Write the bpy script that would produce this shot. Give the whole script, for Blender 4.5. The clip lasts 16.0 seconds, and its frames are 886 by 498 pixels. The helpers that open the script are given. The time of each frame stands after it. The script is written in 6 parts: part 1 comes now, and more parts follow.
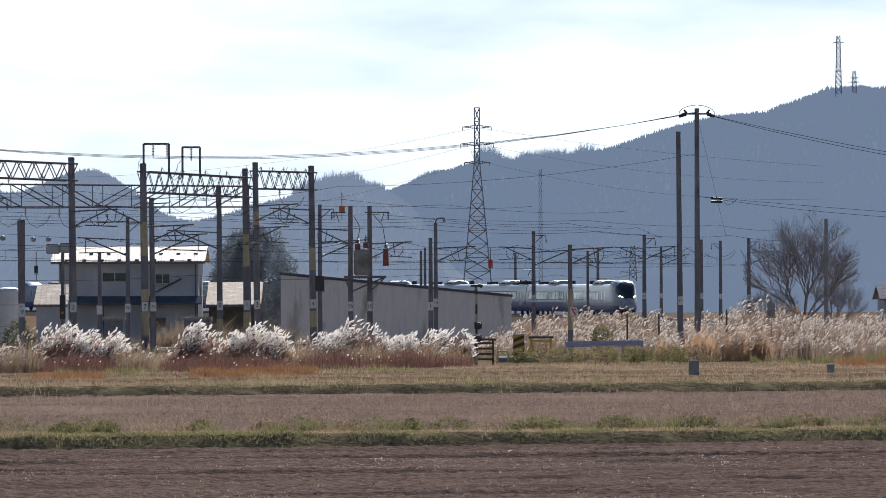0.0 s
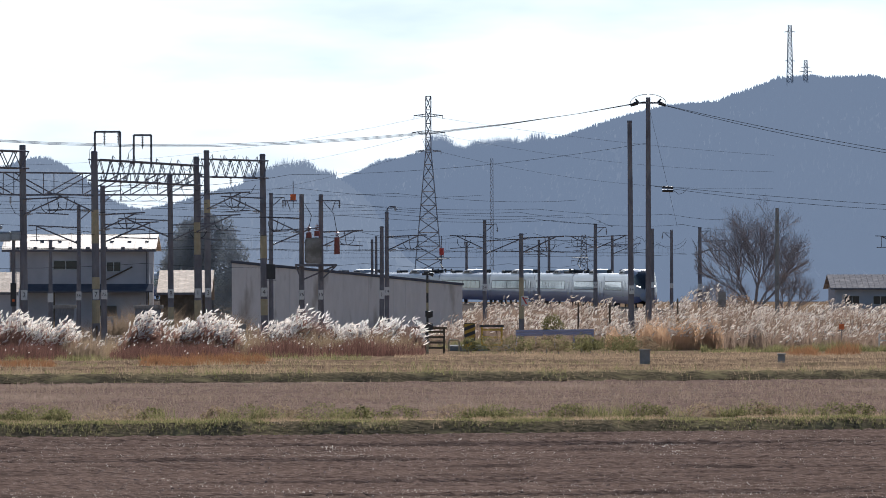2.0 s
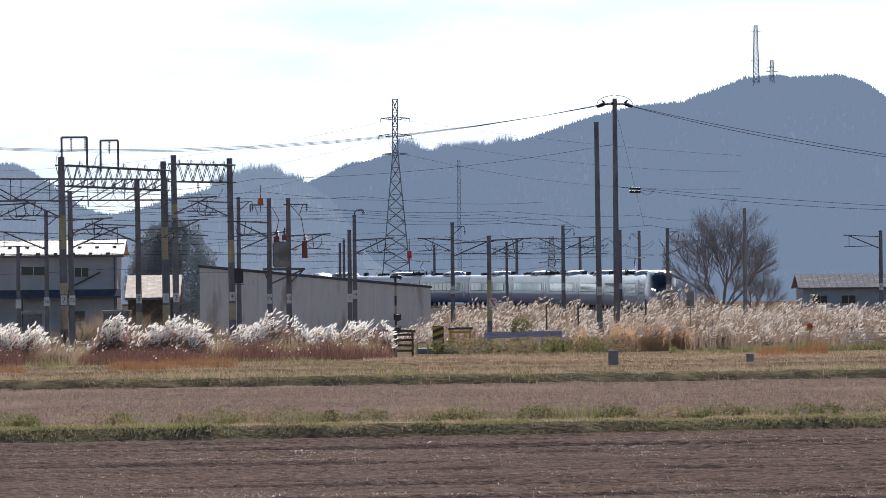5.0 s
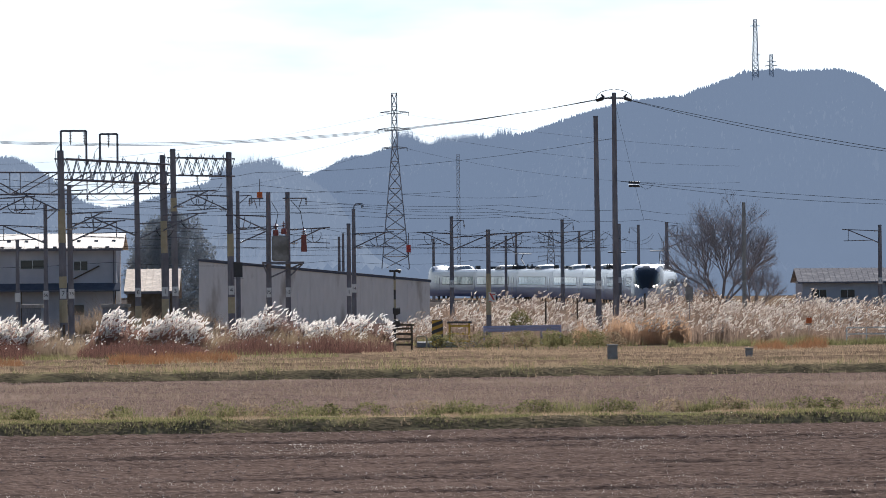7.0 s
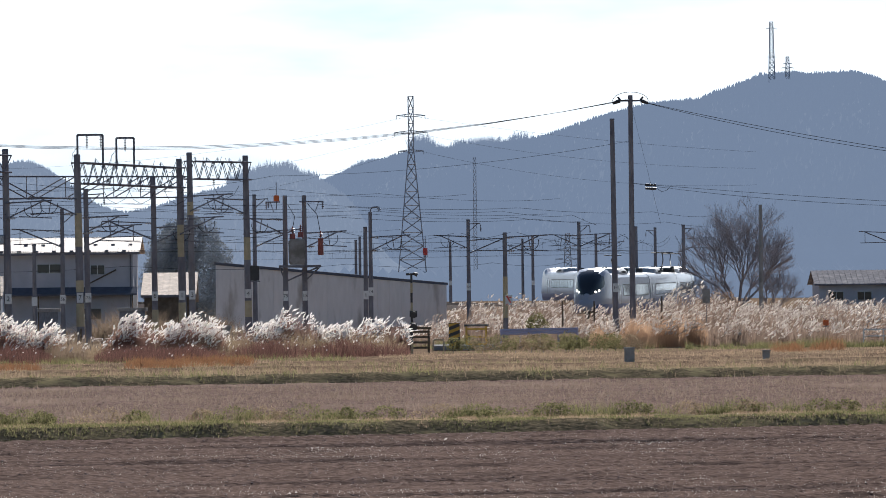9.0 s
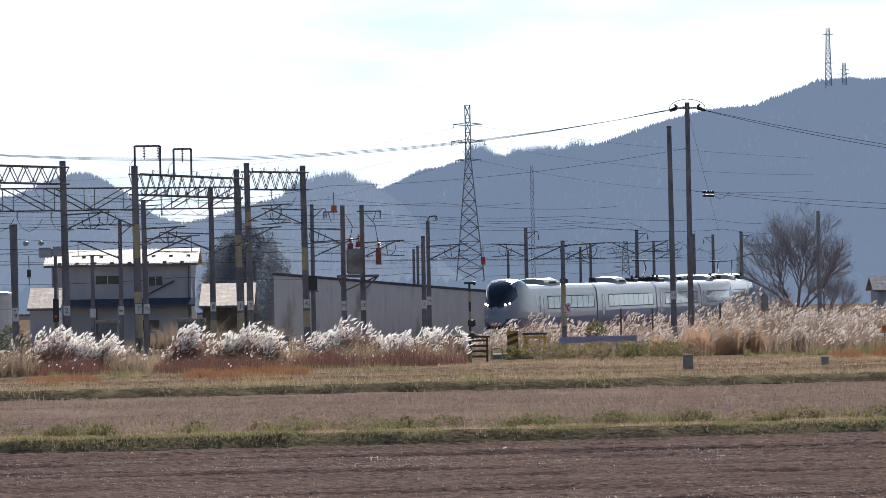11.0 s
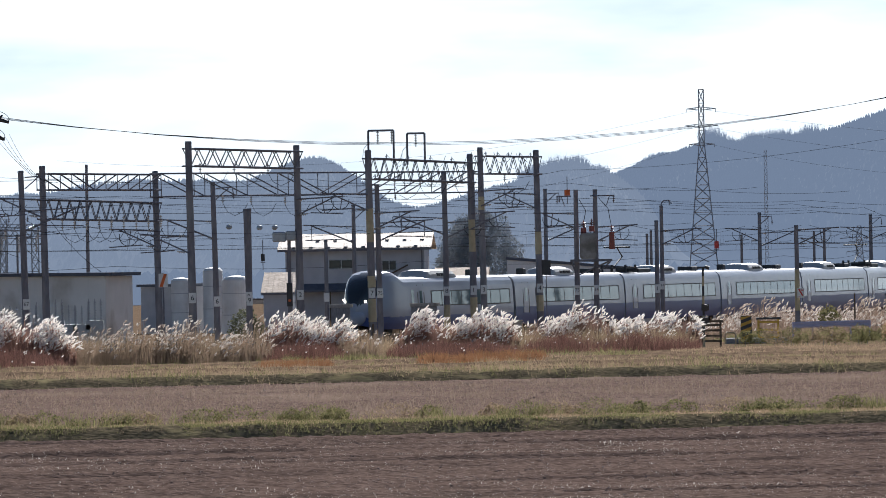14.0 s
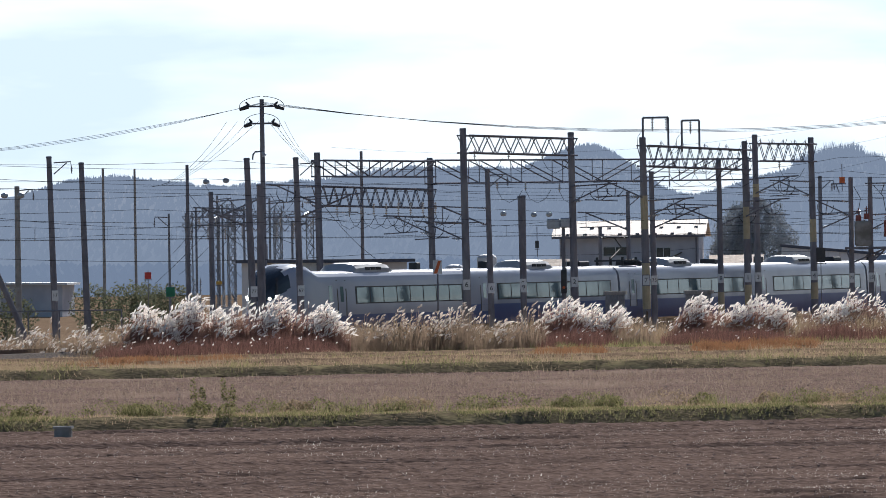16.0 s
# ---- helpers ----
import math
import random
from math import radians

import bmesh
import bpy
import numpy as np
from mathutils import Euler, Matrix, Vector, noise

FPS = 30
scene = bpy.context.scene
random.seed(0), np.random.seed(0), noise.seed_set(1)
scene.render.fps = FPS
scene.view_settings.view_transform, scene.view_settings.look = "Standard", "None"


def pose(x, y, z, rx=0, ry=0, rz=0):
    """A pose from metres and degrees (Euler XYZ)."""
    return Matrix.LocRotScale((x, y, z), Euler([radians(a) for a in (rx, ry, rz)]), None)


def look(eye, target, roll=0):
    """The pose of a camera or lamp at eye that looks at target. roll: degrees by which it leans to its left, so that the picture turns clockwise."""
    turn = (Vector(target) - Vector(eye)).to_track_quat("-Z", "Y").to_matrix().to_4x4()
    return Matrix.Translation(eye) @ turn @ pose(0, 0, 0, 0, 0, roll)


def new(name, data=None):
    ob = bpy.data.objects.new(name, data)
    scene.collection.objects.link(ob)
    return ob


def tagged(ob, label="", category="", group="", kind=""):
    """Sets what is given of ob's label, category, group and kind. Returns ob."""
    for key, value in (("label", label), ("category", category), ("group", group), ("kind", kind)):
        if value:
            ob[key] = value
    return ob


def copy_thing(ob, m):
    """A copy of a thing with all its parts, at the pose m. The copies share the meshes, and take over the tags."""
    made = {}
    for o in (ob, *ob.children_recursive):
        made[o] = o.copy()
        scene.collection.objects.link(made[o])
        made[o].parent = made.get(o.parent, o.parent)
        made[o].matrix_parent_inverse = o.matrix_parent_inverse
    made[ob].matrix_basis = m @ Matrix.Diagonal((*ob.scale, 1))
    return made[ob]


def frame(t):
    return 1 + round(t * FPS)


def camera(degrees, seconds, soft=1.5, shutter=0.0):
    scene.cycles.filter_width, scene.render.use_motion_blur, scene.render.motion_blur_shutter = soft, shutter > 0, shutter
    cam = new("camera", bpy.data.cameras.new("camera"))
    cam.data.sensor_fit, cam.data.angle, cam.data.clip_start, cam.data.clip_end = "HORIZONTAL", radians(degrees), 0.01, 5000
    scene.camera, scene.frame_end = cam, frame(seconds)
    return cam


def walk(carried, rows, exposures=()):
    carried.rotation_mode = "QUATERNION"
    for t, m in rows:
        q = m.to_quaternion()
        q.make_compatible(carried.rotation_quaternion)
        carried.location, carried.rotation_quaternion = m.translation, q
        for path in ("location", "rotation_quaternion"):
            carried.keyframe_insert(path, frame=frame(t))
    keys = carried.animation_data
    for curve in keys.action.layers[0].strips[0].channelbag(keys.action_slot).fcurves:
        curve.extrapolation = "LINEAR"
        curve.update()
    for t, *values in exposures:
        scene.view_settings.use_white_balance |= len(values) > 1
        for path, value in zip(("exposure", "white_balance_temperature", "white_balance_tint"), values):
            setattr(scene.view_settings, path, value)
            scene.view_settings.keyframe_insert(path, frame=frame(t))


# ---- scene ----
cam = camera(8.008, 16.0, soft=0.7)
EYE = 4.15
ROWS = [
    (0.0, 90.2670, 0.2000, 0.0009),
    (0.5, 90.2393, 0.1030, -0.1267),
    (1.0, 90.2169, 0.1053, -0.2365),
    (1.5, 90.2247, 0.1218, -0.3349),
    (2.0, 90.1622, 0.0832, -0.4416),
    (2.5, 90.1341, 0.1666, -0.4559),
    (3.0, 90.1528, 0.2330, -0.5076),
    (3.5, 90.1693, 0.3571, -0.6038),
    (4.0, 90.1874, 0.4837, -0.6599),
    (6.5, 90.1642, 0.5746, -0.7535),
    (7.0, 90.1298, 0.5103, -0.7394),
    (7.5, 90.0982, 0.4748, -0.7204),
    (8.0, 90.0753, 0.5057, -0.7008),
    (8.5, 90.1117, 0.5750, -0.6628),
    (11.0, 90.2470, 1.0565, -0.0627),
    (11.5, 90.2442, 1.0423, 0.2107),
    (12.0, 90.2331, 0.8535, 0.5803),
    (12.5, 90.2020, 0.8732, 0.8825),
    (13.0, 90.1734, 0.8275, 1.2423),
    (13.5, 90.1523, 0.9924, 1.6308),
    (14.0, 90.1439, 1.0221, 2.0495),
    (14.5, 90.1391, 0.9185, 2.6061),
    (15.0, 90.1220, 0.7250, 3.1608),
    (15.5, 90.0867, 0.7670, 3.8892),
    (16.0, 90.0674, 0.8934, 4.5322),
]
EXPOSURES = [(0.0, 0.56), (1.5, 0.58), (3.5, 0.68), (8.5, 0.7), (11.5, 0.7), (13.0, 0.64), (16.0, 0.62)]
walk(cam, [(t, pose(0, 0, EYE, rx, ry, rz)) for t, rx, ry, rz in ROWS], EXPOSURES)

# ---- light: low winter sun beyond the railway, hazy bright sky ----
SUN_AZ, SUN_EL = radians(7.0), radians(31)
sun_dir = Vector((math.sin(SUN_AZ) * math.cos(SUN_EL), math.cos(SUN_AZ) * math.cos(SUN_EL), math.sin(SUN_EL)))
sun = new("sun", bpy.data.lights.new("sun", "SUN"))
sun.data.energy, sun.data.angle, sun.data.color = 5.0, radians(0.6), (1.0, 0.95, 0.89)
sun.matrix_world = look((0, 0, 300), Vector((0, 0, 300)) - sun_dir)
world = bpy.data.worlds.new("sky")
scene.world = world
world.use_nodes = True
wn, wl = world.node_tree.nodes, world.node_tree.links
wn.clear()
sky = wn.new("ShaderNodeTexSky")
sky.sky_type, sky.sun_disc = "NISHITA", False
sky.sun_elevation, sky.sun_rotation = SUN_EL, SUN_AZ
sky.air_density, sky.dust_density, sky.ozone_density = 1.0, 0.6, 3.0
w_coord, w_map, w_noise, w_ramp = (wn.new("ShaderNode" + k) for k in ("TexCoord", "Mapping", "TexNoise", "ValToRGB"))
w_map.inputs["Scale"].default_value = (14, 14, 60)
w_map.inputs["Location"].default_value = (0.35, 0.0, 0.75)
w_noise.inputs["Scale"].default_value, w_noise.inputs["Detail"].default_value, w_noise.inputs["Roughness"].default_value = 1.0, 5.0, 0.5
w_ramp.color_ramp.elements[0].position, w_ramp.color_ramp.elements[1].position = 0.34, 0.52
w_ramp.color_ramp.elements[0].color, w_ramp.color_ramp.elements[1].color = (0, 0, 0, 1), (1, 1, 1, 1)
w_mix, w_bg, w_out = wn.new("ShaderNodeMix"), wn.new("ShaderNodeBackground"), wn.new("ShaderNodeOutputWorld")
w_mix.data_type = "RGBA"
w_pale = wn.new("ShaderNodeMix")
w_pale.data_type = "RGBA"
w_pale.inputs["A"].default_value, w_pale.inputs["B"].default_value = (10.2, 11.9, 13.2, 1), (14.1, 15.1, 15.7, 1)
wl.new(w_ramp.outputs["Color"], w_pale.inputs["Factor"])
wl.new(w_pale.outputs["Result"], w_mix.inputs["B"])
w_bg.inputs["Strength"].default_value = 0.05
wl.new(w_coord.outputs["Generated"], w_map.inputs["Vector"])
wl.new(w_map.outputs["Vector"], w_noise.inputs["Vector"])
wl.new(w_noise.outputs["Fac"], w_ramp.inputs["Fac"])
w_sep, w_dot, w_near, w_low, w_m1 = wn.new("ShaderNodeSeparateXYZ"), wn.new("ShaderNodeVectorMath"), wn.new("ShaderNodeMapRange"), wn.new("ShaderNodeMapRange"), wn.new("ShaderNodeMath")
w_dot.operation, w_m1.operation = "DOT_PRODUCT", "MULTIPLY"
w_dot.inputs[1].default_value = (math.sin(SUN_AZ), math.cos(SUN_AZ), 0)
for node, a, b, c, d in ((w_near, 0.6, 0.88, 0.0, 1.0), (w_low, 0.1, 0.4, 1.0, 0.0)):
    for key, val in zip(("From Min", "From Max", "To Min", "To Max"), (a, b, c, d)):
        node.inputs[key].default_value = val
wl.new(w_coord.outputs["Generated"], w_sep.inputs["Vector"])
wl.new(w_coord.outputs["Generated"], w_dot.inputs[0])
wl.new(w_dot.outputs["Value"], w_near.inputs["Value"])
wl.new(w_sep.outputs["Z"], w_low.inputs["Value"])
wl.new(w_near.outputs["Result"], w_m1.inputs[0])
wl.new(w_low.outputs["Result"], w_m1.inputs[1])
wl.new(w_m1.outputs["Value"], w_mix.inputs["Factor"])
wl.new(sky.outputs["Color"], w_mix.inputs["A"])
wl.new(w_mix.outputs["Result"], w_bg.inputs["Color"])
wl.new(w_bg.outputs["Background"], w_out.inputs["Surface"])
scene.view_settings.use_white_balance = True
scene.view_settings.white_balance_temperature = 6120


# ---- materials ----
def material(name, a, b=None, scale=4.0, rough=0.8, metal=0.0, bump=0.0, detail=6.0, spot=None, spot_scale=0.6, spot_at=0.6,
             stretch=(1, 1, 1), translucent=0.0, emit=None, emit_strength=0.0, island=0.0, objvar=0.0, spec=0.5):
    """Two colours mixed by grain, an optional third in larger stains, fine relief."""
    m = bpy.data.materials.new(name)
    m.use_nodes = True
    n, l = m.node_tree.nodes, m.node_tree.links
    p = n["Principled BSDF"]
    p.inputs["Roughness"].default_value, p.inputs["Metallic"].default_value = rough, metal
    p.inputs["Specular IOR Level"].default_value = 0.0 if rough >= 0.88 else spec
    b = b or tuple(c * 0.8 for c in a)
    co, mp, no, mx = n.new("ShaderNodeTexCoord"), n.new("ShaderNodeMapping"), n.new("ShaderNodeTexNoise"), n.new("ShaderNodeMix")
    mp.inputs["Scale"].default_value = stretch
    no.inputs["Scale"].default_value, no.inputs["Detail"].default_value = scale, detail
    ramp = n.new("ShaderNodeValToRGB")
    ramp.color_ramp.elements[0].position, ramp.color_ramp.elements[1].position = 0.32, 0.68
    mx.data_type = "RGBA"
    mx.inputs["A"].default_value, mx.inputs["B"].default_value = (*a, 1), (*b, 1)
    l.new(co.outputs["Object"], mp.inputs["Vector"])
    l.new(mp.outputs["Vector"], no.inputs["Vector"])
    l.new(no.outputs["Fac"], ramp.inputs["Fac"])
    fac = ramp.outputs["Color"]
    if island or objvar:
        src = n.new("ShaderNodeNewGeometry").outputs["Random Per Island"] if island else n.new("ShaderNodeObjectInfo").outputs["Random"]
        fm = n.new("ShaderNodeMix")
        fm.inputs[0].default_value = island or objvar
        l.new(fac, fm.inputs[2])
        l.new(src, fm.inputs[3])
        fac = fm.outputs[0]
    l.new(fac, mx.inputs["Factor"])
    out = mx.outputs["Result"]
    if spot:
        n2, r2, m2 = n.new("ShaderNodeTexNoise"), n.new("ShaderNodeValToRGB"), n.new("ShaderNodeMix")
        n2.inputs["Scale"].default_value, n2.inputs["Detail"].default_value = spot_scale, 4.0
        r2.color_ramp.elements[0].position, r2.color_ramp.elements[1].position = spot_at - 0.07, spot_at + 0.1
        m2.data_type = "RGBA"
        m2.inputs["B"].default_value = (*spot, 1)
        l.new(mp.outputs["Vector"], n2.inputs["Vector"])
        l.new(n2.outputs["Fac"], r2.inputs["Fac"])
        l.new(r2.outputs["Color"], m2.inputs["Factor"])
        l.new(out, m2.inputs["A"])
        out = m2.outputs["Result"]
    l.new(out, p.inputs["Base Color"])
    if bump:
        bp = n.new("ShaderNodeBump")
        bp.inputs["Strength"].default_value, bp.inputs["Distance"].default_value = min(1.0, bump), 0.05
        l.new(no.outputs["Fac"], bp.inputs["Height"])
        l.new(bp.outputs["Normal"], p.inputs["Normal"])
    if emit:
        p.inputs["Emission Color"].default_value, p.inputs["Emission Strength"].default_value = (*emit, 1), emit_strength
    if translucent:
        tr, ms = n.new("ShaderNodeBsdfTranslucent"), n.new("ShaderNodeMixShader")
        ms.inputs["Fac"].default_value = translucent
        l.new(out, tr.inputs["Color"])
        l.new(p.outputs["BSDF"], ms.inputs[1])
        l.new(tr.outputs["BSDF"], ms.inputs[2])
        l.new(ms.outputs["Shader"], n["Material Output"].inputs["Surface"])
    return m


M = {}
M["soil"] = material("tilled soil", (0.072, 0.049, 0.04), (0.178, 0.127, 0.105), 14.0, 0.95, bump=0.9, detail=10.0, spot=(0.058, 0.042, 0.036), spot_scale=1.1, spot_at=0.62, stretch=(0.35, 0.5, 1))
M["stubble"] = material("dry stubble field", (0.195, 0.137, 0.113), (0.108, 0.074, 0.062), 8.0, 0.95, bump=0.9, detail=9.0, spot=(0.235, 0.172, 0.135), spot_scale=0.16, stretch=(0.6, 0.5, 1))
M["meadow"] = material("rough dry ground", (0.235, 0.165, 0.11), (0.1, 0.07, 0.05), 2.2, 0.95, bump=0.9, detail=9.0, spot=(0.12, 0.1, 0.055), spot_scale=0.3, spot_at=0.66)
M["bank"] = material("grassy bank earth", (0.19, 0.15, 0.095), (0.07, 0.06, 0.038), 9.0, 0.95, bump=1.0, detail=9.0, spot=(0.24, 0.2, 0.11), spot_scale=1.6, stretch=(0.6, 1, 1))
M["ballast"] = material("ballast stone", (0.2, 0.17, 0.15), (0.1, 0.085, 0.075), 9.0, 0.95, bump=1.0)
M["asphalt"] = material("asphalt", (0.3, 0.29, 0.28), (0.24, 0.235, 0.23), 6.0, 0.9, bump=0.3)
M["rail"] = material("rusty rail steel", (0.16, 0.09, 0.06), (0.1, 0.06, 0.045), 8.0, 0.5, 0.6)
M["concrete_dark"] = material("weathered dark concrete", (0.26, 0.25, 0.265), (0.165, 0.158, 0.172), 3.0, 0.9, bump=0.3, spot=(0.28, 0.27, 0.27), spot_scale=0.8, stretch=(1, 1, 0.4))
M["concrete"] = material("pale concrete", (0.36, 0.35, 0.33), (0.28, 0.27, 0.25), 4.0, 0.9, bump=0.3, spot=(0.2, 0.19, 0.17), spot_scale=1.0)
M["band"] = material("faded yellow band paint", (0.5, 0.42, 0.27), (0.42, 0.35, 0.22), 4.0, 0.8)
M["steel_dark"] = material("dark painted steel", (0.22, 0.215, 0.235), (0.145, 0.142, 0.158), 5.0, 0.9)
M["galv"] = material("galvanised steel", (0.42, 0.44, 0.46), (0.32, 0.34, 0.36), 5.0, 0.45, 0.4)
M["steel_grey"] = material("weathered grey steel", (0.26, 0.27, 0.29), (0.18, 0.188, 0.205), 5.0, 0.88)
# grey steel made paler and bluer to give the far towers their haze
M["pylon_steel"] = material("grey pylon steel paled by haze", (0.34, 0.36, 0.4), (0.28, 0.3, 0.34), 1.0, 0.9)
M["wire"] = material("cable", (0.03, 0.03, 0.032), (0.05, 0.05, 0.05), 5.0, 0.9)
M["wire_metal"] = material("bare copper wire", (0.1, 0.095, 0.09), (0.07, 0.065, 0.06), 5.0, 0.9)
M["porcelain"] = material("porcelain insulator", (0.5, 0.5, 0.5), (0.3, 0.28, 0.27), 5.0, 0.25)
M["porcelain_red"] = material("red-brown transformer bushing", (0.3, 0.07, 0.05), (0.2, 0.05, 0.04), 5.0, 0.4)
M["orange"] = material("orange painted plate", (0.75, 0.16, 0.03), (0.6, 0.12, 0.03), 5.0, 0.5)
M["red"] = material("red sign paint", (0.6, 0.05, 0.04), (0.5, 0.05, 0.04), 4.0, 0.5)
M["white"] = material("white sign paint", (0.75, 0.75, 0.73), (0.62, 0.62, 0.6), 3.0, 0.6)
M["black"] = material("black paint", (0.04, 0.04, 0.042), (0.055, 0.055, 0.055), 3.0, 0.6)
M["yellow"] = material("yellow safety paint", (0.62, 0.36, 0.04), (0.5, 0.3, 0.05), 3.0, 0.6)
M["plumes"] = material("silver grass plumes", (0.98, 0.965, 0.94), (0.93, 0.88, 0.83), 3.0, 0.95, translucent=0.72, island=0.7)
M["plumes_tan"] = material("pale reed plumes", (0.95, 0.91, 0.86), (0.55, 0.475, 0.42), 3.0, 0.95, translucent=0.68, island=0.85)
M["stems_red"] = material("reddish grass stems", (0.37, 0.22, 0.175), (0.12, 0.07, 0.056), 0.5, 0.95, translucent=0.5, island=0.8)
M["stems_tan"] = material("straw coloured stems", (0.34, 0.25, 0.19), (0.1, 0.07, 0.055), 0.5, 0.95, translucent=0.5, island=0.85)
M["dry_grass"] = material("dry yellow grass", (0.46, 0.33, 0.22), (0.25, 0.18, 0.12), 0.4, 0.95, translucent=0.4, island=0.6)
M["rust_grass"] = material("rust coloured grass", (0.32, 0.16, 0.08), (0.16, 0.09, 0.052), 0.4, 0.95, translucent=0.4, island=0.7)
M["green_grass"] = material("green weeds", (0.075, 0.08, 0.034), (0.29, 0.26, 0.125), 0.4, 0.9, translucent=0.42, island=0.85)
# haze before the evergreens is mixed into this bluish grey leaf colour
M["foliage"] = material("evergreen foliage greyed by haze", (0.26, 0.285, 0.305), (0.33, 0.35, 0.37), 1.0, 0.95, translucent=0.15, island=0.6)
M["bark"] = material("bark", (0.33, 0.3, 0.3), (0.23, 0.205, 0.21), 4.0, 0.9)
# distance haze over the hills is a faint blue emission in the material
M["hill"] = material("glow-hazed wooded hill", (0.05, 0.052, 0.05), (0.012, 0.014, 0.016), 0.05, 1.0, stretch=(1, 0.3, 0.8), spot=(0.062, 0.055, 0.048), spot_scale=0.006, emit=(0.122, 0.155, 0.215), emit_strength=0.94)
M["hill_left"] = material("paler glow-hazed wooded hill", (0.05, 0.052, 0.05), (0.012, 0.014, 0.016), 0.05, 1.0, stretch=(1, 0.3, 0.8), spot=(0.062, 0.055, 0.048), spot_scale=0.006, emit=(0.137, 0.168, 0.223), emit_strength=0.98)
M["red_skirt"] = material("red-brown dead grass", (0.22, 0.118, 0.095), (0.06, 0.034, 0.029), 0.5, 0.95, translucent=0.4, island=0.85)
# the crowns carry the same blue emission as haze
M["hill_trees"] = material("glow-hazed crowns on the hill", (0.04, 0.042, 0.04), (0.014, 0.016, 0.018), 0.3, 1.0, island=0.8, emit=(0.12, 0.153, 0.214), emit_strength=0.94)
M["wall_grey"] = material("blue-grey house cladding", (0.48, 0.485, 0.515), (0.41, 0.415, 0.445), 1.2, 0.9, spot=(0.53, 0.53, 0.545), spot_scale=0.4)
M["wall_beige"] = material("beige corrugated wall", (0.74, 0.71, 0.68), (0.67, 0.645, 0.61), 0.8, 0.9, spot=(0.42, 0.38, 0.33), spot_scale=0.3)
M["roof_metal"] = material("pale sheet metal roof", (0.44, 0.355, 0.285), (0.31, 0.25, 0.2), 2.5, 0.7, 0.0, bump=0.5, spot=(0.6, 0.5, 0.4), spot_scale=1.2, spec=0.35)
M["roof_dark"] = material("dark sheet metal roof", (0.13, 0.14, 0.165), (0.1, 0.105, 0.125), 2.0, 0.9)
M["roof_tan"] = material("tan tiled roof", (0.6, 0.48, 0.38), (0.38, 0.3, 0.235), 6.0, 0.8, bump=0.6, spot=(0.7, 0.58, 0.47), spot_scale=1.6, spec=0.12)
M["glass"] = material("dark window glass", (0.03, 0.04, 0.045), (0.05, 0.06, 0.065), 1.0, 0.06)
M["tank"] = material("white tank paint", (0.62, 0.63, 0.64), (0.5, 0.5, 0.5), 1.0, 0.5)
# white paint toned blue-grey; the shade of its near side is in the colour
M["train_white"] = material("glossy white train paint with shade in it", (0.32, 0.345, 0.41), (0.29, 0.315, 0.375), 0.5, 0.22, spot=(0.28, 0.3, 0.36), spot_scale=0.4)
M["train_blue"] = material("deep blue train paint", (0.035, 0.075, 0.23), (0.028, 0.06, 0.19), 0.5, 0.4)
M["train_grey"] = material("grey roof equipment", (0.4, 0.4, 0.4), (0.32, 0.32, 0.32), 1.5, 0.5)
M["train_glass"] = material("tinted aqua train window", (0.14, 0.22, 0.23), (0.09, 0.145, 0.155), 0.7, 0.07, 0.2, spec=0.9)
M["train_dark"] = material("dark underframe", (0.05, 0.05, 0.05), (0.03, 0.03, 0.03), 2.0, 0.7)
M["windscreen"] = material("dark cab windscreen", (0.02, 0.026, 0.034), (0.03, 0.036, 0.046), 0.5, 0.05)
M["headlight"] = material("lit headlight", (1, 0.95, 0.85), (1, 0.95, 0.85), 1.0, 0.3, emit=(1.0, 0.88, 0.7), emit_strength=4.0)
M["guard"] = material("pale blue guard rail", (0.42, 0.42, 0.56), (0.36, 0.36, 0.48), 2.0, 0.6)
M["wood_old"] = material("weathered board", (0.16, 0.13, 0.1), (0.1, 0.08, 0.06), 3.0, 0.9)
M["rust_stems"] = material("orange-brown dead stems", (0.5, 0.33, 0.21), (0.28, 0.18, 0.115), 0.5, 0.95, translucent=0.6, island=0.6)
# pale flecks that imitate the sparkle of the tilled soil
M["straw"] = material("pale straw flecks as glints", (0.8, 0.73, 0.66), (0.2, 0.155, 0.125), 3.0, 0.95, translucent=0.5, island=0.95)
M["stubble_blades"] = material("cut stubble", (0.25, 0.19, 0.15), (0.15, 0.11, 0.085), 3.0, 0.95, translucent=0.5, island=0.8)
M["weed_brown"] = material("brown-green dead weeds", (0.34, 0.25, 0.17), (0.2, 0.155, 0.095), 0.5, 0.95, translucent=0.5, island=0.7)
M["clods"] = material("crumbled soil", (0.42, 0.325, 0.285), (0.1, 0.072, 0.06), 3.0, 0.95, island=0.85)
M["clods_pale"] = material("crumbled dry soil", (0.36, 0.285, 0.23), (0.17, 0.125, 0.1), 3.0, 0.95, island=0.8)
M["thin_stems"] = material("dead brown reed stems", (0.28, 0.2, 0.15), (0.14, 0.11, 0.07), 0.5, 0.95, translucent=0.5, island=0.7)
M["stems_brown"] = material("dull brown grass stems", (0.32, 0.205, 0.165), (0.1, 0.064, 0.053), 0.5, 0.95, translucent=0.5, island=0.8)
M["green_net"] = material("green sheet", (0.03, 0.22, 0.12), (0.02, 0.16, 0.09), 2.0, 0.7)
M["olive"] = material("olive shrub foliage", (0.09, 0.1, 0.06), (0.2, 0.2, 0.13), 1.0, 0.95, translucent=0.35, island=0.8)
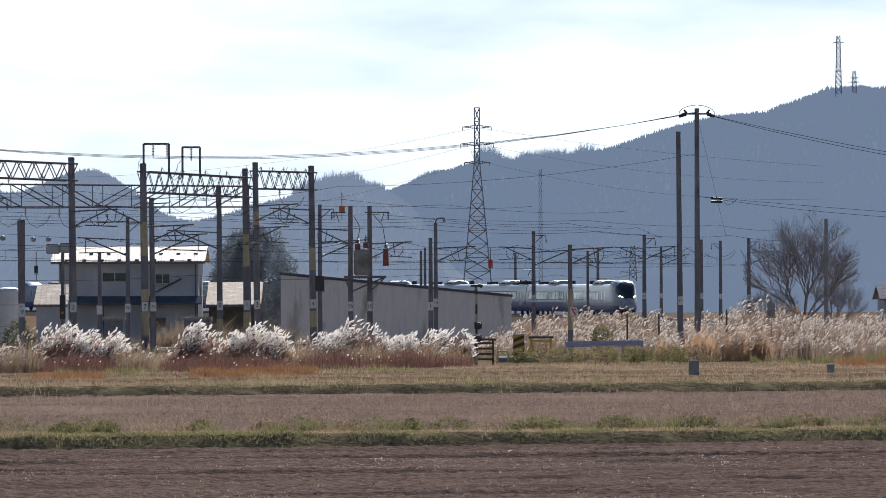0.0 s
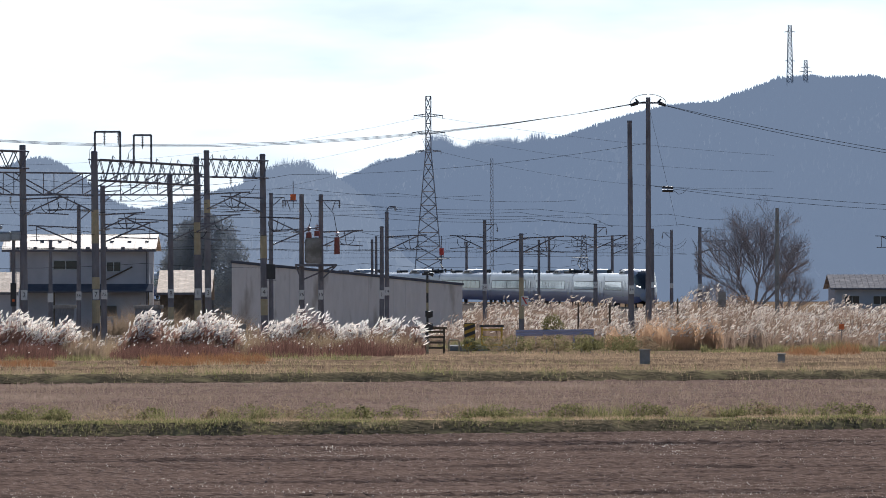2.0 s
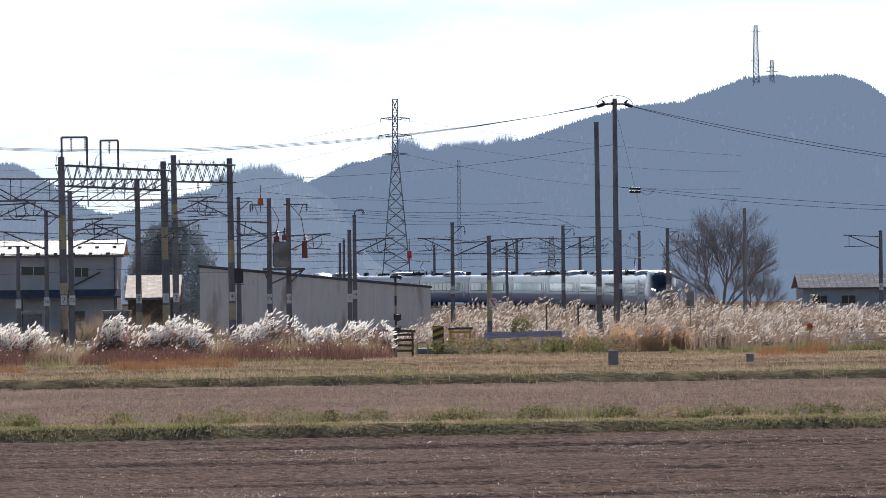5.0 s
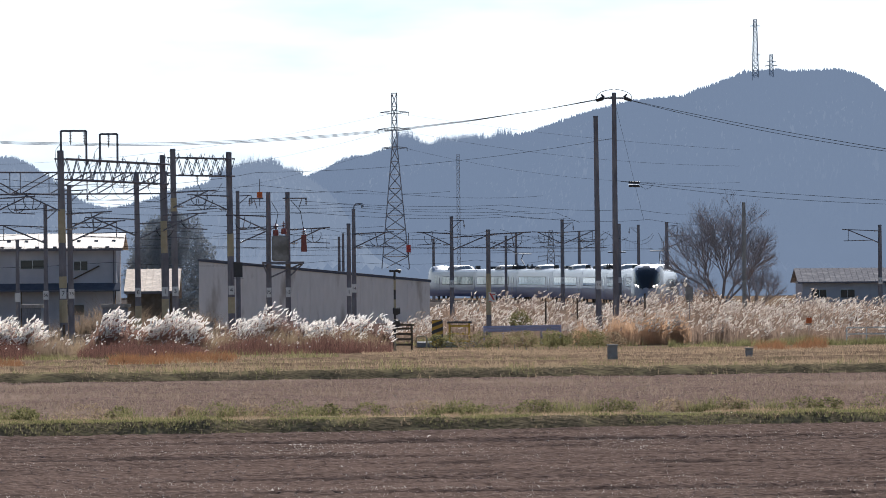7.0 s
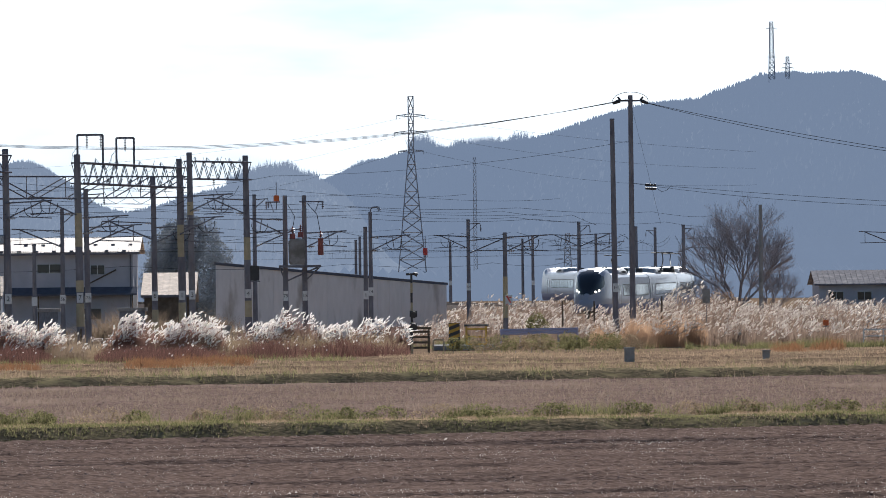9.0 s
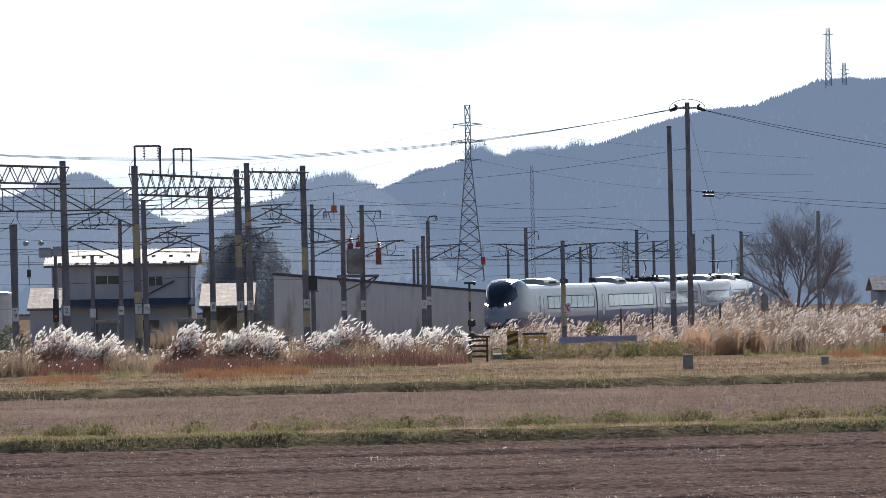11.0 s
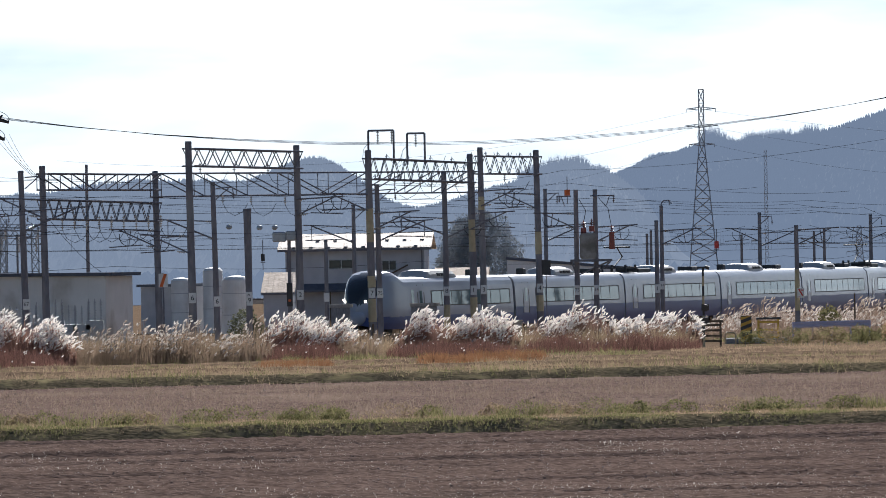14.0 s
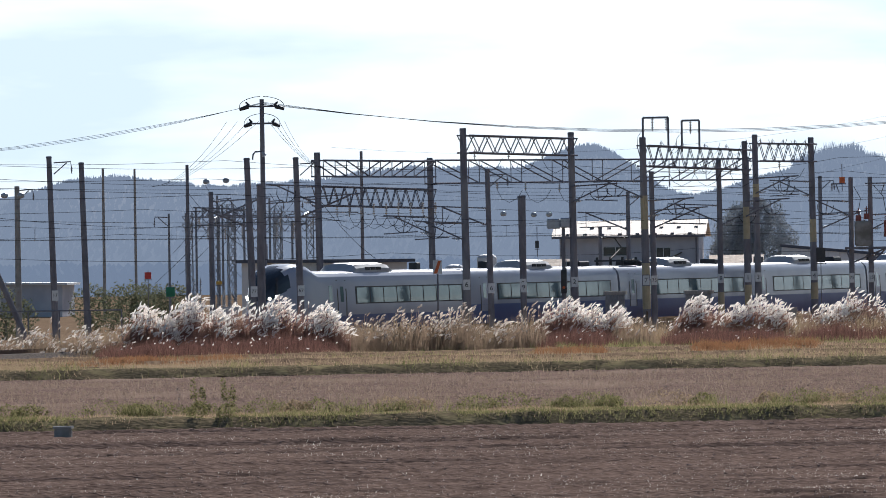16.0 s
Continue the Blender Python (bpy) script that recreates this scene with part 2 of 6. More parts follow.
M["roof_tile"] = material("grey-brown tiled roof", (0.3, 0.285, 0.29), (0.2, 0.19, 0.195), 3.0, 0.9, bump=0.4, spot=(0.36, 0.34, 0.33), spot_scale=1.0)


# ---- mesh helpers ----
def part(name, bm, mat, parent=None, label="", smooth=False):
    me = bpy.data.meshes.new(name)
    bm.to_mesh(me)
    bm.free()
    me.materials.append(M[mat])
    if smooth:
        for p in me.polygons:
            p.use_smooth = True
    ob = new(name, me)
    ob.parent = parent
    return tagged(ob, label)


def empty(name, x, y, z, rz=0.0):
    ob = new(name)
    ob.empty_display_size = 0.2
    ob.matrix_world = pose(x, y, z, 0, 0, rz)
    return ob


def box(bm, x0, x1, y0, y1, z0, z1):
    v = [bm.verts.new(c) for c in ((x0, y0, z0), (x1, y0, z0), (x1, y1, z0), (x0, y1, z0), (x0, y0, z1), (x1, y0, z1), (x1, y1, z1), (x0, y1, z1))]
    for f in ((3, 2, 1, 0), (4, 5, 6, 7), (0, 1, 5, 4), (1, 2, 6, 5), (2, 3, 7, 6), (3, 0, 4, 7)):
        bm.faces.new([v[i] for i in f])
    return bm


def bar(bm, p0, p1, r0, r1=None, n=6):
    """A tapered round bar from p0 to p1."""
    p0, p1 = Vector(p0), Vector(p1)
    r1 = r0 if r1 is None else r1
    d = (p1 - p0).normalized()
    a = d.orthogonal().normalized()
    b = d.cross(a)
    ring = []
    for p, r in ((p0, r0), (p1, r1)):
        ring.append([bm.verts.new(p + (a * math.cos(k * 2 * math.pi / n) + b * math.sin(k * 2 * math.pi / n)) * r) for k in range(n)])
    for k in range(n):
        bm.faces.new((ring[0][k], ring[0][(k + 1) % n], ring[1][(k + 1) % n], ring[1][k]))
    bm.faces.new(ring[0][::-1])
    bm.faces.new(ring[1])
    return bm


def path_bar(bm, pts, r, n=5):
    """One round tube through the points."""
    pts = [Vector(p) for p in pts]
    a = (pts[1] - pts[0]).orthogonal().normalized()
    rings = []
    for i, p in enumerate(pts):
        d = (pts[min(i + 1, len(pts) - 1)] - pts[max(i - 1, 0)]).normalized()
        a = (a - d * a.dot(d)).normalized()
        b = d.cross(a)
        rings.append([bm.verts.new(p + (a * math.cos(k * 2 * math.pi / n) + b * math.sin(k * 2 * math.pi / n)) * r) for k in range(n)])
    for u, v in zip(rings, rings[1:]):
        for k in range(n):
            bm.faces.new((u[k], u[(k + 1) % n], v[(k + 1) % n], v[k]))
    bm.faces.new(rings[0][::-1])
    bm.faces.new(rings[-1])
    return bm


def from_arrays(name, verts, faces, mat, parent=None, smooth=False):
    me = bpy.data.meshes.new(name)
    me.from_pydata([tuple(v) for v in verts], [], [tuple(f) for f in faces])
    me.materials.append(M[mat])
    if smooth:
        for p in me.polygons:
            p.use_smooth = True
    ob = new(name, me)
    ob.parent = parent
    return ob


# ---- the railway's line in plan: curvature along its length ----
LINE_S = [-250 + 40 * i for i in range(15)] + [355]
LINE_K = [-1.719, -1.736, -1.771, -1.824, -1.896, -1.986, -2.101, -2.535, -1.836, -1.502, -1.696, -2.316, -2.105, -1.804, -0.93, -0.6]
STEP, S_MIN, S_MAX = 2.0, -330.0, 560.0


def build_line():
    s = np.arange(S_MIN, S_MAX + 0.1, STEP)
    k = np.interp(s, LINE_S, LINE_K) / 1000
    th = np.concatenate([[0], np.cumsum((k[1:] + k[:-1]) / 2 * STEP)])
    i0 = int(round(-S_MIN / STEP))
    th = th - th[i0] - 1.2913
    x = np.concatenate([[0], np.cumsum(np.cos(th[:-1]) * STEP)])
    y = np.concatenate([[0], np.cumsum(np.sin(th[:-1]) * STEP)])
    return s, x - x[i0] + 8.68, y - y[i0] + 728.33, th


LS, LX, LY, LT = build_line()


def on_line(s, off=0.0):
    x, y, th = np.interp(s, LS, LX), np.interp(s, LS, LY), np.interp(s, LS, LT)
    return float(x - math.sin(th) * off), float(y + math.cos(th) * off), float(th)


# ---- ground ----
GZ = -0.6


tagged(from_arrays("ground", [(-4000, -300, GZ - 0.12), (4000, -300, GZ - 0.12), (4000, 4900, GZ - 0.12), (-4000, 4900, GZ - 0.12)], [(0, 1, 2, 3)], "meadow"), "open rough dry ground reaching the hills", "ground", kind="structure")


def edge(y0):
    """The field edges run slightly askew to the road."""
    return lambda x: y0 + 0.21 * x


def strip(name, ya, yb, mat, label, relief, step_x=0.6, step_y=0.35, x0=-75, x1=45):
    xs = np.arange(x0, x1 + 0.01, step_x)
    n = max(2, int((yb - ya) / step_y))
    ys = np.linspace(0, 1, n)
    verts, faces, w = [], [], len(xs)
    for v in ys:
        for x in xs:
            y = ya + (yb - ya) * v + 0.21 * x
            verts.append((x, y, relief(x, y, v)))
    for j in range(n - 1):
        for i in range(w - 1):
            faces.append((j * w + i, j * w + i + 1, (j + 1) * w + i + 1, (j + 1) * w + i))
    return tagged(from_arrays(name, verts, faces, mat, smooth=True), label, "field", kind="structure")


def soil_relief(x, y, v):
    w = y - 0.21 * x
    furrow = 0.045 * math.sin(w * 5.2 + 1.5 * noise.noise((x * 0.15, w * 0.2, 4)))
    return GZ + furrow * (0.5 + noise.noise((x * 0.08, w * 0.3, 6))) + 0.2 * noise.noise((x * 0.04, w * 0.75, 3)) + 0.03 * noise.noise((x * 3.2, w * 1.0, 1)) + 0.04 * noise.noise((x * 7, w * 2.4, 2))


def stubble_relief(x, y, v):
    return GZ + 0.05 * noise.noise((x * 1.4, y * 1.4, 5)) + 0.05 * noise.noise((x * 3.1, y * 2.6, 8)) + 0.03 * noise.noise((x * 0.1, y * 0.3, 7))


def bank_relief(x, y, v):
    v += min(1.0, max(0.0, v) / 0.12) * (0.06 * noise.noise((x * 0.45, 5, 31)) + 0.05 * noise.noise((x * 1.9, 7, 33)))
    return GZ + (0.36 * min(1, max(0, v) / 0.14) if v < 0.5 else 0.36 * (1 - ((v - 0.5) / 0.5) ** 2)) + 0.07 * noise.noise((x * 0.8, y * 0.8, 9))


def meadow_relief(x, y, v):
    w = y - 0.21 * x + 1.2 * noise.noise((x * 0.12, 3, 17))
    step = sum(0.2 * max(0.0, min(1.0, (w - a) / 0.5)) * max(0.0, 1 - max(0.0, w - a) / 9) for a in (277, 291, 306))
    return GZ + 0.04 + step + 0.12 * noise.noise((x * 0.25, y * 0.15, 11)) + 0.05 * noise.noise((x * 1.2, y * 1.2, 13))


def surface_z(x, y):
    """Height of the field strips at a plan point."""
    w = y - 0.21 * x
    if 179 < w < 185:
        return bank_relief(x, y, (w - 179) / 6)
    if 261.5 < w < 268:
        return bank_relief(x, y, (w - 261.5) / 6.5)
    if w >= 268:
        return meadow_relief(x, y, 0) if w < 340 else GZ - 0.1
    return soil_relief(x, y, 0) if w <= 179 else stubble_relief(x, y, 0)


strip("field_near", 112, 179.5, "soil", "dark brown freshly tilled field soil with furrows", soil_relief, 0.13, 0.22, -32, 20)
strip("bank_near", 179, 185, "bank", "low weedy bank between two fields", bank_relief, 0.3, 0.4, -36, 24)
strip("field_far", 184.5, 262, "stubble", "light brown stubble field", stubble_relief, 0.28, 0.35, -46, 30)
strip("bank_far", 261.5, 268, "bank", "low grassy step along the field edge", bank_relief, 0.35, 0.4, -50, 36)
strip("verge", 267.5, 340, "meadow", "rough dry grass verge before the railway", meadow_relief, 0.5, 0.6, -60, 55)


# ---- distance: wooded hills, their haze a glow in the material ----
def hill(name, y, bumps, mat, label, depth=500, x0=-700, x1=500, rough=4.0, base=-6.0):
    """A ridge across the view; bumps are (x, height, width)."""
    def crest(x):
        h = 0.0
        for cx, ch, cw in bumps:
            h += ch * math.exp(-((x - cx) / cw) ** 2)
        return h + rough * noise.noise((x * 0.02, y, 0)) + 0.4 * rough * noise.noise((x * 0.09, y, 5))
    xs = np.arange(x0, x1, 3.0)
    vs = np.linspace(0, 1, 26)
    verts, faces, w = [], [], len(xs)
    for v in vs:
        for x in xs:
            z = base + (crest(x) - base) * math.sin(v * math.pi / 2) ** 0.8 + 2.0 * math.sin(v * 3.14) * noise.noise((x * 0.012, v * 5, y))
            verts.append((x, y - depth * (1 - v), z))
    for j in range(len(vs) - 1):
        for i in range(w - 1):
            faces.append((j * w + i, j * w + i + 1, (j + 1) * w + i + 1, (j + 1) * w + i))
    ob = from_arrays(name, verts, faces, mat, smooth=True)
    tagged(ob, label, "hill", kind="structure")
    return crest


crest_main = hill("backdrop_hill", 4500, [(-110, 6.9, 52), (-70, 20.6, 52), (-30, 33.2, 52), (10, 34.1, 52), (50, 40.3, 52), (90, 33.3, 52), (130, 44.6, 52), (170, 46.6, 52), (210, 54.6, 52), (250, 46.8, 52), (290, 73.5, 52), (330, 40.7, 52), (370, 90.0, 52)], "hill", "blue glow-hazed wooded hill with a conifer skyline")
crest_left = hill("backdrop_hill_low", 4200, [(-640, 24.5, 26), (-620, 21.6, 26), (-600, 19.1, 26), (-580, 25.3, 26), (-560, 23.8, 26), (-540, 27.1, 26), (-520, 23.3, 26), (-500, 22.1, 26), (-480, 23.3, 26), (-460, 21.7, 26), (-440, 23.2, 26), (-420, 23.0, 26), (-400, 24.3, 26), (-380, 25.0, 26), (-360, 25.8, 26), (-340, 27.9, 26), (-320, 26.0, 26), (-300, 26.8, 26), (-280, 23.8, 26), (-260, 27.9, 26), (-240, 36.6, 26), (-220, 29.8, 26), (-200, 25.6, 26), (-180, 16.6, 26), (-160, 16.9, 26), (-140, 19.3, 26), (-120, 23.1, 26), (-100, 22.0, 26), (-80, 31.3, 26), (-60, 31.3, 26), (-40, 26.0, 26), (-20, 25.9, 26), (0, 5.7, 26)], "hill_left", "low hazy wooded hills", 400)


def unseen_side_hill():
    """An unseen ridge added in the east to darken reflections in the train's windows."""
    ys, vs = np.arange(-700, 980, 20.0), np.linspace(0, 1, 12)
    verts, faces, w = [], [], len(ys)
    for v in vs:
        for y in ys:
            end = min(1.0, max(0.0, (960 - y) / 200))
            verts.append((900 + 420 * v, y, GZ - 1 + (185 + 25 * noise.noise((y * 0.004, 3, 1))) * end * math.sin(v * math.pi / 2) + 4 * noise.noise((y * 0.03, v * 6, 2))))
    for j in range(len(vs) - 1):
        for i in range(w - 1):
            faces.append((j * w + i, j * w + i + 1, (j + 1) * w + i + 1, (j + 1) * w + i))
    tagged(from_arrays("reflection_hill_east", verts, faces, "hill", smooth=True), "unseen glow-hazed ridge added to darken the train's reflections", "hill", kind="structure")


unseen_side_hill()


def far_woods():
    """A belt of far trees and hedges across the plain, hazed by its material's glow."""
    rng = random.Random(77)
    verts, faces = [], []
    xs = np.arange(-260, 160, 1.6)
    for row, y in enumerate((1050, 1056, 880)):
        for x in xs:
            h = 4.3 + 0.9 * noise.noise((x * 0.05, row, 2)) + 0.7 * noise.noise((x * 0.31, row, 3))
            b = len(verts)
            r = rng.uniform(1.4, 2.2)
            for k in range(6):
                a = k * math.pi / 3 + rng.uniform(-0.3, 0.3)
                verts.append((x + r * math.cos(a), y + r * math.sin(a), GZ - 0.2))
            for k in range(6):
                a = k * math.pi / 3 + rng.uniform(-0.3, 0.3)
                verts.append((x + r * 0.8 * math.cos(a), y + r * 0.8 * math.sin(a), GZ + h * 0.7 + rng.uniform(-0.3, 0.3)))
            verts.append((x, y, GZ + h + rng.uniform(-0.2, 0.4)))
            for k in range(6):
                faces.append((b + k, b + (k + 1) % 6, b + 6 + (k + 1) % 6, b + 6 + k))
                faces.append((b + 6 + k, b + 6 + (k + 1) % 6, b + 12))
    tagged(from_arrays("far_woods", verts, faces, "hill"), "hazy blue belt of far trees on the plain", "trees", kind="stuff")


far_woods()


def ridge_trees(name, y, crest, x0, x1, n, conifer, label, tall=1.0, mat="hill"):
    """Trees along a skyline: tiered conifers or fans of bare twigs."""
    rng = random.Random(name)
    verts, faces = [], []
    for _ in range(n):
        x = rng.uniform(x0, x1)
        h = tall * rng.uniform(1.8, 5) * (1 + 0.7 * noise.noise((x * 0.05, 0, 9)))
        z, yy = crest(x) - 1.5, y - rng.uniform(1, 8)
        if conifer:
            for t in range(3):
                b = len(verts)
                r, za, zb = h * (0.3 - 0.08 * t), z + h * (0.1 + 0.27 * t), z + h * (0.55 + 0.24 * t)
                for k in range(5):
                    verts.append((x + r * math.cos(k * 1.2566), yy + r * math.sin(k * 1.2566), za))
                verts.append((x, yy, zb))
                faces += [(b + k, b + (k + 1) % 5, b + 5) for k in range(5)]
        else:
            for k in range(15):
                a = rng.uniform(-0.9, 0.9)
                b = len(verts)
                w = 0.32 if k else 0.45
                q = rng.uniform(0.6, 1.0)
                xa, za = x + math.sin(a) * h * 0.15, z + h * 0.35
                verts += [(xa - w, yy, za - h * 0.35), (xa + w, yy, za - h * 0.35), (x + math.sin(a) * h * 0.75 * q, yy, z + h * (0.55 + 0.75 * math.cos(a) * q))]
                faces.append((b, b + 1, b + 2))
    tagged(from_arrays(name, verts, faces, mat), label, "trees", kind="stuff")


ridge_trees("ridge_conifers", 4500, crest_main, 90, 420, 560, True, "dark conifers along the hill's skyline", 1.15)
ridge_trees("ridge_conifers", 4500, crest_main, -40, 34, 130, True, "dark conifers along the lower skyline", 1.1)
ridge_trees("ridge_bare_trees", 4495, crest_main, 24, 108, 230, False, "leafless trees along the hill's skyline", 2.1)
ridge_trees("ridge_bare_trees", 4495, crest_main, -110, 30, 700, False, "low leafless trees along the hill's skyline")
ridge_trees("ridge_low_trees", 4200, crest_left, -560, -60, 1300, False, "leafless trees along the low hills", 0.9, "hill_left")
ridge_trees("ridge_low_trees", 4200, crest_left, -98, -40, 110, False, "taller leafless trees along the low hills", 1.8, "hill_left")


def slope_trees(name, y, crest, x0, x1, n, label, depth=500, base=-6.0, mat="hill_trees"):
    """Crowns of the woods over the slope that faces the railway."""
    rng = random.Random(name)
    verts, faces = [], []
    for _ in range(n):
        x, v = rng.uniform(x0, x1), rng.uniform(0.08, 0.98)
        z = base + (crest(x) - base) * math.sin(v * math.pi / 2) ** 0.8 - 0.6
        yy, h, r = y - depth * (1 - v), rng.uniform(2.2, 5.0), rng.uniform(0.9, 1.9)
        b = len(verts)
        for k in range(5):
            verts.append((x + r * math.cos(k * 1.2566), yy + r * math.sin(k * 1.2566), z))
        verts.append((x + rng.uniform(-0.4, 0.4), yy, z + h))
        faces += [(b + k, b + (k + 1) % 5, b + 5) for k in range(5)]
    tagged(from_arrays(name, verts, faces, mat), label, "trees", kind="stuff")


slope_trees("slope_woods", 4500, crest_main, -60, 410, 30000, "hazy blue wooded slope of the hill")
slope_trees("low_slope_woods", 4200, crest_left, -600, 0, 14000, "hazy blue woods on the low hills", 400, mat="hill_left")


# ---- the tracks ----
def track(name, off, label):
    root = empty(name, 0, 0, 0)
    tagged(root, label, "railway track", kind="structure")
    ss = np.arange(-320, 555, 4.0)
    prof = ((-2.6, GZ - 0.1), (-1.7, -0.2), (1.7, -0.2), (2.6, GZ - 0.1))
    verts, faces = [], []
    for s in ss:
        for o, z in prof:
            x, y, th = on_line(s, off + o)
            verts.append((x, y, z))
    for j in range(len(ss) - 1):
        for i in range(3):
            faces.append((j * 4 + i, j * 4 + i + 1, j * 4 + 5 + i, j * 4 + 4 + i))
    from_arrays("ballast", verts, faces, "ballast", root)
    for o in (-0.56, 0.56):
        verts, faces = [], []
        for s in ss:
            for a, z in ((-0.04, -0.2), (-0.035, -0.01), (0.035, -0.01), (0.04, -0.2)):
                x, y, th = on_line(s, off + o + a)
                verts.append((x, y, z))
        for j in range(len(ss) - 1):
            for i in range(3):
                faces.append((j * 4 + i, j * 4 + i + 1, j * 4 + 5 + i, j * 4 + 4 + i))
        from_arrays("rail", verts, faces, "rail", root)


track("track_near", 0.0, "ballasted railway track with rusty rails")
track("track_far", -4.2, "second ballasted railway track with rusty rails")


# ---- the train ----
PROFILE = [(1.34, 0.42), (1.43, 0.75), (1.455, 1.1), (1.46, 1.5), (1.445, 2.0), (1.412, 2.5), (1.375, 2.9), (1.3, 3.16), (1.1, 3.36), (0.72, 3.44), (0.3, 3.475), (0, 3.48)]
RING = [(-y, z) for y, z in PROFILE] + [(y, z) for y, z in PROFILE[-2::-1]]


def loft(sections, keep, caps=()):
    """A skin through equal rings; keep(i, j) says which faces."""
    bm = bmesh.new()
    rows = [[bm.verts.new(p) for p in sec] for sec in sections]
    for i in range(len(rows) - 1):
        for j in range(len(rows[0]) - 1):
            if keep(i, j):
                try:
                    bm.faces.new((rows[i][j], rows[i + 1][j], rows[i + 1][j + 1], rows[i][j + 1]))
                except ValueError:
                    pass
    for c in caps:
        bm.faces.new(rows[c])
    bmesh.ops.delete(bm, geom=[v for v in bm.verts if not v.link_faces], context="VERTS")
    bmesh.ops.recalc_face_normals(bm, faces=bm.faces[:])
    return bm


BLUE_J = (0, 1, 2, len(RING) - 4, len(RING) - 3, len(RING) - 2)


def side_panel(bm, x0, x1, z0, z1, side, out, n=3):
    """A panel that follows the bodyside."""
    zs = [z0 + (z1 - z0) * k / n for k in range(n + 1)]
    pts = []
    for z in zs:
        y = np.interp(z, [p[1] for p in PROFILE[:8]], [p[0] for p in PROFILE[:8]]) + out
        pts.append((y, z))
    lo = [bm.verts.new((x0, side * y, z)) for y, z in pts]
    hi = [bm.verts.new((x1, side * y, z)) for y, z in pts]
    for k in range(n):
        f = (lo[k], hi[k], hi[k + 1], lo[k + 1])
        bm.faces.new(f if side < 0 else f[::-1])
    return bm


def add_bogie(car, x):
    bm = bmesh.new()
    for sy in (-1, 1):
        box(bm, x - 1.7, x + 1.7, sy * 1.05 - 0.1, sy * 1.05 + 0.1, 0.4, 0.65)
        for wx in (-1.05, 1.05):
            bar(bm, (x + wx, sy * 0.62, 0.43), (x + wx, sy * 0.5, 0.43), 0.43, 0.43, 16)
    box(bm, x - 0.3, x + 0.3, -1.0, 1.0, 0.4, 0.75)
    part("bogie", bm, "train_dark", car, "dark bogie with wheels")


def add_aircon(car, x, long=4.6):
    bm = bmesh.new()
    prof = [(-1.05, 3.3), (-1.02, 3.6), (-0.85, 3.8), (-0.4, 3.9), (0.4, 3.9), (0.85, 3.8), (1.02, 3.6), (1.05, 3.3)]
    secs = [[(x + sx, y * w, 3.3 + (z - 3.3) * h) for y, z in prof] for sx, w, h in ((-long / 2, 0.9, 0.1), (-long / 2 + 0.7, 1, 0.9), (-long / 2 + 1.2, 1, 1), (long / 2 - 1.2, 1, 1), (long / 2 - 0.7, 1, 0.9), (long / 2, 0.9, 0.1))]
    unit = part("air_conditioner", loft(secs, lambda i, j: True), "train_grey", car, "pale grey roof air conditioner")
    for sy in (-1, 1):
        for k in range(3):
            g = bmesh.new()
            box(g, x - 0.9 + 0.65 * k, x - 0.4 + 0.65 * k, sy * 1.0 - 0.06, sy * 1.0 + 0.06, 3.5, 3.66)
            part("grille", g, "train_dark", unit)


def add_roof_box(car, x, dx, dy, z1, mat="train_dark", name="roof_box"):
    bm = bmesh.new()
    box(bm, x - dx, x + dx, -dy, dy, 3.3, z1 - 0.1)
    bmesh.ops.bevel(bm, geom=bm.edges[:], offset=0.05, segments=1, affect="EDGES")
    part(name, bm, mat, car)


def add_pantograph(car, x):
    bm = bmesh.new()
    box(bm, x - 1.2, x + 1.2, -0.9, 0.9, 3.7, 3.8)
    for sx in (-1, 1):
        for sy in (-0.8, 0.8):
            bar(bm, (x + sx, sy, 3.5), (x + sx, sy, 3.95), 0.1, 0.08, 8)
    part("insulated_base", bm, "train_dark", car, "pantograph base on insulators")
    bm = bmesh.new()
    bar(bm, (x + 0.9, 0, 3.85), (x - 0.8, 0, 4.5), 0.05)
    bar(bm, (x - 0.8, 0, 4.5), (x + 0.3, 0.0, 5.1), 0.04)
    bar(bm, (x + 0.3, -0.9, 5.1), (x + 0.3, 0.9, 5.1), 0.05)
    bar(bm, (x + 0.05, -0.7, 5.08), (x + 0.55, -0.7, 5.08), 0.03)
    bar(bm, (x + 0.05, 0.7, 5.08), (x + 0.55, 0.7, 5.08), 0.03)
    part("pantograph", bm, "train_dark", car, "raised single-arm pantograph")


def add_side_things(car, x0, x1, n, doors):
    """Windows in one dark band, doors and seams, on both sides."""
    w = (x1 - x0) / n
    for side in (-1, 1):
        part("window_band", side_panel(bmesh.new(), x0 - 0.12, x1 + 0.12, 1.72, 2.64, side, 0.004), "train_dark", car, "dark window band")
        for k in range(n):
            part("window", side_panel(bmesh.new(), x0 + k * w + 0.05, x0 + (k + 1) * w - 0.05, 1.78, 2.58, side, 0.012), "train_glass", car)
        for dx in doors:
            d = part("door", side_panel(bmesh.new(), dx - 0.45, dx + 0.45, 1.12, 2.98, side, 0.006), "train_white", car, "white plug door with a dark window")
            part("door_window", side_panel(bmesh.new(), dx - 0.2, dx + 0.2, 1.85, 2.65, side, 0.014), "train_glass", d)
            for e in (-0.5, 0.5):
                part("door_seam", side_panel(bmesh.new(), dx + e - 0.06, dx + e + 0.06, 1.1, 3.0, side, 0.008), "train_dark", d)


def skin(car, sections):
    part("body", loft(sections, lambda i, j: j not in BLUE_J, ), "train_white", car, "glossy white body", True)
    part("lower_body", loft(sections, lambda i, j: j in BLUE_J), "train_blue", car, "deep blue lower body", True)


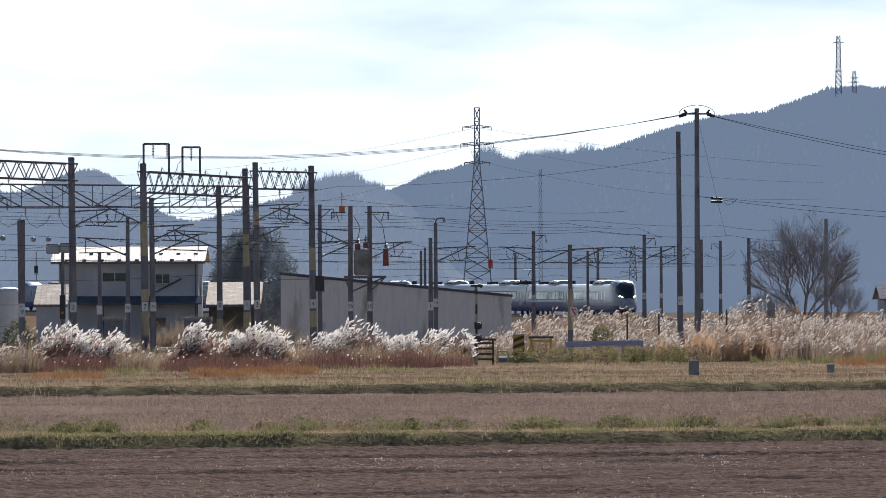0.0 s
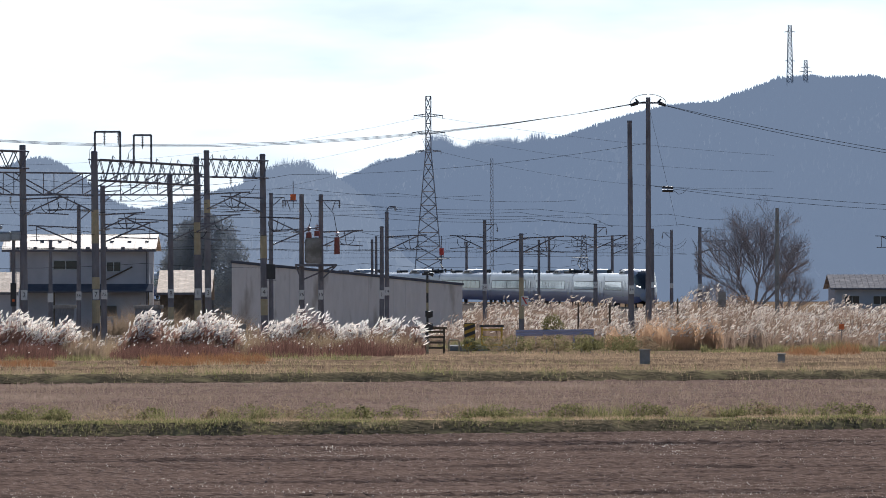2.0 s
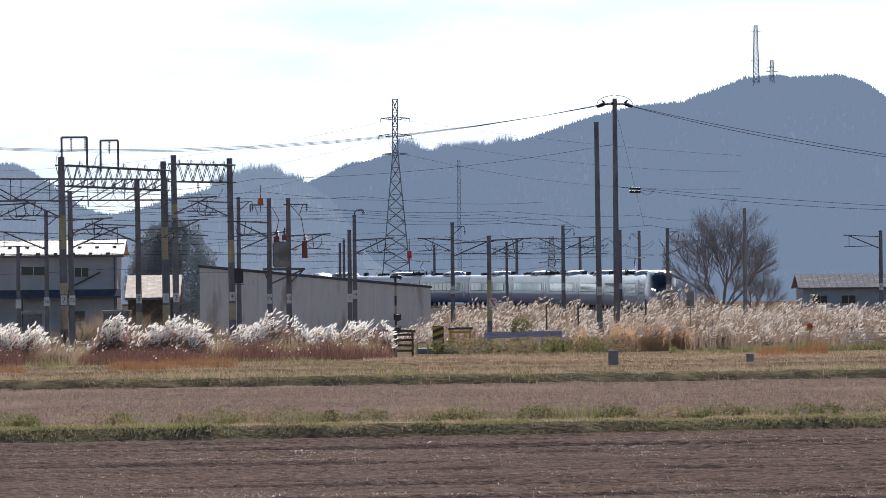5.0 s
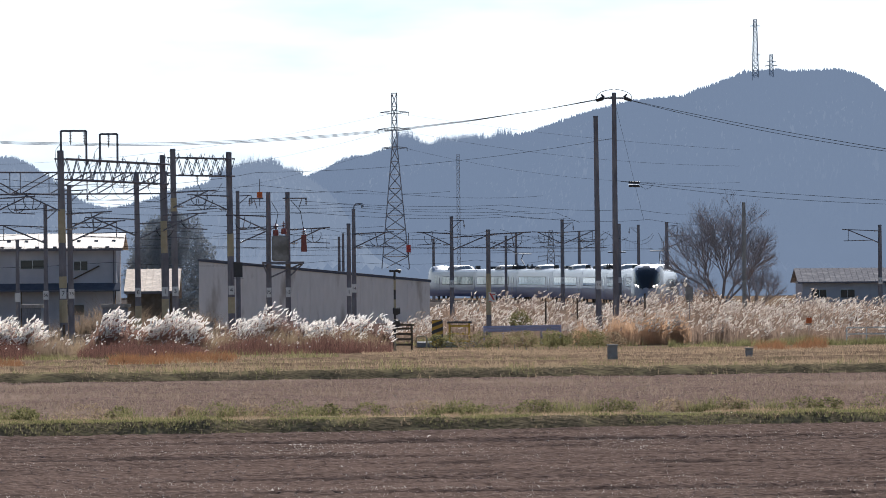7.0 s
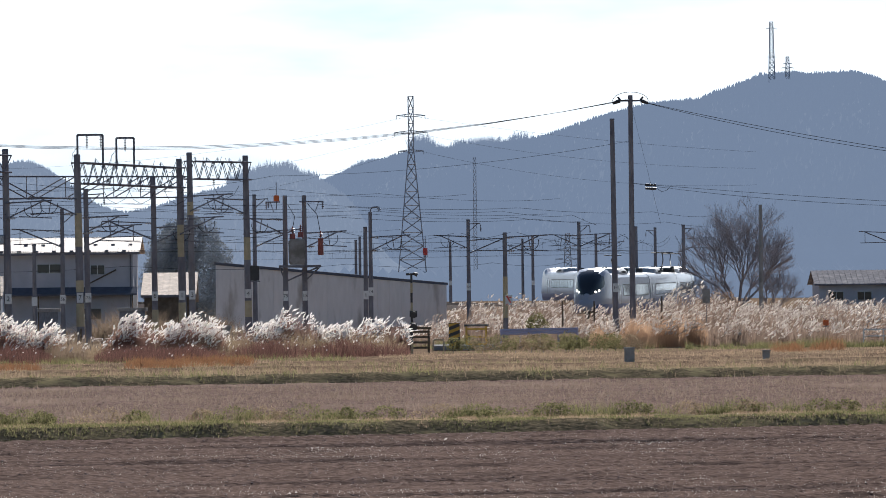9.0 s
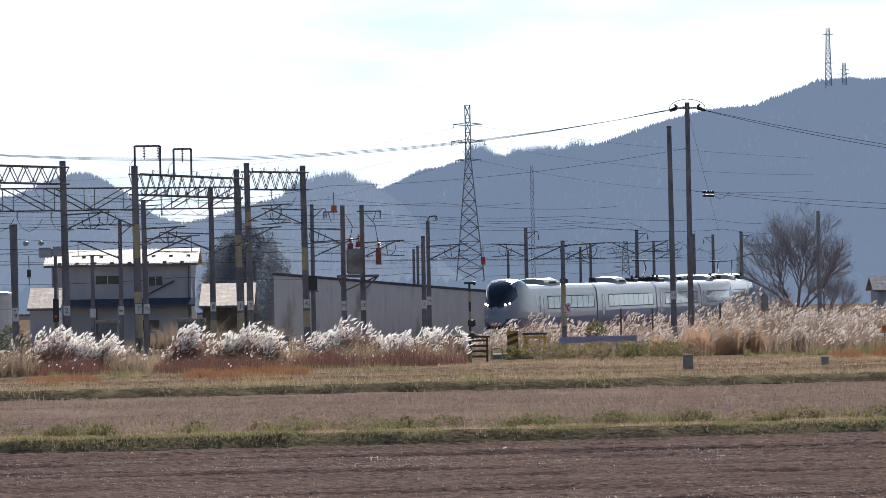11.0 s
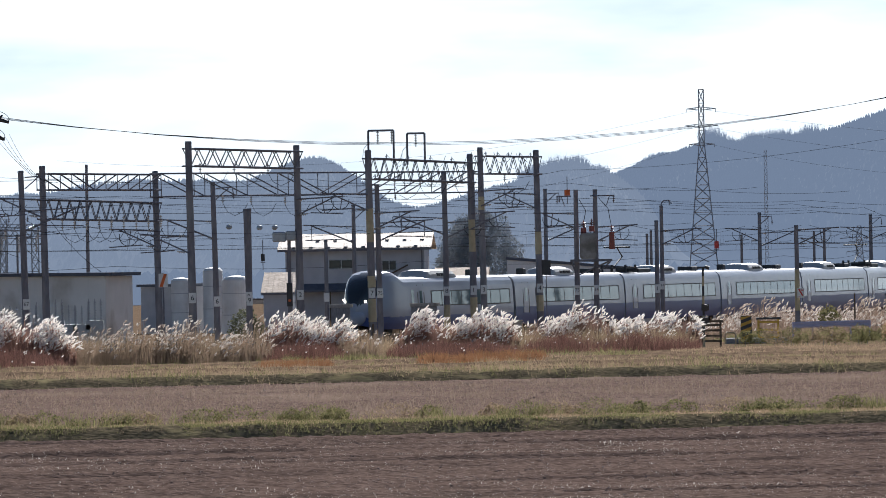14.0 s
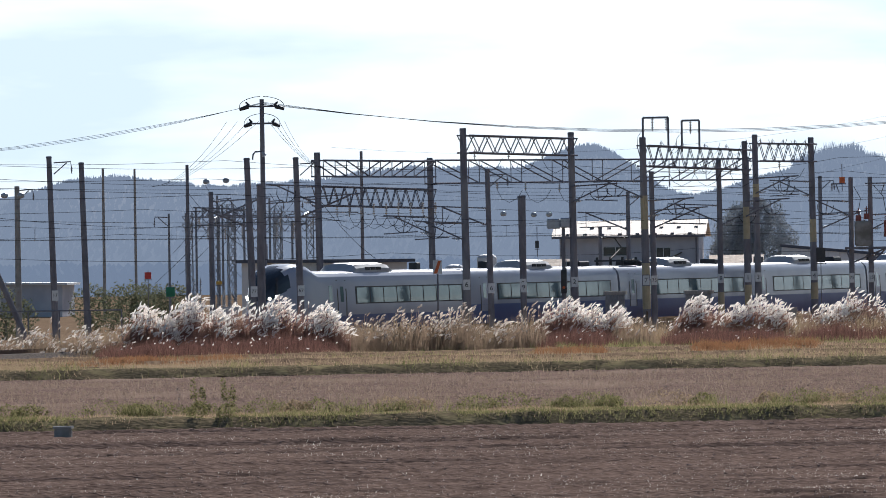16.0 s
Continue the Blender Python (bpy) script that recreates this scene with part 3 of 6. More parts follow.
def mid_car(name="train_car", panto=False):
    car = empty(name, 0, 0, 0)
    tagged(car, "white express train coach with blue lower body on the track", "train car", "coaches of the express train")
    xs = (-10.12, -5, 0, 5, 10.12)
    skin(car, [[(x, y, z) for y, z in RING] for x in xs])
    for e in (-1, 1):
        bm = bmesh.new()
        f = [bm.verts.new((e * 10.1, y * 0.995, z)) for y, z in RING]
        bm.faces.new(f if e < 0 else f[::-1])
        part("end_wall", bm, "train_white", car)
    secs = [[(xx, y * 0.9, 0.5 + (z - 0.42) * 0.93) for y, z in RING] for xx in (10.05, 10.4)]
    part("gangway", loft(secs, lambda i, j: True), "train_dark", car, "dark gangway bellows")
    add_side_things(car, -9.0, 6.4, 9, (8.2,))
    add_aircon(car, 0.0)
    add_bogie(car, -7.0)
    add_bogie(car, 7.0)
    add_roof_box(car, -7.5, 0.7, 0.5, 3.85)
    add_roof_box(car, 5.2, 0.25, 0.25, 3.95)
    if panto:
        add_pantograph(car, 7.2)
        add_roof_box(car, 4.2, 1.3, 0.8, 3.8)
    return car


def cab_car(name="train_cab_car"):
    """Nose towards +x; the nose tip is at x = 12.2."""
    car = empty(name, 0, 0, 0)
    tagged(car, "white express train cab car with bulbous nose and dark windscreen", "train car", "coaches of the express train")
    NOSE, X0 = 4.7, 7.5
    us = [0, 0.05, 0.1, 0.16, 0.22, 0.28, 0.34, 0.41, 0.48, 0.55, 0.62, 0.68, 0.74, 0.79, 0.84, 0.88, 0.915, 0.945, 0.968, 0.985, 1.0]

    def section(u):
        if u < 0.32:
            top = 3.48 + 0.42 * math.sin(u / 0.32 * math.pi / 2) ** 1.4
        else:
            top = 1.55 + 2.35 * max(0.0, 1 - ((u - 0.32) / 0.68) ** 2.3) ** 0.56
        wid = max(0.016, 1 - u ** 2.9) ** 0.5
        low = 0.42 + 0.35 * u ** 6
        out = []
        for y, z in RING:
            k = (z - 0.42) / 3.06
            zz = low + (top - low) * k
            pinch = 1 - 0.22 * min(1, u * 1.5) * max(0, k - 0.4)
            out.append((X0 + NOSE * u, y * wid * pinch, zz))
        return out
    secs = [[(x, y, z) for y, z in RING] for x in (-10.05, -5, 0, 4)] + [section(u) for u in us]

    # finer rings for the nose
    def dense(sec, m=6):
        out = []
        for a, b in zip(sec, sec[1:]):
            out += [tuple(a[c] + (b[c] - a[c]) * k / m for c in range(3)) for k in range(m)]
        return out + [sec[-1]]
    fine = [dense(s) for s in secs]

    def centre(i, j):
        q = [fine[a][b] for a in (i, i + 1) for b in (j, j + 1)]
        return [sum(p[c] for p in q) / 4 for c in range(3)]

    def is_glass(i, j):
        x, y, z = centre(i, j)
        return i >= 4 and (y / 1.14) ** 2 + ((z - 2.8) / 0.96) ** 2 < 1 and x > X0 + 1.15 + 0.95 * (3.7 - z)

    def is_blue(i, j):
        x, y, z = centre(i, j)
        return z < 1.15
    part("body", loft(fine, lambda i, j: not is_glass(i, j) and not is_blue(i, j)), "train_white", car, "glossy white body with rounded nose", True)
    part("lower_body", loft(fine, lambda i, j: is_blue(i, j) and not is_glass(i, j)), "train_blue", car, "deep blue lower body", True)
    part("windscreen", loft(fine, is_glass), "windscreen", car, "large dark wraparound windscreen", True)
    bm = bmesh.new()
    bm.faces.new([bm.verts.new((-10.03, y * 0.995, z)) for y, z in RING])
    part("end_wall", bm, "train_white", car)
    bm = bmesh.new()
    bmesh.ops.create_uvsphere(bm, u_segments=20, v_segments=12, radius=1.0)
    bmesh.ops.scale(bm, vec=(0.28, 0.72, 0.5), verts=bm.verts[:])
    bmesh.ops.translate(bm, vec=(X0 + NOSE - 0.2, 0, 1.12), verts=bm.verts[:])
    part("coupler_hatch", bm, "train_white", car, "rounded white coupler hatch", True)
    for sy in (-1, 1):
        for k, (y, z, r) in enumerate(((0.8, 2.2, 0.085), (0.6, 2.08, 0.085))):
            # set each lamp on the nose skin
            best = min((abs(p[1] - sy * y) + abs(p[2] - z) - 0.01 * p[0], p) for s in fine[12:] for p in s)[1]
            bm = bmesh.new()
            bar(bm, (best[0] - 0.06, best[1], best[2]), (best[0] + 0.06, best[1] + sy * 0.02, best[2]), r, r * 0.8, 12)
            part("headlight", bm, "headlight", car, "lit round headlight")
    add_side_things(car, -9.4, 3.4, 8, (5.1,))
    for side in (-1, 1):
        part("cab_side_window", side_panel(bmesh.new(), 6.2, 6.6, 1.9, 2.7, side, 0.01), "train_glass", car)
    add_aircon(car, 0.6, 5.4)
    add_bogie(car, -7.0)
    add_bogie(car, 7.0)
    add_roof_box(car, -6.5, 0.25, 0.25, 3.95)
    return car


CAB_LEN, PITCH = 22.35, 20.5


def build_train():
    cars = [cab_car()]
    mid = mid_car()
    mid_p = mid_car("train_car", True)
    cars += [mid, mid_p]
    for k in range(3, 9):
        cars.append(copy_thing(mid_p if k in (5, 8) else mid, pose(0, 0, 0)))
    cars.append(copy_thing(cars[0], pose(0, 0, 0)))
    return cars


TRAIN = build_train()
NOSE_T = [0, 2.0, 4.2, 6.3, 7, 8.5, 11, 12, 13.5, 15.2, 16.0]
NOSE_S = [50.1, 95.6, 145.3, 191.2, 206.5, 239.5, 296.5, 319.2, 354.3, 395.4, 413.2]


def nose_at(t):
    """Smooth way of the nose along the line."""
    c = np.polyfit(NOSE_T, NOSE_S, 4)
    return float(np.polyval(c, t)) + 0.7


def car_pose(k, t):
    s = nose_at(t) - (12.2 if k == 0 else CAB_LEN + 0.1 + PITCH * (k - 1) + PITCH / 2)
    if k == 9:
        s = nose_at(t) - (CAB_LEN + PITCH * 8 + 10.2)
    a, b = on_line(s - 7), on_line(s + 7)
    rz = math.degrees(math.atan2(b[1] - a[1], b[0] - a[0]))
    x, y = (a[0] + b[0]) / 2, (a[1] + b[1]) / 2
    return pose(x, y, 0, 0, 0, rz + (180 if k == 9 else 0))


# ---- masts, gantries and poles ----
def digits(text, size, m, parent):
    """Numerals of a plate as a thin mesh."""
    cu = bpy.data.curves.new("numerals", "FONT")
    cu.body, cu.size, cu.align_x, cu.align_y, cu.extrude = text, size, "CENTER", "CENTER", 0.004
    tmp = bpy.data.objects.new("numerals", cu)
    scene.collection.objects.link(tmp)
    me = bpy.data.meshes.new_from_object(tmp)
    bpy.data.objects.remove(tmp)
    me.materials.clear()
    me.materials.append(M["black"])
    ob = new("numerals", me)
    ob.parent = parent
    ob.matrix_basis = m
    return ob


def plate(root, z, r, text=""):
    bm = bmesh.new()
    box(bm, -0.17, 0.17, -r - 0.03, -r - 0.005, z - 0.27, z + 0.27)
    p = part("number_plate", bm, "white", root, "white number plate")
    if text:
        digits(text, 0.36 if len(text) == 1 else 0.27, pose(0, -r - 0.034, z, 90, 0, 0), p)


def pole_mesh(root, h, r, lean=(0, 0), bands=(), mat="concrete_dark", name="pole"):
    bm = bmesh.new()
    bar(bm, (0, 0, -0.3), (lean[0], lean[1], h), r, r * 0.72, 12)
    part(name, bm, mat, root, smooth=False)
    for z0, z1 in bands:
        bm = bmesh.new()
        f = lambda z: (lean[0] * z / h, lean[1] * z / h, z)
        bar(bm, f(z0), f(z1), r * (1 - 0.28 * z0 / h) + 0.006, r * (1 - 0.28 * z1 / h) + 0.006, 12)
        part("paint_band", bm, "band", root, "faded yellow paint band")


def insulator(bm, p, d, n=3, r=0.09, step=0.11):
    p, d = Vector(p), Vector(d).normalized()
    bar(bm, p, p + d * step * (n + 1), 0.03)
    for k in range(n):
        bar(bm, p + d * step * (k + 0.6), p + d * step * (k + 1.0), r, r * 0.5, 8)


def mast(x, y, top, r=0.18, text="", plate_z=None, lean=(0, 0), bands=(), arm=0, arm_z=None, hook=0, name="catenary_mast", mat="concrete_dark", label="", cap=True, lamp=False):
    """A round mast: number plate, cantilever for the contact wire (arm: +1 or -1), hook on top."""
    h = top - GZ
    root = empty(name, x, y, GZ)
    tagged(root, label or "dark weathered concrete catenary mast with white number plate", "mast", "catenary masts")
    pole_mesh(root, h, r, lean, bands, mat)
    if cap:
        bm = bmesh.new()
        bar(bm, (lean[0], lean[1], h), (lean[0], lean[1], h + 0.1), r * 0.85, r * 0.7, 10)
        part("cap", bm, "steel_dark", root)
    if plate_z is not None:
        plate(root, plate_z - GZ, r, text)
    if arm:
        z = (arm_z if arm_z is not None else 5.6) - GZ
        bm = bmesh.new()
        bar(bm, (0, 0, z + 1.1), (arm * 3.1, 0, z + 1.25), 0.035)
        bar(bm, (0, 0, z + 0.1), (arm * 2.6, 0, z + 1.2), 0.045)
        bar(bm, (arm * 0.5, 0, z + 0.35), (arm * 3.0, 0, z + 0.3), 0.03)
        bar(bm, (arm * 2.6, 0, z + 1.2), (arm * 2.6, 0, z + 0.3), 0.025)
        part("cantilever", bm, "steel_dark", root, "steel cantilever arm")
        for dz, rise in ((1.1, 0.05), (0.17, 0.45)):
            bm = bmesh.new()
            insulator(bm, (arm * 0.15, 0, z + dz), (arm, 0, rise))
            part("insulator", bm, "porcelain", root, "porcelain insulator")
    if hook:
        bm = bmesh.new()
        zt = h - 0.25
        path_bar(bm, [(0, 0, zt), (hook * 0.9, 0, zt + 0.05), (hook * 0.95, 0, zt - 0.3)], 0.035)
        bar(bm, (0, 0, zt - 0.6), (hook * 0.7, 0, zt), 0.03)
        insulator(bm, (hook * 0.95, 0, zt - 0.25), (0, 0, -1), 2)
        part("bracket", bm, "steel_dark", root, "steel feeder bracket")
    if lamp:
        bm = bmesh.new()
        path_bar(bm, [(0, 0, h), (0.03, 0, h + 0.25), (0.15, 0, h + 0.4), (0.45, 0, h + 0.42), (0.6, 0, h + 0.38)], 0.045)
        part("lamp_arm", bm, "steel_dark", root)
        bm = bmesh.new()
        bar(bm, (0.5, 0, h + 0.4), (0.62, 0, h + 0.18), 0.05, 0.13, 10)
        part("lamp_head", bm, "galv", root, "metal lamp head")
    return root


def truss(root, a, b, za, zb, depth=0.9, panels=12, r=0.04, thick=0.7, upright=False):
    """A lattice beam between two plan points, in two planes joined by rungs; heights are of the top chord."""
    ax, ay = a
    bx, by = b
    d = Vector((bx - ax, by - ay, 0)).normalized()
    nrm = Vector((-d.y, d.x, 0)) * thick / 2
    base = root.matrix_world.translation

    def pt(u, k, s):
        return Vector((ax + (bx - ax) * u, ay + (by - ay) * u, za + (zb - za) * u - k * depth)) + nrm * s - base
    for s in (-1, 1):
        for k in (0, 1):
            bm = bmesh.new()
            bar(bm, pt(0, k, s), pt(1, k, s), r * 1.25)
            part("chord", bm, "steel_dark", root, "steel chord")
        bm = bmesh.new()
        for i in range(panels):
            u0, um, u1 = i / panels, (i + 0.5) / panels, (i + 1) / panels
            if upright:
                # a post at each panel point and one diagonal towards the middle
                bar(bm, pt(u0, 0, s), pt(u0, 1, s), r * 0.9, n=4)
                lo, hi = (u1, u0) if um < 0.5 else (u0, u1)
                bar(bm, pt(hi, 0, s), pt(lo, 1, s), r, n=4)
                continue
            bar(bm, pt(u0, 0, s), pt(um, 1, s), r * 0.8, n=4)
            bar(bm, pt(um, 1, s), pt(u1, 0, s), r * 0.8, n=4)
        part("lattice", bm, "steel_dark", root, "steel lattice bars")
    bm = bmesh.new()
    for i in range(panels + 1):
        for k in (0, 1):
            bar(bm, pt(i / panels, k, -1), pt(i / panels, k, 1), r * 0.6, n=4)
    part("rungs", bm, "steel_dark", root)


def gantry(label="steel lattice gantry over the tracks"):
    root = empty("gantry", 0, 0, 0)
    return tagged(root, label, "gantry", "gantries over the tracks")


# masts beside the line, from the far bend to the near straight
mast(-22.87, 343.45, 7.30, 0.19, "9", 2.6, lean=(0.06, 0))
mast(-20.95, 385.98, 5.71, 0.15, "", 2.3)
mast(-19.44, 390.23, 7.88, 0.16, "56", 2.4, hook=1, arm=-1, arm_z=5.5)
mast(-16.55, 361.55, 8.73, 0.19, "75", 2.6, arm=1, arm_z=5.5, hook=1, lean=(-0.1, 0))
mast(-13.17, 373.64, 9.54, 0.2, "8", 2.6, arm=-1, arm_z=5.8, bands=[(1.0, 2.4)], lean=(-0.05, 0))
mast(-8.23, 423.24, 9.02, 0.17, arm=1, arm_z=5.5, hook=1)
mast(-0.79, 401.25, 6.63, 0.17, "1", 2.4)
mast(-0.47, 405.31, 7.60, 0.16, "14", 2.6, lamp=True)
mast(6.81, 476.31, 7.58, 0.18, "54", 2.6, arm=1, arm_z=5.0, hook=1)
mast(7.71, 384.00, 6.08, 0.17, "", None, label="short dark crossing mast with a pale band", bands=[(1.6, 4.1)])
mast(8.52, 745.82, 7.00, 0.2, "", 2.2)
mast(17.49, 714.98, 7.49, 0.2, "", 2.2, arm=-1, arm_z=5.2)
mast(17.15, 539.40, 7.71, 0.2, "53", 2.6, arm=1, arm_z=5.6, hook=1)
mast(23.65, 686.33, 7.45, 0.2, "", 2.2, arm=1, arm_z=5.4)
mast(24.49, 600.00, 7.66, 0.2, "", 2.4)
mast(28.56, 651.52, 7.84, 0.2, "", 2.2, hook=-1)
mast(26.33, 545.00, 7.43, 0.2, "13", 2.4, arm=1, arm_z=5.2, hook=1)
mast(42.66, 520.00, 6.91, 0.2, "12", 2.4, arm=-1, arm_z=5.4)
mast(14.99, 655.87, 6.86, 0.17)
mast(-2.10, 736.40, 7.66, 0.2)
mast(-2.56, 734.50, 7.25, 0.2)
mast(-46.89, 332.00, 9.67, 0.19, "17", 2.4, hook=1, lean=(-0.25, 0))
mast(-44.90, 330.00, 9.29, 0.19, lean=(-0.25, 0))
mast(-35.22, 322.00, 9.25, 0.21, "77", 2.5, lamp=True, arm=-1, arm_z=5.6, lean=(-0.3, 0))
mast(-34.97, 323.00, 7.90, 0.24, "", None)
mast(-33.11, 325.00, 9.29, 0.2, "67", 2.5, arm=1, arm_z=6.2, lean=(-0.2, 0), hook=1)
mast(-24.31, 339.52, 8.73, 0.18, "6", 2.4, arm=-1, arm_z=5.6, hook=1, lean=(-0.15, 0))
mast(-22.83, 343.41, 7.28, 0.17, "9", 2.4, lean=(-0.15, 0))
mast(-39.41, 339.37, 7.73, 0.17, arm=1, arm_z=6.2)
mast(-44.46, 370.89, 9.79, 0.13, cap=False)
mast(14.92, 398.00, 13.24, 0.2, "14", 2.7, lean=(-0.1, 0), label="tall dark wooden pole beside the line")
mast(27.24, 450.00, 8.30, 0.17, "", None, mat="concrete", label="plain grey concrete pole among the reeds", cap=False)
mast(-69.35, 520.00, 11.89, 0.14, cap=False, name="utility_pole", mat="concrete")
mast(-69.28, 540.00, 12.05, 0.13, cap=False, name="utility_pole", mat="concrete")
mast(-43.26, 470.00, 12.09, 0.15, cap=False, name="utility_pole", label="slender dark utility pole behind the tracks")
mast(-52.99, 360.00, 8.56, 0.2, cap=False, name="utility_pole", mat="concrete", hook=1)


def signal_sign(x, y, z, r):
    """White band and warning board on the crossing mast."""
    root = empty("warning_board", x, y - r - 0.02, z)
    tagged(root, "white warning board with a red diagonal stripe on the mast", "sign")
    bm = bmesh.new()
    box(bm, -0.1, 0.32, -0.03, 0, -0.3, 0.3)
    part("board", bm, "white", root)
    bm = bmesh.new()
    v = [bm.verts.new(p) for p in ((-0.06, -0.034, 0.25), (0.04, -0.034, 0.25), (0.28, -0.034, -0.18), (0.18, -0.034, -0.18))]
    bm.faces.new(v)
    part("stripe", bm, "red", root)
    bm = bmesh.new()
    box(bm, -0.06, 0.08, -0.036, -0.031, -0.27, -0.22)
    box(bm, 0.12, 0.28, -0.036, -0.031, 0.14, 0.2)
    part("lettering_bar", bm, "red", root)


signal_sign(7.80, 384.00, 2.07, 0.17)


def stripe_board(x, y, z):
    root = empty("clearance_board", x, y - 0.25, z)
    tagged(root, "white square board with a red diagonal on the mast", "sign")
    bm = bmesh.new()
    box(bm, -0.24, 0.24, -0.03, 0, -0.36, 0.36)
    part("board", bm, "white", root)
    bm = bmesh.new()
    bm.faces.new([bm.verts.new(p) for p in ((-0.2, -0.034, -0.34), (-0.02, -0.034, -0.34), (0.2, -0.034, 0.34), (0.04, -0.034, 0.34))])
    part("stripe", bm, "orange", root)
    bm = bmesh.new()
    bar(bm, (0, 0.05, GZ - z - 0.1), (0, 0.05, 0.4), 0.05)
    part("post", bm, "steel_dark", root)


stripe_board(-26.83, 334.92, 3.59)


def strut(x0, z0, x1, z1, y):
    root = empty("pole_strut", x1, y, GZ)
    tagged(root, "dark wooden strut propping a pole", "strut")
    bm = bmesh.new()
    bar(bm, (x0 - x1, 0, z0 - GZ), (0.25, 0, -0.2), 0.14, 0.16, 10)
    part("shaft", bm, "concrete_dark", root)


strut(-50.27, 4.95, -48.03, 0.90, 330)


def low_fence(a, b, z, n, mat="steel_dark", label="low dark pipe fence beside the tracks", low_rail=False):
    root = empty("pipe_fence", a[0], a[1], GZ)
    tagged(root, label, "fence")
    d = Vector((b[0] - a[0], b[1] - a[1], 0))
    bm = bmesh.new()
    bar(bm, (0, 0, z - GZ), d + Vector((0, 0, z - GZ)), 0.035)
    part("rail", bm, mat, root)
    if low_rail:
        bm = bmesh.new()
        bar(bm, (0, 0, (z - GZ) * 0.55), d + Vector((0, 0, (z - GZ) * 0.55)), 0.035)
        part("rail", bm, mat, root)
    for i in range(n + 1):
        bm = bmesh.new()
        bar(bm, d * (i / n) + Vector((0, 0, -0.2)), d * (i / n) + Vector((0, 0, z - GZ)), 0.04)
        part("post", bm, mat, root)


low_fence((-49.51, 318.00), (-41.57, 318.00), 1.70, 5)


# gantries: posts and lattice beams
def beam_gantry(posts, beams, label):
    """posts: (x, y, top, radius, number, bands); beams: (post a, post b, top a, top b, depth, panels)."""
    root = gantry(label)
    for x, y, top, r, text, bands in posts:
        bm = bmesh.new()
        bar(bm, (x, y, GZ - 0.3), (x - 0.12, y, top), r, r * 0.78, 12)
        p = part("post", bm, "concrete_dark", root, "dark weathered concrete post")
        bm = bmesh.new()
        bar(bm, (x - 0.12, y, top), (x - 0.12, y, top + 0.12), r * 0.85, r * 0.7, 10)
        part("cap", bm, "steel_dark", p)
        for z0, z1 in bands:
            bm = bmesh.new()
            k = lambda z: r * (1 - 0.22 * (z - GZ) / (top - GZ)) + 0.007
            bar(bm, (x - 0.12 * (z0 - GZ) / (top - GZ), y, z0), (x - 0.12 * (z1 - GZ) / (top - GZ), y, z1), k(z0), k(z1), 12)
            part("paint_band", bm, "band", p, "faded yellow paint band")
        if text:
            bm = bmesh.new()
            box(bm, x - 0.2, x + 0.16, y - r - 0.035, y - r - 0.005, 2.35, 2.9)
            q = part("number_plate", bm, "white", p, "white number plate")
            digits(text, 0.38, pose(x - 0.02, y - r - 0.039, 2.62, 90, 0, 0), q)
    for a, b, za, zb, depth, n, *kind in beams:
        truss(root, (posts[a][0] - 0.1, posts[a][1]), (posts[b][0] - 0.1, posts[b][1]), za, zb, depth, n, upright=bool(kind))
    return root


g_main = beam_gantry([(-16.77, 356.67, 10.58, 0.24, "7", [(1.0, 2.3), (2.95, 3.6), (5.5, 7.4)]), (-11.56, 373.65, 10.57, 0.22, "1", [(4.9, 6.8), (1.0, 2.2)]), (-11.12, 379.27, 11.04, 0.22, "3", [(7.4, 8.2)]), (-7.95, 388.17, 10.98, 0.23, "4", [(1.2, 2.2), (4.7, 6.1)])],
    [(0, 1, 10.23, 10.14, 1.16, 10), (2, 3, 10.63, 10.67, 1.06, 6)], "steel lattice gantry on dark concrete posts with yellow bands")
g_mid = beam_gantry([(-25.40, 336.63, 10.86, 0.23, "6", []), (-20.47, 350.83, 10.82, 0.23, "2", [])],
    [(0, 1, 10.59, 10.57, 0.93, 7)], "short steel lattice gantry between two dark posts")
g_far = beam_gantry([(-34.70, 351.45, 9.94, 0.22, "", []), (-29.70, 367.52, 9.79, 0.22, "", []), (-12.67, 412.92, 10.21, 0.2, "", [])],
    [(0, 1, 9.62, 9.70, 0.90, 5, "upright"), (0, 1, 8.17, 8.05, 1.07, 11), (1, 2, 9.76, 10.21, 1.35, 8, "upright")], "long low steel lattice gantry behind the tracks")


def insulator_frame(x0, x1, y, z0, z1):
    root = empty("switch_portal", (x0 + x1) / 2, y, z0)
    tagged(root, "rectangular steel frame with hanging insulators on the gantry", "frame", "insulator frames")
    w, h = (x1 - x0) / 2, z1 - z0
    bm = bmesh.new()
    for a, b in (((-w, 0, -0.35), (-w, 0, h)), ((w, 0, -0.35), (w, 0, h)), ((-w, 0, h), (w, 0, h))):
        bar(bm, a, b, 0.085, n=4)
    part("frame", bm, "steel_dark", root)
    for k in ((-0.25, 0.85) if w > 0.6 else (0.0,)):
        bm = bmesh.new()
        insulator(bm, (k * w, 0, h), (0, 0, -1), 4, 0.1, 0.16)
        part("insulator", bm, "porcelain", root, "hanging porcelain insulator string")
    bm = bmesh.new()
    path_bar(bm, [(-w, 0, h * 0.55), (-w - 0.3, 0, h * 0.3), (-w - 0.35, 0, -0.2)], 0.015)
    part("jumper_wire", bm, "wire", root)


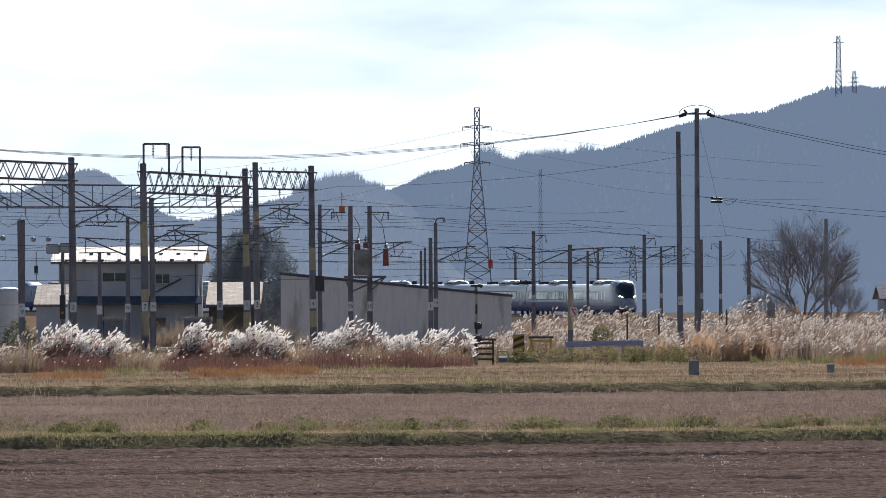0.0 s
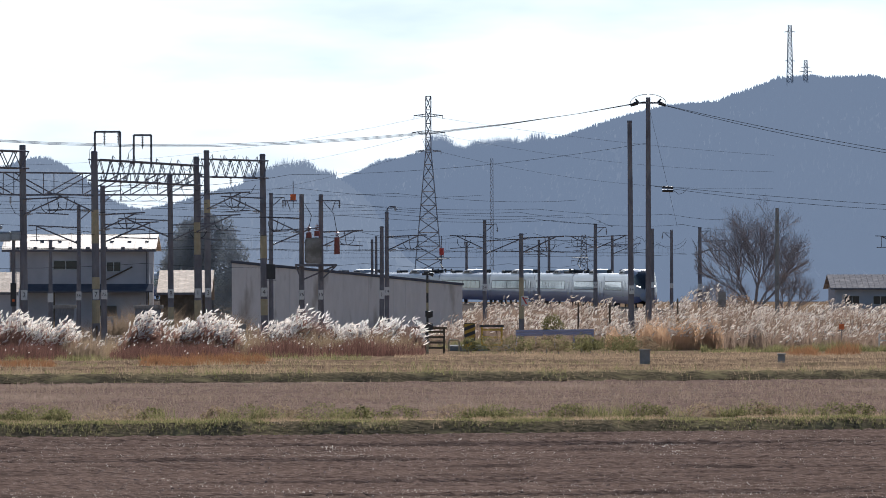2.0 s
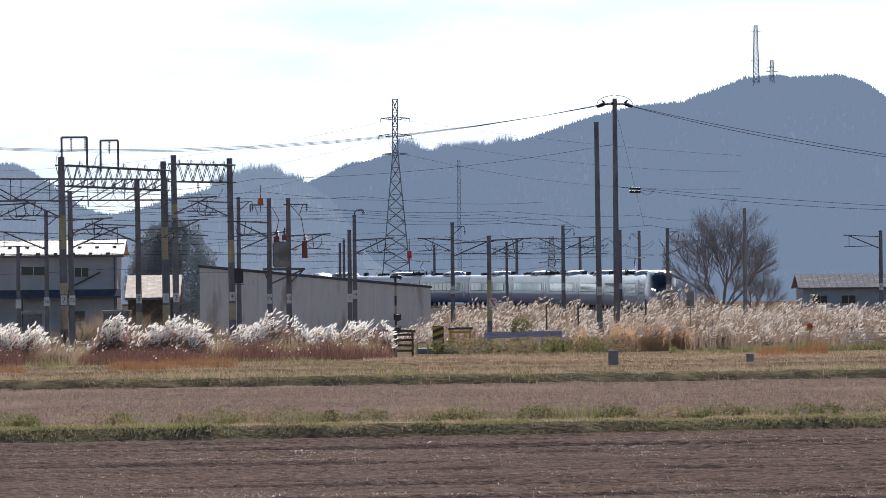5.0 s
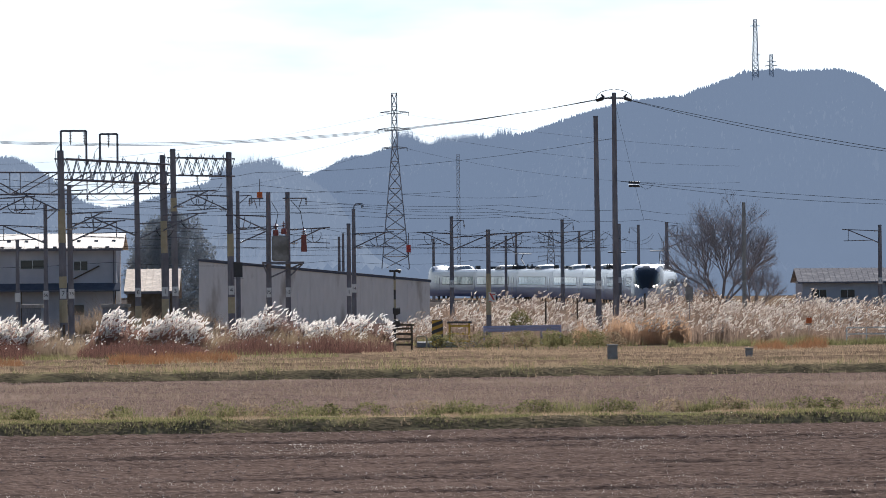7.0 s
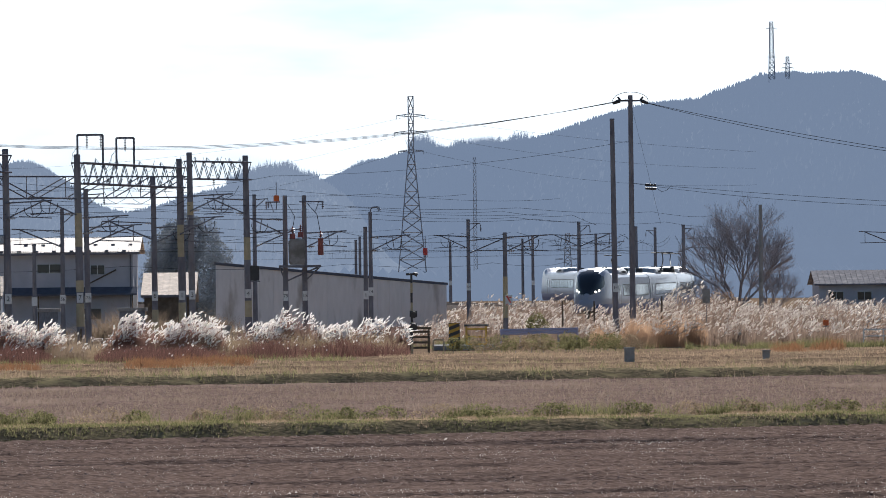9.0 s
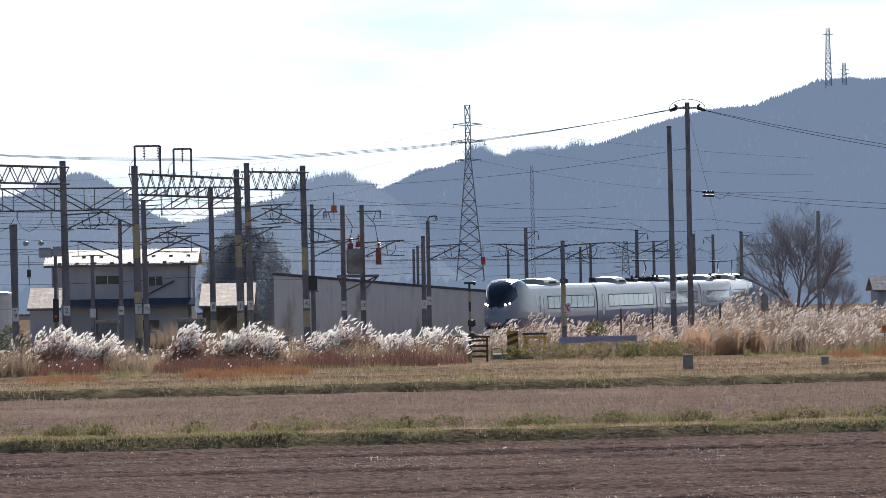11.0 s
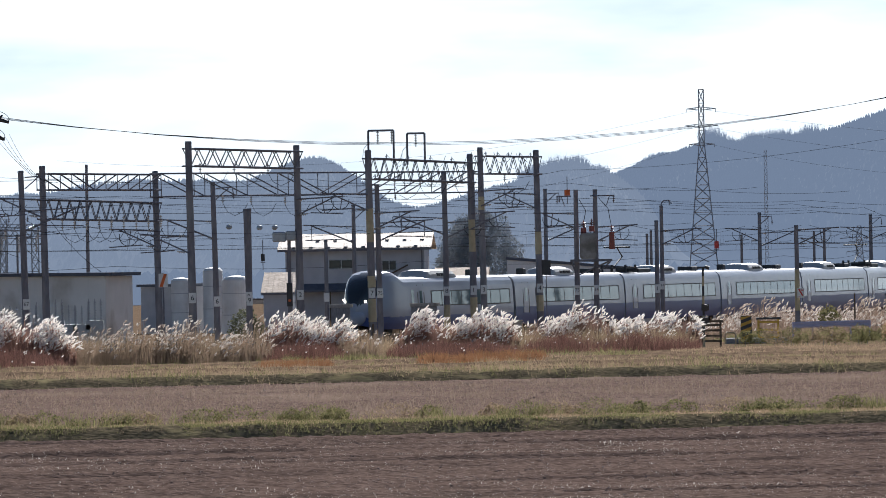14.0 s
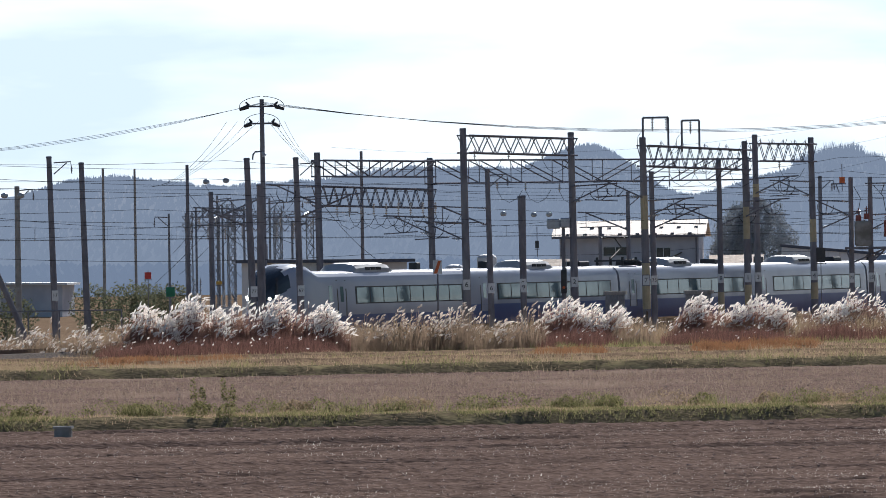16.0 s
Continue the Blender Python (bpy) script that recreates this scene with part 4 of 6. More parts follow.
def beam_fitting(x, y, z, h, swing):
    """A post insulator on the beam with a drooping jumper."""
    root = empty("beam_insulator", x, y, z)
    tagged(root, "small porcelain post insulator on the gantry beam", "insulator", "insulators on the gantry beam")
    bm = bmesh.new()
    insulator(bm, (0, 0, -0.05), (0, 0, 1), 3, 0.09, h / 4)
    part("discs", bm, "porcelain", root)
    part("jumper_wire", path_bar(bmesh.new(), [(swing * 0.9 * u, 0.1, h - 0.7 * math.sin(u * math.pi) * (0.4 + u)) for u in (0, 0.2, 0.4, 0.6, 0.8, 1.0)], 0.014, 4), "wire", root)


for k in range(9):
    u = (k + 0.6) / 9.4
    beam_fitting(-16.87 + 5.21 * u, 356.67 + 16.98 * u, 10.2 - 0.09 * u + (0.0 if k % 2 else -1.16), 0.34, 1 if k % 3 else -1)
for k in range(5):
    u = (k + 0.5) / 5
    beam_fitting(-11.22 + 3.17 * u, 379.27 + 8.9 * u, 10.63, 0.3, 1 if k % 2 else -1)
insulator_frame(-17.58, -16.09, 372, 10.56, 12.12)
insulator_frame(-15.46, -14.42, 376, 10.49, 12.00)


# brackets on the gantry posts and strings under the beams
def registration_arm(x, y, z, side, long=2.6):
    root = empty("registration_arm", x, y, z)
    tagged(root, "steel bracket with insulators holding the contact wire", "bracket", "brackets on the gantries")
    bm = bmesh.new()
    bar(bm, (0, 0, 0), (side * long, 0, 0.12), 0.04)
    bar(bm, (0, 0, -0.9), (side * long * 0.8, 0, 0.08), 0.04)
    bar(bm, (side * long * 0.55, 0, 0.05), (side * long * 0.6, 0, -0.8), 0.025)
    bar(bm, (side * long * 0.3, 0, -0.75), (side * long, 0, -0.85), 0.03)
    part("arm", bm, "steel_dark", root)
    for z0 in (0.0, -0.85):
        bm = bmesh.new()
        insulator(bm, (side * 0.2, 0, z0), (side, 0, 0.1), 3, 0.1)
        part("insulator", bm, "porcelain", root, "porcelain insulator")
    bm = bmesh.new()
    pts = [(side * (long * 0.6 + 0.5 * math.cos(t)), 0, -0.3 + 0.5 * math.sin(t)) for t in np.linspace(3.0, 6.6, 8)]
    path_bar(bm, pts, 0.02)
    part("jumper_wire", bm, "wire", root)


for x, y, z, side in ((-8.03, 387.99, 8.38, -1), (-11.23, 379.01, 8.53, 1), (-16.92, 356.29, 8.19, -1), (-16.64, 357.04, 7.12, 1), (-11.66, 373.40, 7.13, 1), (-13.14, 373.72, 6.64, 1), (-20.62, 350.54, 7.93, 1), (-25.55, 336.44, 5.92, -1), (-32.03, 322.71, 7.85, -1), (-27.11, 335.19, 6.24, -1), (-5.71, 390.07, 7.14, -1), (-4.53, 393.45, 6.32, 1), (-0.51, 405.20, 6.08, 1), (7.71, 384.00, 5.88, 1), (6.80, 476.31, 6.39, -1), (17.15, 539.40, 6.65, -1)):
    registration_arm(x, y, z, side)


def hanging_string(x, y, z, n=5):
    root = empty("insulator_string", x, y, z)
    tagged(root, "porcelain insulator string hanging from the gantry beam", "insulator", "hanging insulator strings")
    bm = bmesh.new()
    insulator(bm, (0, 0, 0.1), (0, 0, -1), n, 0.1, 0.13)
    part("discs", bm, "porcelain", root)
    bm = bmesh.new()
    path_bar(bm, [(0, 0, -0.13 * n), (0.25, 0, -0.13 * n - 0.5), (0.7, 0, -0.13 * n - 0.75), (1.2, 0, -0.13 * n - 0.5), (1.5, 0, -0.13 * n)], 0.016, 4)
    part("jumper_wire", bm, "wire", root)


for k in range(9):
    hanging_string(-34.36 + k * 0.7, 357.83, 7.17)
for x, y, z in ((-26.34, 373.80, 8.42), (-24.92, 377.68, 8.40), (-23.18, 382.49, 8.36), (-14.34, 366.08, 9.11), (-15.66, 362.52, 9.10), (-9.87, 382.80, 9.52), (-12.45, 371.22, 9.11), (-24.99, 337.74, 9.75), (-21.94, 347.02, 9.78), (-23.44, 341.72, 9.76)):
    hanging_string(x, y, z, 3)


# pole-mounted transformer
def transformer_mast(xa, ya, za, xb, yb, zb):
    root = empty("transformer_mast", xa, ya, GZ)
    tagged(root, "twin dark masts carrying a pole transformer and red-brown bushings", "transformer")
    ha, dx = za - GZ, xb - xa
    for k, x, num in ((0, 0, "75"), (1, dx, "15")):
        bm = bmesh.new()
        bar(bm, (x, 0.3 * k, -0.3), (x, 0.3 * k, ha), 0.19, 0.14, 12)
        p = part("pole", bm, "concrete_dark", root)
        bm = bmesh.new()
        box(bm, x - 0.15, x + 0.15, 0.3 * k - 0.24, 0.3 * k - 0.2, 2.75, 3.35)
        q = part("number_plate", bm, "white", p, "white number plate")
        digits(num, 0.3, pose(x, 0.3 * k - 0.244, 3.05, 90, 0, 0), q)
        bm = bmesh.new()
        s = -1 if k == 0 else 1
        bar(bm, (x - 0.3, 0, ha - 0.4), (x + s * 1.2, 0, ha - 0.4), 0.04)
        bar(bm, (x + s * 0.9, 0, ha - 0.4), (x + s * 0.7, 0, ha - 1.0), 0.025)
        insulator(bm, (x + s * 1.15, 0, ha - 0.4), (0, 0, -1), 3)
        part("crossarm", bm, "steel_dark", root, "steel crossarm with insulators")
    bm = bmesh.new()
    box(bm, 0.2, dx + 0.05, -0.6, -0.15, ha - 4.28, ha - 2.7)
    bmesh.ops.bevel(bm, geom=bm.edges[:], offset=0.08, segments=2, affect="EDGES")
    part("transformer_tank", bm, "concrete", root, "grey transformer tank")
    bm = bmesh.new()
    box(bm, -0.4, dx + 1.0, -0.5, 0.5, ha - 4.45, ha - 4.3)
    bar(bm, (0, 0, ha - 5.3), (dx + 0.8, 0, ha - 4.45), 0.05)
    bar(bm, (dx, 0, ha - 5.3), (dx + 0.9, 0, ha - 4.45), 0.05)
    bar(bm, (0, 0, ha - 5.3), (-0.35, 0, ha - 4.45), 0.05)
    part("platform", bm, "steel_dark", root, "steel platform")
    for x, z in ((0.45, ha - 2.7), (0.95, ha - 2.6), (dx + 1.0, ha - 3.0)):
        bm = bmesh.new()
        bar(bm, (x, -0.3, z - (0.7 if x > dx else 0)), (x, -0.3, z + 0.35), 0.19, 0.16, 10)
        insulator(bm, (x, -0.3, z + 0.35), (0, 0, 1), 3, 0.17)
        part("bushing", bm, "porcelain_red", root, "red-brown bushing")
    bm = bmesh.new()
    path_bar(bm, [(0.45, -0.1, ha - 2.1), (0.6, -0.1, ha - 1.3), (0.2, -0.1, ha - 0.6)], 0.02)
    path_bar(bm, [(dx + 1.0, -0.1, ha - 2.4), (dx + 0.8, -0.1, ha - 1.2), (dx + 0.2, -0.1, ha - 0.5)], 0.02)
    part("jumper_wire", bm, "wire", root)


transformer_mast(-5.70, 390.07, 8.64, -4.52, 393.45, 8.63)


def small_board(x, y, z, w, h, mat, label, name="marker_plate"):
    root = empty(name, x, y, z)
    tagged(root, label, "plate")
    bm = bmesh.new()
    box(bm, -w / 2, w / 2, -0.03, 0.03, -h / 2, h / 2)
    part("plate", bm, mat, root)
    bm = bmesh.new()
    bar(bm, (0, 0.05, (GZ - z - 0.1) if z < 4.3 else (-h / 2 - 0.5)), (0, 0.05, h / 2 + (0.1 if z < 4.3 else 0.8)), 0.025)
    bar(bm, (-w * 0.6, 0.05, -h / 2 - 0.06), (w * 0.6, 0.05, -h / 2 - 0.06), 0.025)
    part("bracket", bm, "steel_dark", root)


small_board(-6.20, 388.65, 8.45, 0.34, 0.36, "orange", "orange marker plate on the mast bracket")
small_board(3.19, 426.16, 5.17, 0.3, 0.48, "red", "red marker plate hung from the wires")
small_board(-23.44, 364.57, 4.76, 0.22, 0.42, "black", "dark signal plate hung from the wires")
small_board(-44.46, 362.00, 2.35, 0.5, 0.55, "green_net", "green sheet on a frame by the substation")
small_board(-48.03, 380.00, 3.27, 0.4, 0.4, "red", "small red sign by the substation")
small_board(-43.70, 380.00, 2.76, 0.35, 0.2, "yellow", "small yellow plate in the substation")
small_board(-7.53, 386.44, 3.87, 0.55, 0.9, "black", "dark relay box on the gantry post", "relay_box")


# ---- overhead wires ----
def wire(name, pts, r, mat="wire", label="thin overhead wire", sag=0.0, parent=None):
    bm = bmesh.new()
    out = []
    for a, b in zip(pts, pts[1:]):
        n = 12 if sag else 1
        for i in range(n):
            u = i / n
            p = Vector(a).lerp(Vector(b), u)
            p.z -= sag * 4 * u * (1 - u)
            out.append(p)
    out.append(Vector(pts[-1]))
    path_bar(bm, out, r, 4)
    return part(name, bm, mat, parent, label)


def contact_line(off, s0, s1, label):
    root = empty("contact_line", 0, 0, 0)
    tagged(root, label, "overhead line", "contact lines over the tracks")
    span = 42.0
    n = int((s1 - s0) / span)
    for i in range(n):
        a, b = s0 + i * span, s0 + (i + 1) * span
        m, c, d = [], [], bmesh.new()
        for k in range(13):
            u = k / 12
            x, y, _ = on_line(a + (b - a) * u, off + (0.25 if i % 2 else -0.25))
            zm = 6.55 - 0.75 * 4 * u * (1 - u)
            m.append((x, y, zm))
            c.append((x, y, 5.25))
            if 0 < k < 12 and k % 2 == 0:
                bar(d, (x, y, zm), (x, y, 5.25), 0.006, n=3)
        bm = bmesh.new()
        path_bar(bm, m, 0.013, 4)
        part("messenger_wire", bm, "wire", root)
        bm = bmesh.new()
        path_bar(bm, c, 0.012, 4)
        part("contact_wire", bm, "wire_metal", root)
        tagged(part("droppers", d, "wire_metal", root), kind="stuff")


contact_line(0.0, -60, 530, "contact and messenger wires over the near track")
contact_line(-4.2, -60, 530, "contact and messenger wires over the second track")


def line_wire(off, z, s0, s1, sag, name, label, r=0.014):
    root = empty(name, 0, 0, 0)
    tagged(root, label, "wire", "feeder wires along the line")
    for a in np.arange(s0, s1, 46.0):
        pts = []
        for k in range(9):
            x, y, _ = on_line(a + 46 * k / 8, off)
            pts.append((x, y, z - sag * 4 * (k / 8) * (1 - k / 8)))
        bm = bmesh.new()
        path_bar(bm, pts, r, 4)
        part("span", bm, "wire", root)


line_wire(3.5, 8.2, 150, 540, 0.23, "feeder_wire", "dark feeder wire on the masts")
line_wire(4.6, 7.4, 150, 540, 0.27, "feeder_wire", "dark feeder wire on the masts")
line_wire(-7.2, 7.9, 150, 540, 0.23, "feeder_wire", "dark feeder wire on the far masts")
line_wire(-8.3, 8.4, 150, 540, 0.27, "feeder_wire", "dark feeder wire on the far masts")
line_wire(-9.0, 4.4, 150, 540, 0.3, "signal_cable", "dark signal cable along the far masts")


# ---- pole line across the fields ----
def crossarm_pole(name, label, x, y, top, r=0.17, arms=(), low_arm=None):
    root = empty(name, x, y, GZ)
    tagged(root, label, "utility pole")
    h = top - GZ
    pole_mesh(root, h, r)
    for dz, half in arms:
        bm = bmesh.new()
        box(bm, -half, half, -0.06, 0.06, h - dz - 0.05, h - dz + 0.05)
        part("crossarm", bm, "steel_dark", root, "steel crossarm")
        for sx in (-1, 1):
            bm = bmesh.new()
            bar(bm, (sx * half * 0.75, 0, h - dz), (sx * half * 1.25, 0, h - dz - 0.16), 0.13, 0.09, 8)
            bar(bm, (sx * half * 0.7, 0, h - dz + 0.05), (sx * half * 0.9, 0, h - dz + 0.25), 0.07, 0.05, 8)
            part("insulator", bm, "black", root, "dark line insulator")
        bm = bmesh.new()
        for sx in (-1, 1):
            pts = [(sx * half * 1.25 * math.cos(t), 0, h - dz + 0.55 * math.sin(t)) for t in np.linspace(-0.2, 1.5, 9)]
            path_bar(bm, pts, 0.022, 4)
        part("jumper_loop", bm, "wire", root, "looped jumper wires")
    return root


crossarm_pole("utility_pole", "tall dark utility pole with looped insulators at the crossing", 16.07, 400.00, 14.85, 0.2, [(0.35, 0.9)])
crossarm_pole("utility_pole", "tall dark utility pole with two crossarms and jumper loops", -37.72, 350.00, 13.05, 0.17, [(0.4, 1.0), (1.35, 0.8)])
for k in (-1, 0, 1):
    wire("power_line", [(-37.73, 350.00 + 0.5 * k, 12.83 + 0.06 * k), (16.07, 400.00 + 0.6 * k, 14.60 + 0.05 * k)], 0.016, sag=2.35 + 0.12 * k, label="sagging high power line across the tracks")
    tagged(wire("power_line", [(-37.73, 350.00 + 0.5 * k, 12.83 + 0.06 * k), (-55.46, 345.00, 10.13)], 0.013, sag=0.4 + 0.1 * k, label="sagging high power line across the tracks"), category="wire")
for k in (0, 1):
    wire("power_line", [(16.67, 400.00, 14.46), (32.90, 330.00, 9.08)], 0.017, sag=0.25 + 0.18 * k, label="dark power line running off over the field")
    wire("telephone_line", [(16.16, 400.00, 9.28), (32.89, 330.00, 6.90)], 0.014, sag=0.1 + 0.3 * k, label="dark telephone cable from the tall pole")
wire("telephone_line", [(16.17, 400.00, 11.99), (-6.89, 420.00, 10.29), (-19.80, 380.00, 9.21)], 0.012, sag=0.5, label="dark telephone cable over the tracks")
wire("guy_wire", [(16.17, 400.00, 14.03), (17.90, 400.00, 6.70)], 0.01, label="thin guy wire of the tall pole")
for off, z, sag in ((2.0, 9.0, 0.7), (6.0, 6.2, 0.5), (-5.0, 9.4, 0.8), (-10.0, 6.9, 0.6), (-11.0, 5.6, 0.6), (1.0, 7.9, 0.5)):
    line_wire(off, z, 270, 545, sag * 0.45, "feeder_wire", "dark feeder wire along the line", 0.013)
for k in range(4):
    wire("service_wire", [(-37.90, 350.00, 11.82), (-52.77, 430.00, 9.24)], 0.01, sag=0.3 + 0.25 * k, label="thin service wire to the substation").location.x = -0.6 * k
    wire("service_wire", [(-37.36, 350.00, 11.81), (-34.23, 345.00, 9.03)], 0.01, sag=0.2 + 0.2 * k, label="thin service wire to the masts").location.x = 0.3 * k


def cable_joint(x, y, z):
    root = empty("cable_joint", x, y, z)
    tagged(root, "black cable joint box hung on the telephone line", "cable box")
    for k in (0, 1):
        bm = bmesh.new()
        bar(bm, (-0.35, 0, -0.22 * k), (0.35, 0, -0.22 * k - 0.03), 0.08, 0.08, 10)
        part("sleeve", bm, "black", root)
    bm = bmesh.new()
    path_bar(bm, [(0.35, 0, -0.2), (0.7, 0, -0.45), (1.0, 0, -0.35), (1.3, 0, -0.05)], 0.012)
    part("cable_loop", bm, "wire", root)


cable_joint(17.30, 400.00, 9.17)


# float balls on the wires
def marker_ball(x, y, z, r=0.19):
    bm = bmesh.new()
    bmesh.ops.create_icosphere(bm, subdivisions=2, radius=r)
    bmesh.ops.scale(bm, vec=(1.0, 0.7, 0.8), verts=bm.verts[:])
    ob = part("marker_ball", bm, "galv", None, "grey marker ball on an overhead wire", True)
    tagged(ob, category="marker", group="marker balls on the wires")
    ob.location = (x, y, z)


for p in ((-25.90, 372.34, 6.61), (-24.37, 376.51, 6.56), (-23.60, 378.64, 6.57), (-39.35, 336.78, 8.35), (-38.52, 338.88, 8.42), (-46.68, 318.50, 7.57), (-47.30, 316.99, 7.57)):
    marker_ball(*p)


# ---- lattice pylons and towers ----
def lattice_tower(name, label, x, y, z0, z1, w0, w1, panels, r, mat="galv", arms=(), waist=None):
    """Four legs narrowing upwards with crossed braces; arms are (height, half width)."""
    root = empty(name, x, y, z0)
    tagged(root, label, "tower")
    h = z1 - z0
    ws = lambda u: w0 + (w1 - w0) * (min(1, u / waist) if waist else u)
    q = [(-1, -1), (1, -1), (1, 1), (-1, 1)]
    for sx, sy in q:
        part("leg", path_bar(bmesh.new(), [(sx * ws(i / panels), sy * ws(i / panels), h * i / panels) for i in range(panels + 1)], r * 1.4, 4), mat, root)
    bm = bmesh.new()
    for i in range(panels):
        a, b = i / panels, (i + 1) / panels
        for k in range(4):
            p, s = q[k], q[(k + 1) % 4]
            bar(bm, (p[0] * ws(a), p[1] * ws(a), h * a), (s[0] * ws(b), s[1] * ws(b), h * b), r, n=3)
            bar(bm, (s[0] * ws(a), s[1] * ws(a), h * a), (p[0] * ws(b), p[1] * ws(b), h * b), r, n=3)
            bar(bm, (p[0] * ws(b), p[1] * ws(b), h * b), (s[0] * ws(b), s[1] * ws(b), h * b), r, n=3)
    part("bracing", bm, mat, root)
    for ah, hw in arms:
        bm = bmesh.new()
        for sx in (-1, 1):
            bar(bm, (0, 0, ah + hw * 0.12), (sx * hw, 0, ah), r, n=4)
            bar(bm, (0, 0, ah - hw * 0.1), (sx * hw, 0, ah), r, n=4)
            bar(bm, (sx * hw * 0.35, 0, ah + hw * 0.078), (sx * hw * 0.5, 0, ah - hw * 0.05), r * 0.7, n=4)
            bar(bm, (sx * hw * 0.65, 0, ah + hw * 0.04), (sx * hw * 0.5, 0, ah - hw * 0.05), r * 0.7, n=4)
            bar(bm, (sx * hw, 0, ah), (sx * hw, 0, ah - hw * 0.25), r * 0.8, n=4)
        part("arm", bm, mat, root)
    return root


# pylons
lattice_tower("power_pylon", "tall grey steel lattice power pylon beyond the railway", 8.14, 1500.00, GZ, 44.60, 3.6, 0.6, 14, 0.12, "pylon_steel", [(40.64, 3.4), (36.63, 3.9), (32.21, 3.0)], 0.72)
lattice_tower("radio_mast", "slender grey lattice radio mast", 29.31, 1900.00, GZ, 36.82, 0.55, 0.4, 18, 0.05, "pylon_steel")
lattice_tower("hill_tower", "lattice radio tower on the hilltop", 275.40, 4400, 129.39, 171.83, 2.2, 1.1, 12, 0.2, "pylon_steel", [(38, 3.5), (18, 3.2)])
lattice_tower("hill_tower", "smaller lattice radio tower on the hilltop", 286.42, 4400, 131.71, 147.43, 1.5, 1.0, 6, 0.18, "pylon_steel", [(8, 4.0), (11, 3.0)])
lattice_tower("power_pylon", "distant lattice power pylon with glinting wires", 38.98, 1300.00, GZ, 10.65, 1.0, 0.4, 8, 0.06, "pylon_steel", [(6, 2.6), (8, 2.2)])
for k in range(3):
    wire("pylon_wire", [(8.27, 1500.00, 39.91), (-145.12, 1500.00, 30.53)], 0.03, "wire", sag=6.0 + 2 * k, label="thin high-tension wire from the pylon").location.z = -3.9 * k
    wire("pylon_wire", [(8.27, 1500.00, 39.91), (90.0, 1500.00, 30.5)], 0.03, "wire", sag=1.0 + k, label="thin high-tension wire from the pylon").location.z = -3.9 * k


# ---- buildings ----
def gable_house(name, label, x0, x1, y0, y1, z_eave, z_ridge, wall, roof, over=0.5, ridge_at=0.5, windows=(), seams=14):
    """Ridge along x. windows: (x, z, width, height) on the front."""
    root = empty(name, (x0 + x1) / 2, y0, GZ)
    tagged(root, label, "house")
    bx, by = (x0 + x1) / 2, y0
    yr = y0 + (y1 - y0) * ridge_at
    bm = bmesh.new()
    pr = [(y0, GZ - 0.1), (y0, z_eave), (yr, z_ridge - 0.15), (y1, z_eave), (y1, GZ - 0.1)]
    L = [bm.verts.new((x0 - bx, y - by, z - GZ)) for y, z in pr]
    R = [bm.verts.new((x1 - bx, y - by, z - GZ)) for y, z in pr]
    bm.faces.new(L)
    bm.faces.new(R[::-1])
    for i in range(4):
        bm.faces.new((L[i + 1], L[i], R[i], R[i + 1]))
    part("wall", bm, wall, root)
    rf = bmesh.new()
    sl = (z_ridge - z_eave) / (yr - y0)
    e0 = (y0 - over, z_eave - over * sl)
    e1 = (y1 + over, z_eave - over * (z_ridge - z_eave) / (y1 - yr))
    for (ya, za), (yb, zb) in ((e0, (yr, z_ridge)), ((yr, z_ridge), e1)):
        q = [(x0 - over, ya, za), (x1 + over, ya, za), (x1 + over, yb, zb), (x0 - over, yb, zb)]
        lo = [rf.verts.new((x - bx, y - by, z - GZ)) for x, y, z in q]
        hi = [rf.verts.new((x - bx, y - by, z - GZ + 0.12)) for x, y, z in q]
        rf.faces.new(lo[::-1])
        rf.faces.new(hi)
        for i in range(4):
            rf.faces.new((lo[i], lo[(i + 1) % 4], hi[(i + 1) % 4], hi[i]))
    roof_ob = part("roof", rf, roof, root, "sheet metal roof")
    bm = bmesh.new()
    for k in range(seams + 1):
        x = x0 - over + (x1 - x0 + 2 * over) * k / seams - bx
        bar(bm, (x, e0[0] - by, e0[1] - GZ + 0.14), (x, yr - by, z_ridge - GZ + 0.14), 0.025, n=4)
    part("roof_seams", bm, roof, roof_ob)
    bm = bmesh.new()
    box(bm, x0 - over - bx, x1 + over - bx, e0[0] - by - 0.1, e0[0] - by, e0[1] - GZ - 0.05, e0[1] - GZ + 0.1)
    part("gutter", bm, "steel_dark", root)
    for wx, wz, ww, wh in windows:
        bm = bmesh.new()
        for a, b, c, d in ((-ww / 2 - 0.06, ww / 2 + 0.06, -wh / 2 - 0.06, -wh / 2), (-ww / 2 - 0.06, ww / 2 + 0.06, wh / 2, wh / 2 + 0.06), (-ww / 2 - 0.06, -ww / 2, -wh / 2, wh / 2), (ww / 2, ww / 2 + 0.06, -wh / 2, wh / 2), (-0.03, 0.03, -wh / 2, wh / 2)):
            box(bm, wx - bx + a, wx - bx + b, -0.09, -0.005, wz - GZ + c, wz - GZ + d)
        w = part("window", bm, "galv", root, "aluminium framed window")
        bm = bmesh.new()
        box(bm, wx - bx - ww / 2, wx - bx + ww / 2, -0.05, -0.02, wz - GZ - wh / 2, wz - GZ + wh / 2)
        part("pane", bm, "glass", w)
    return root


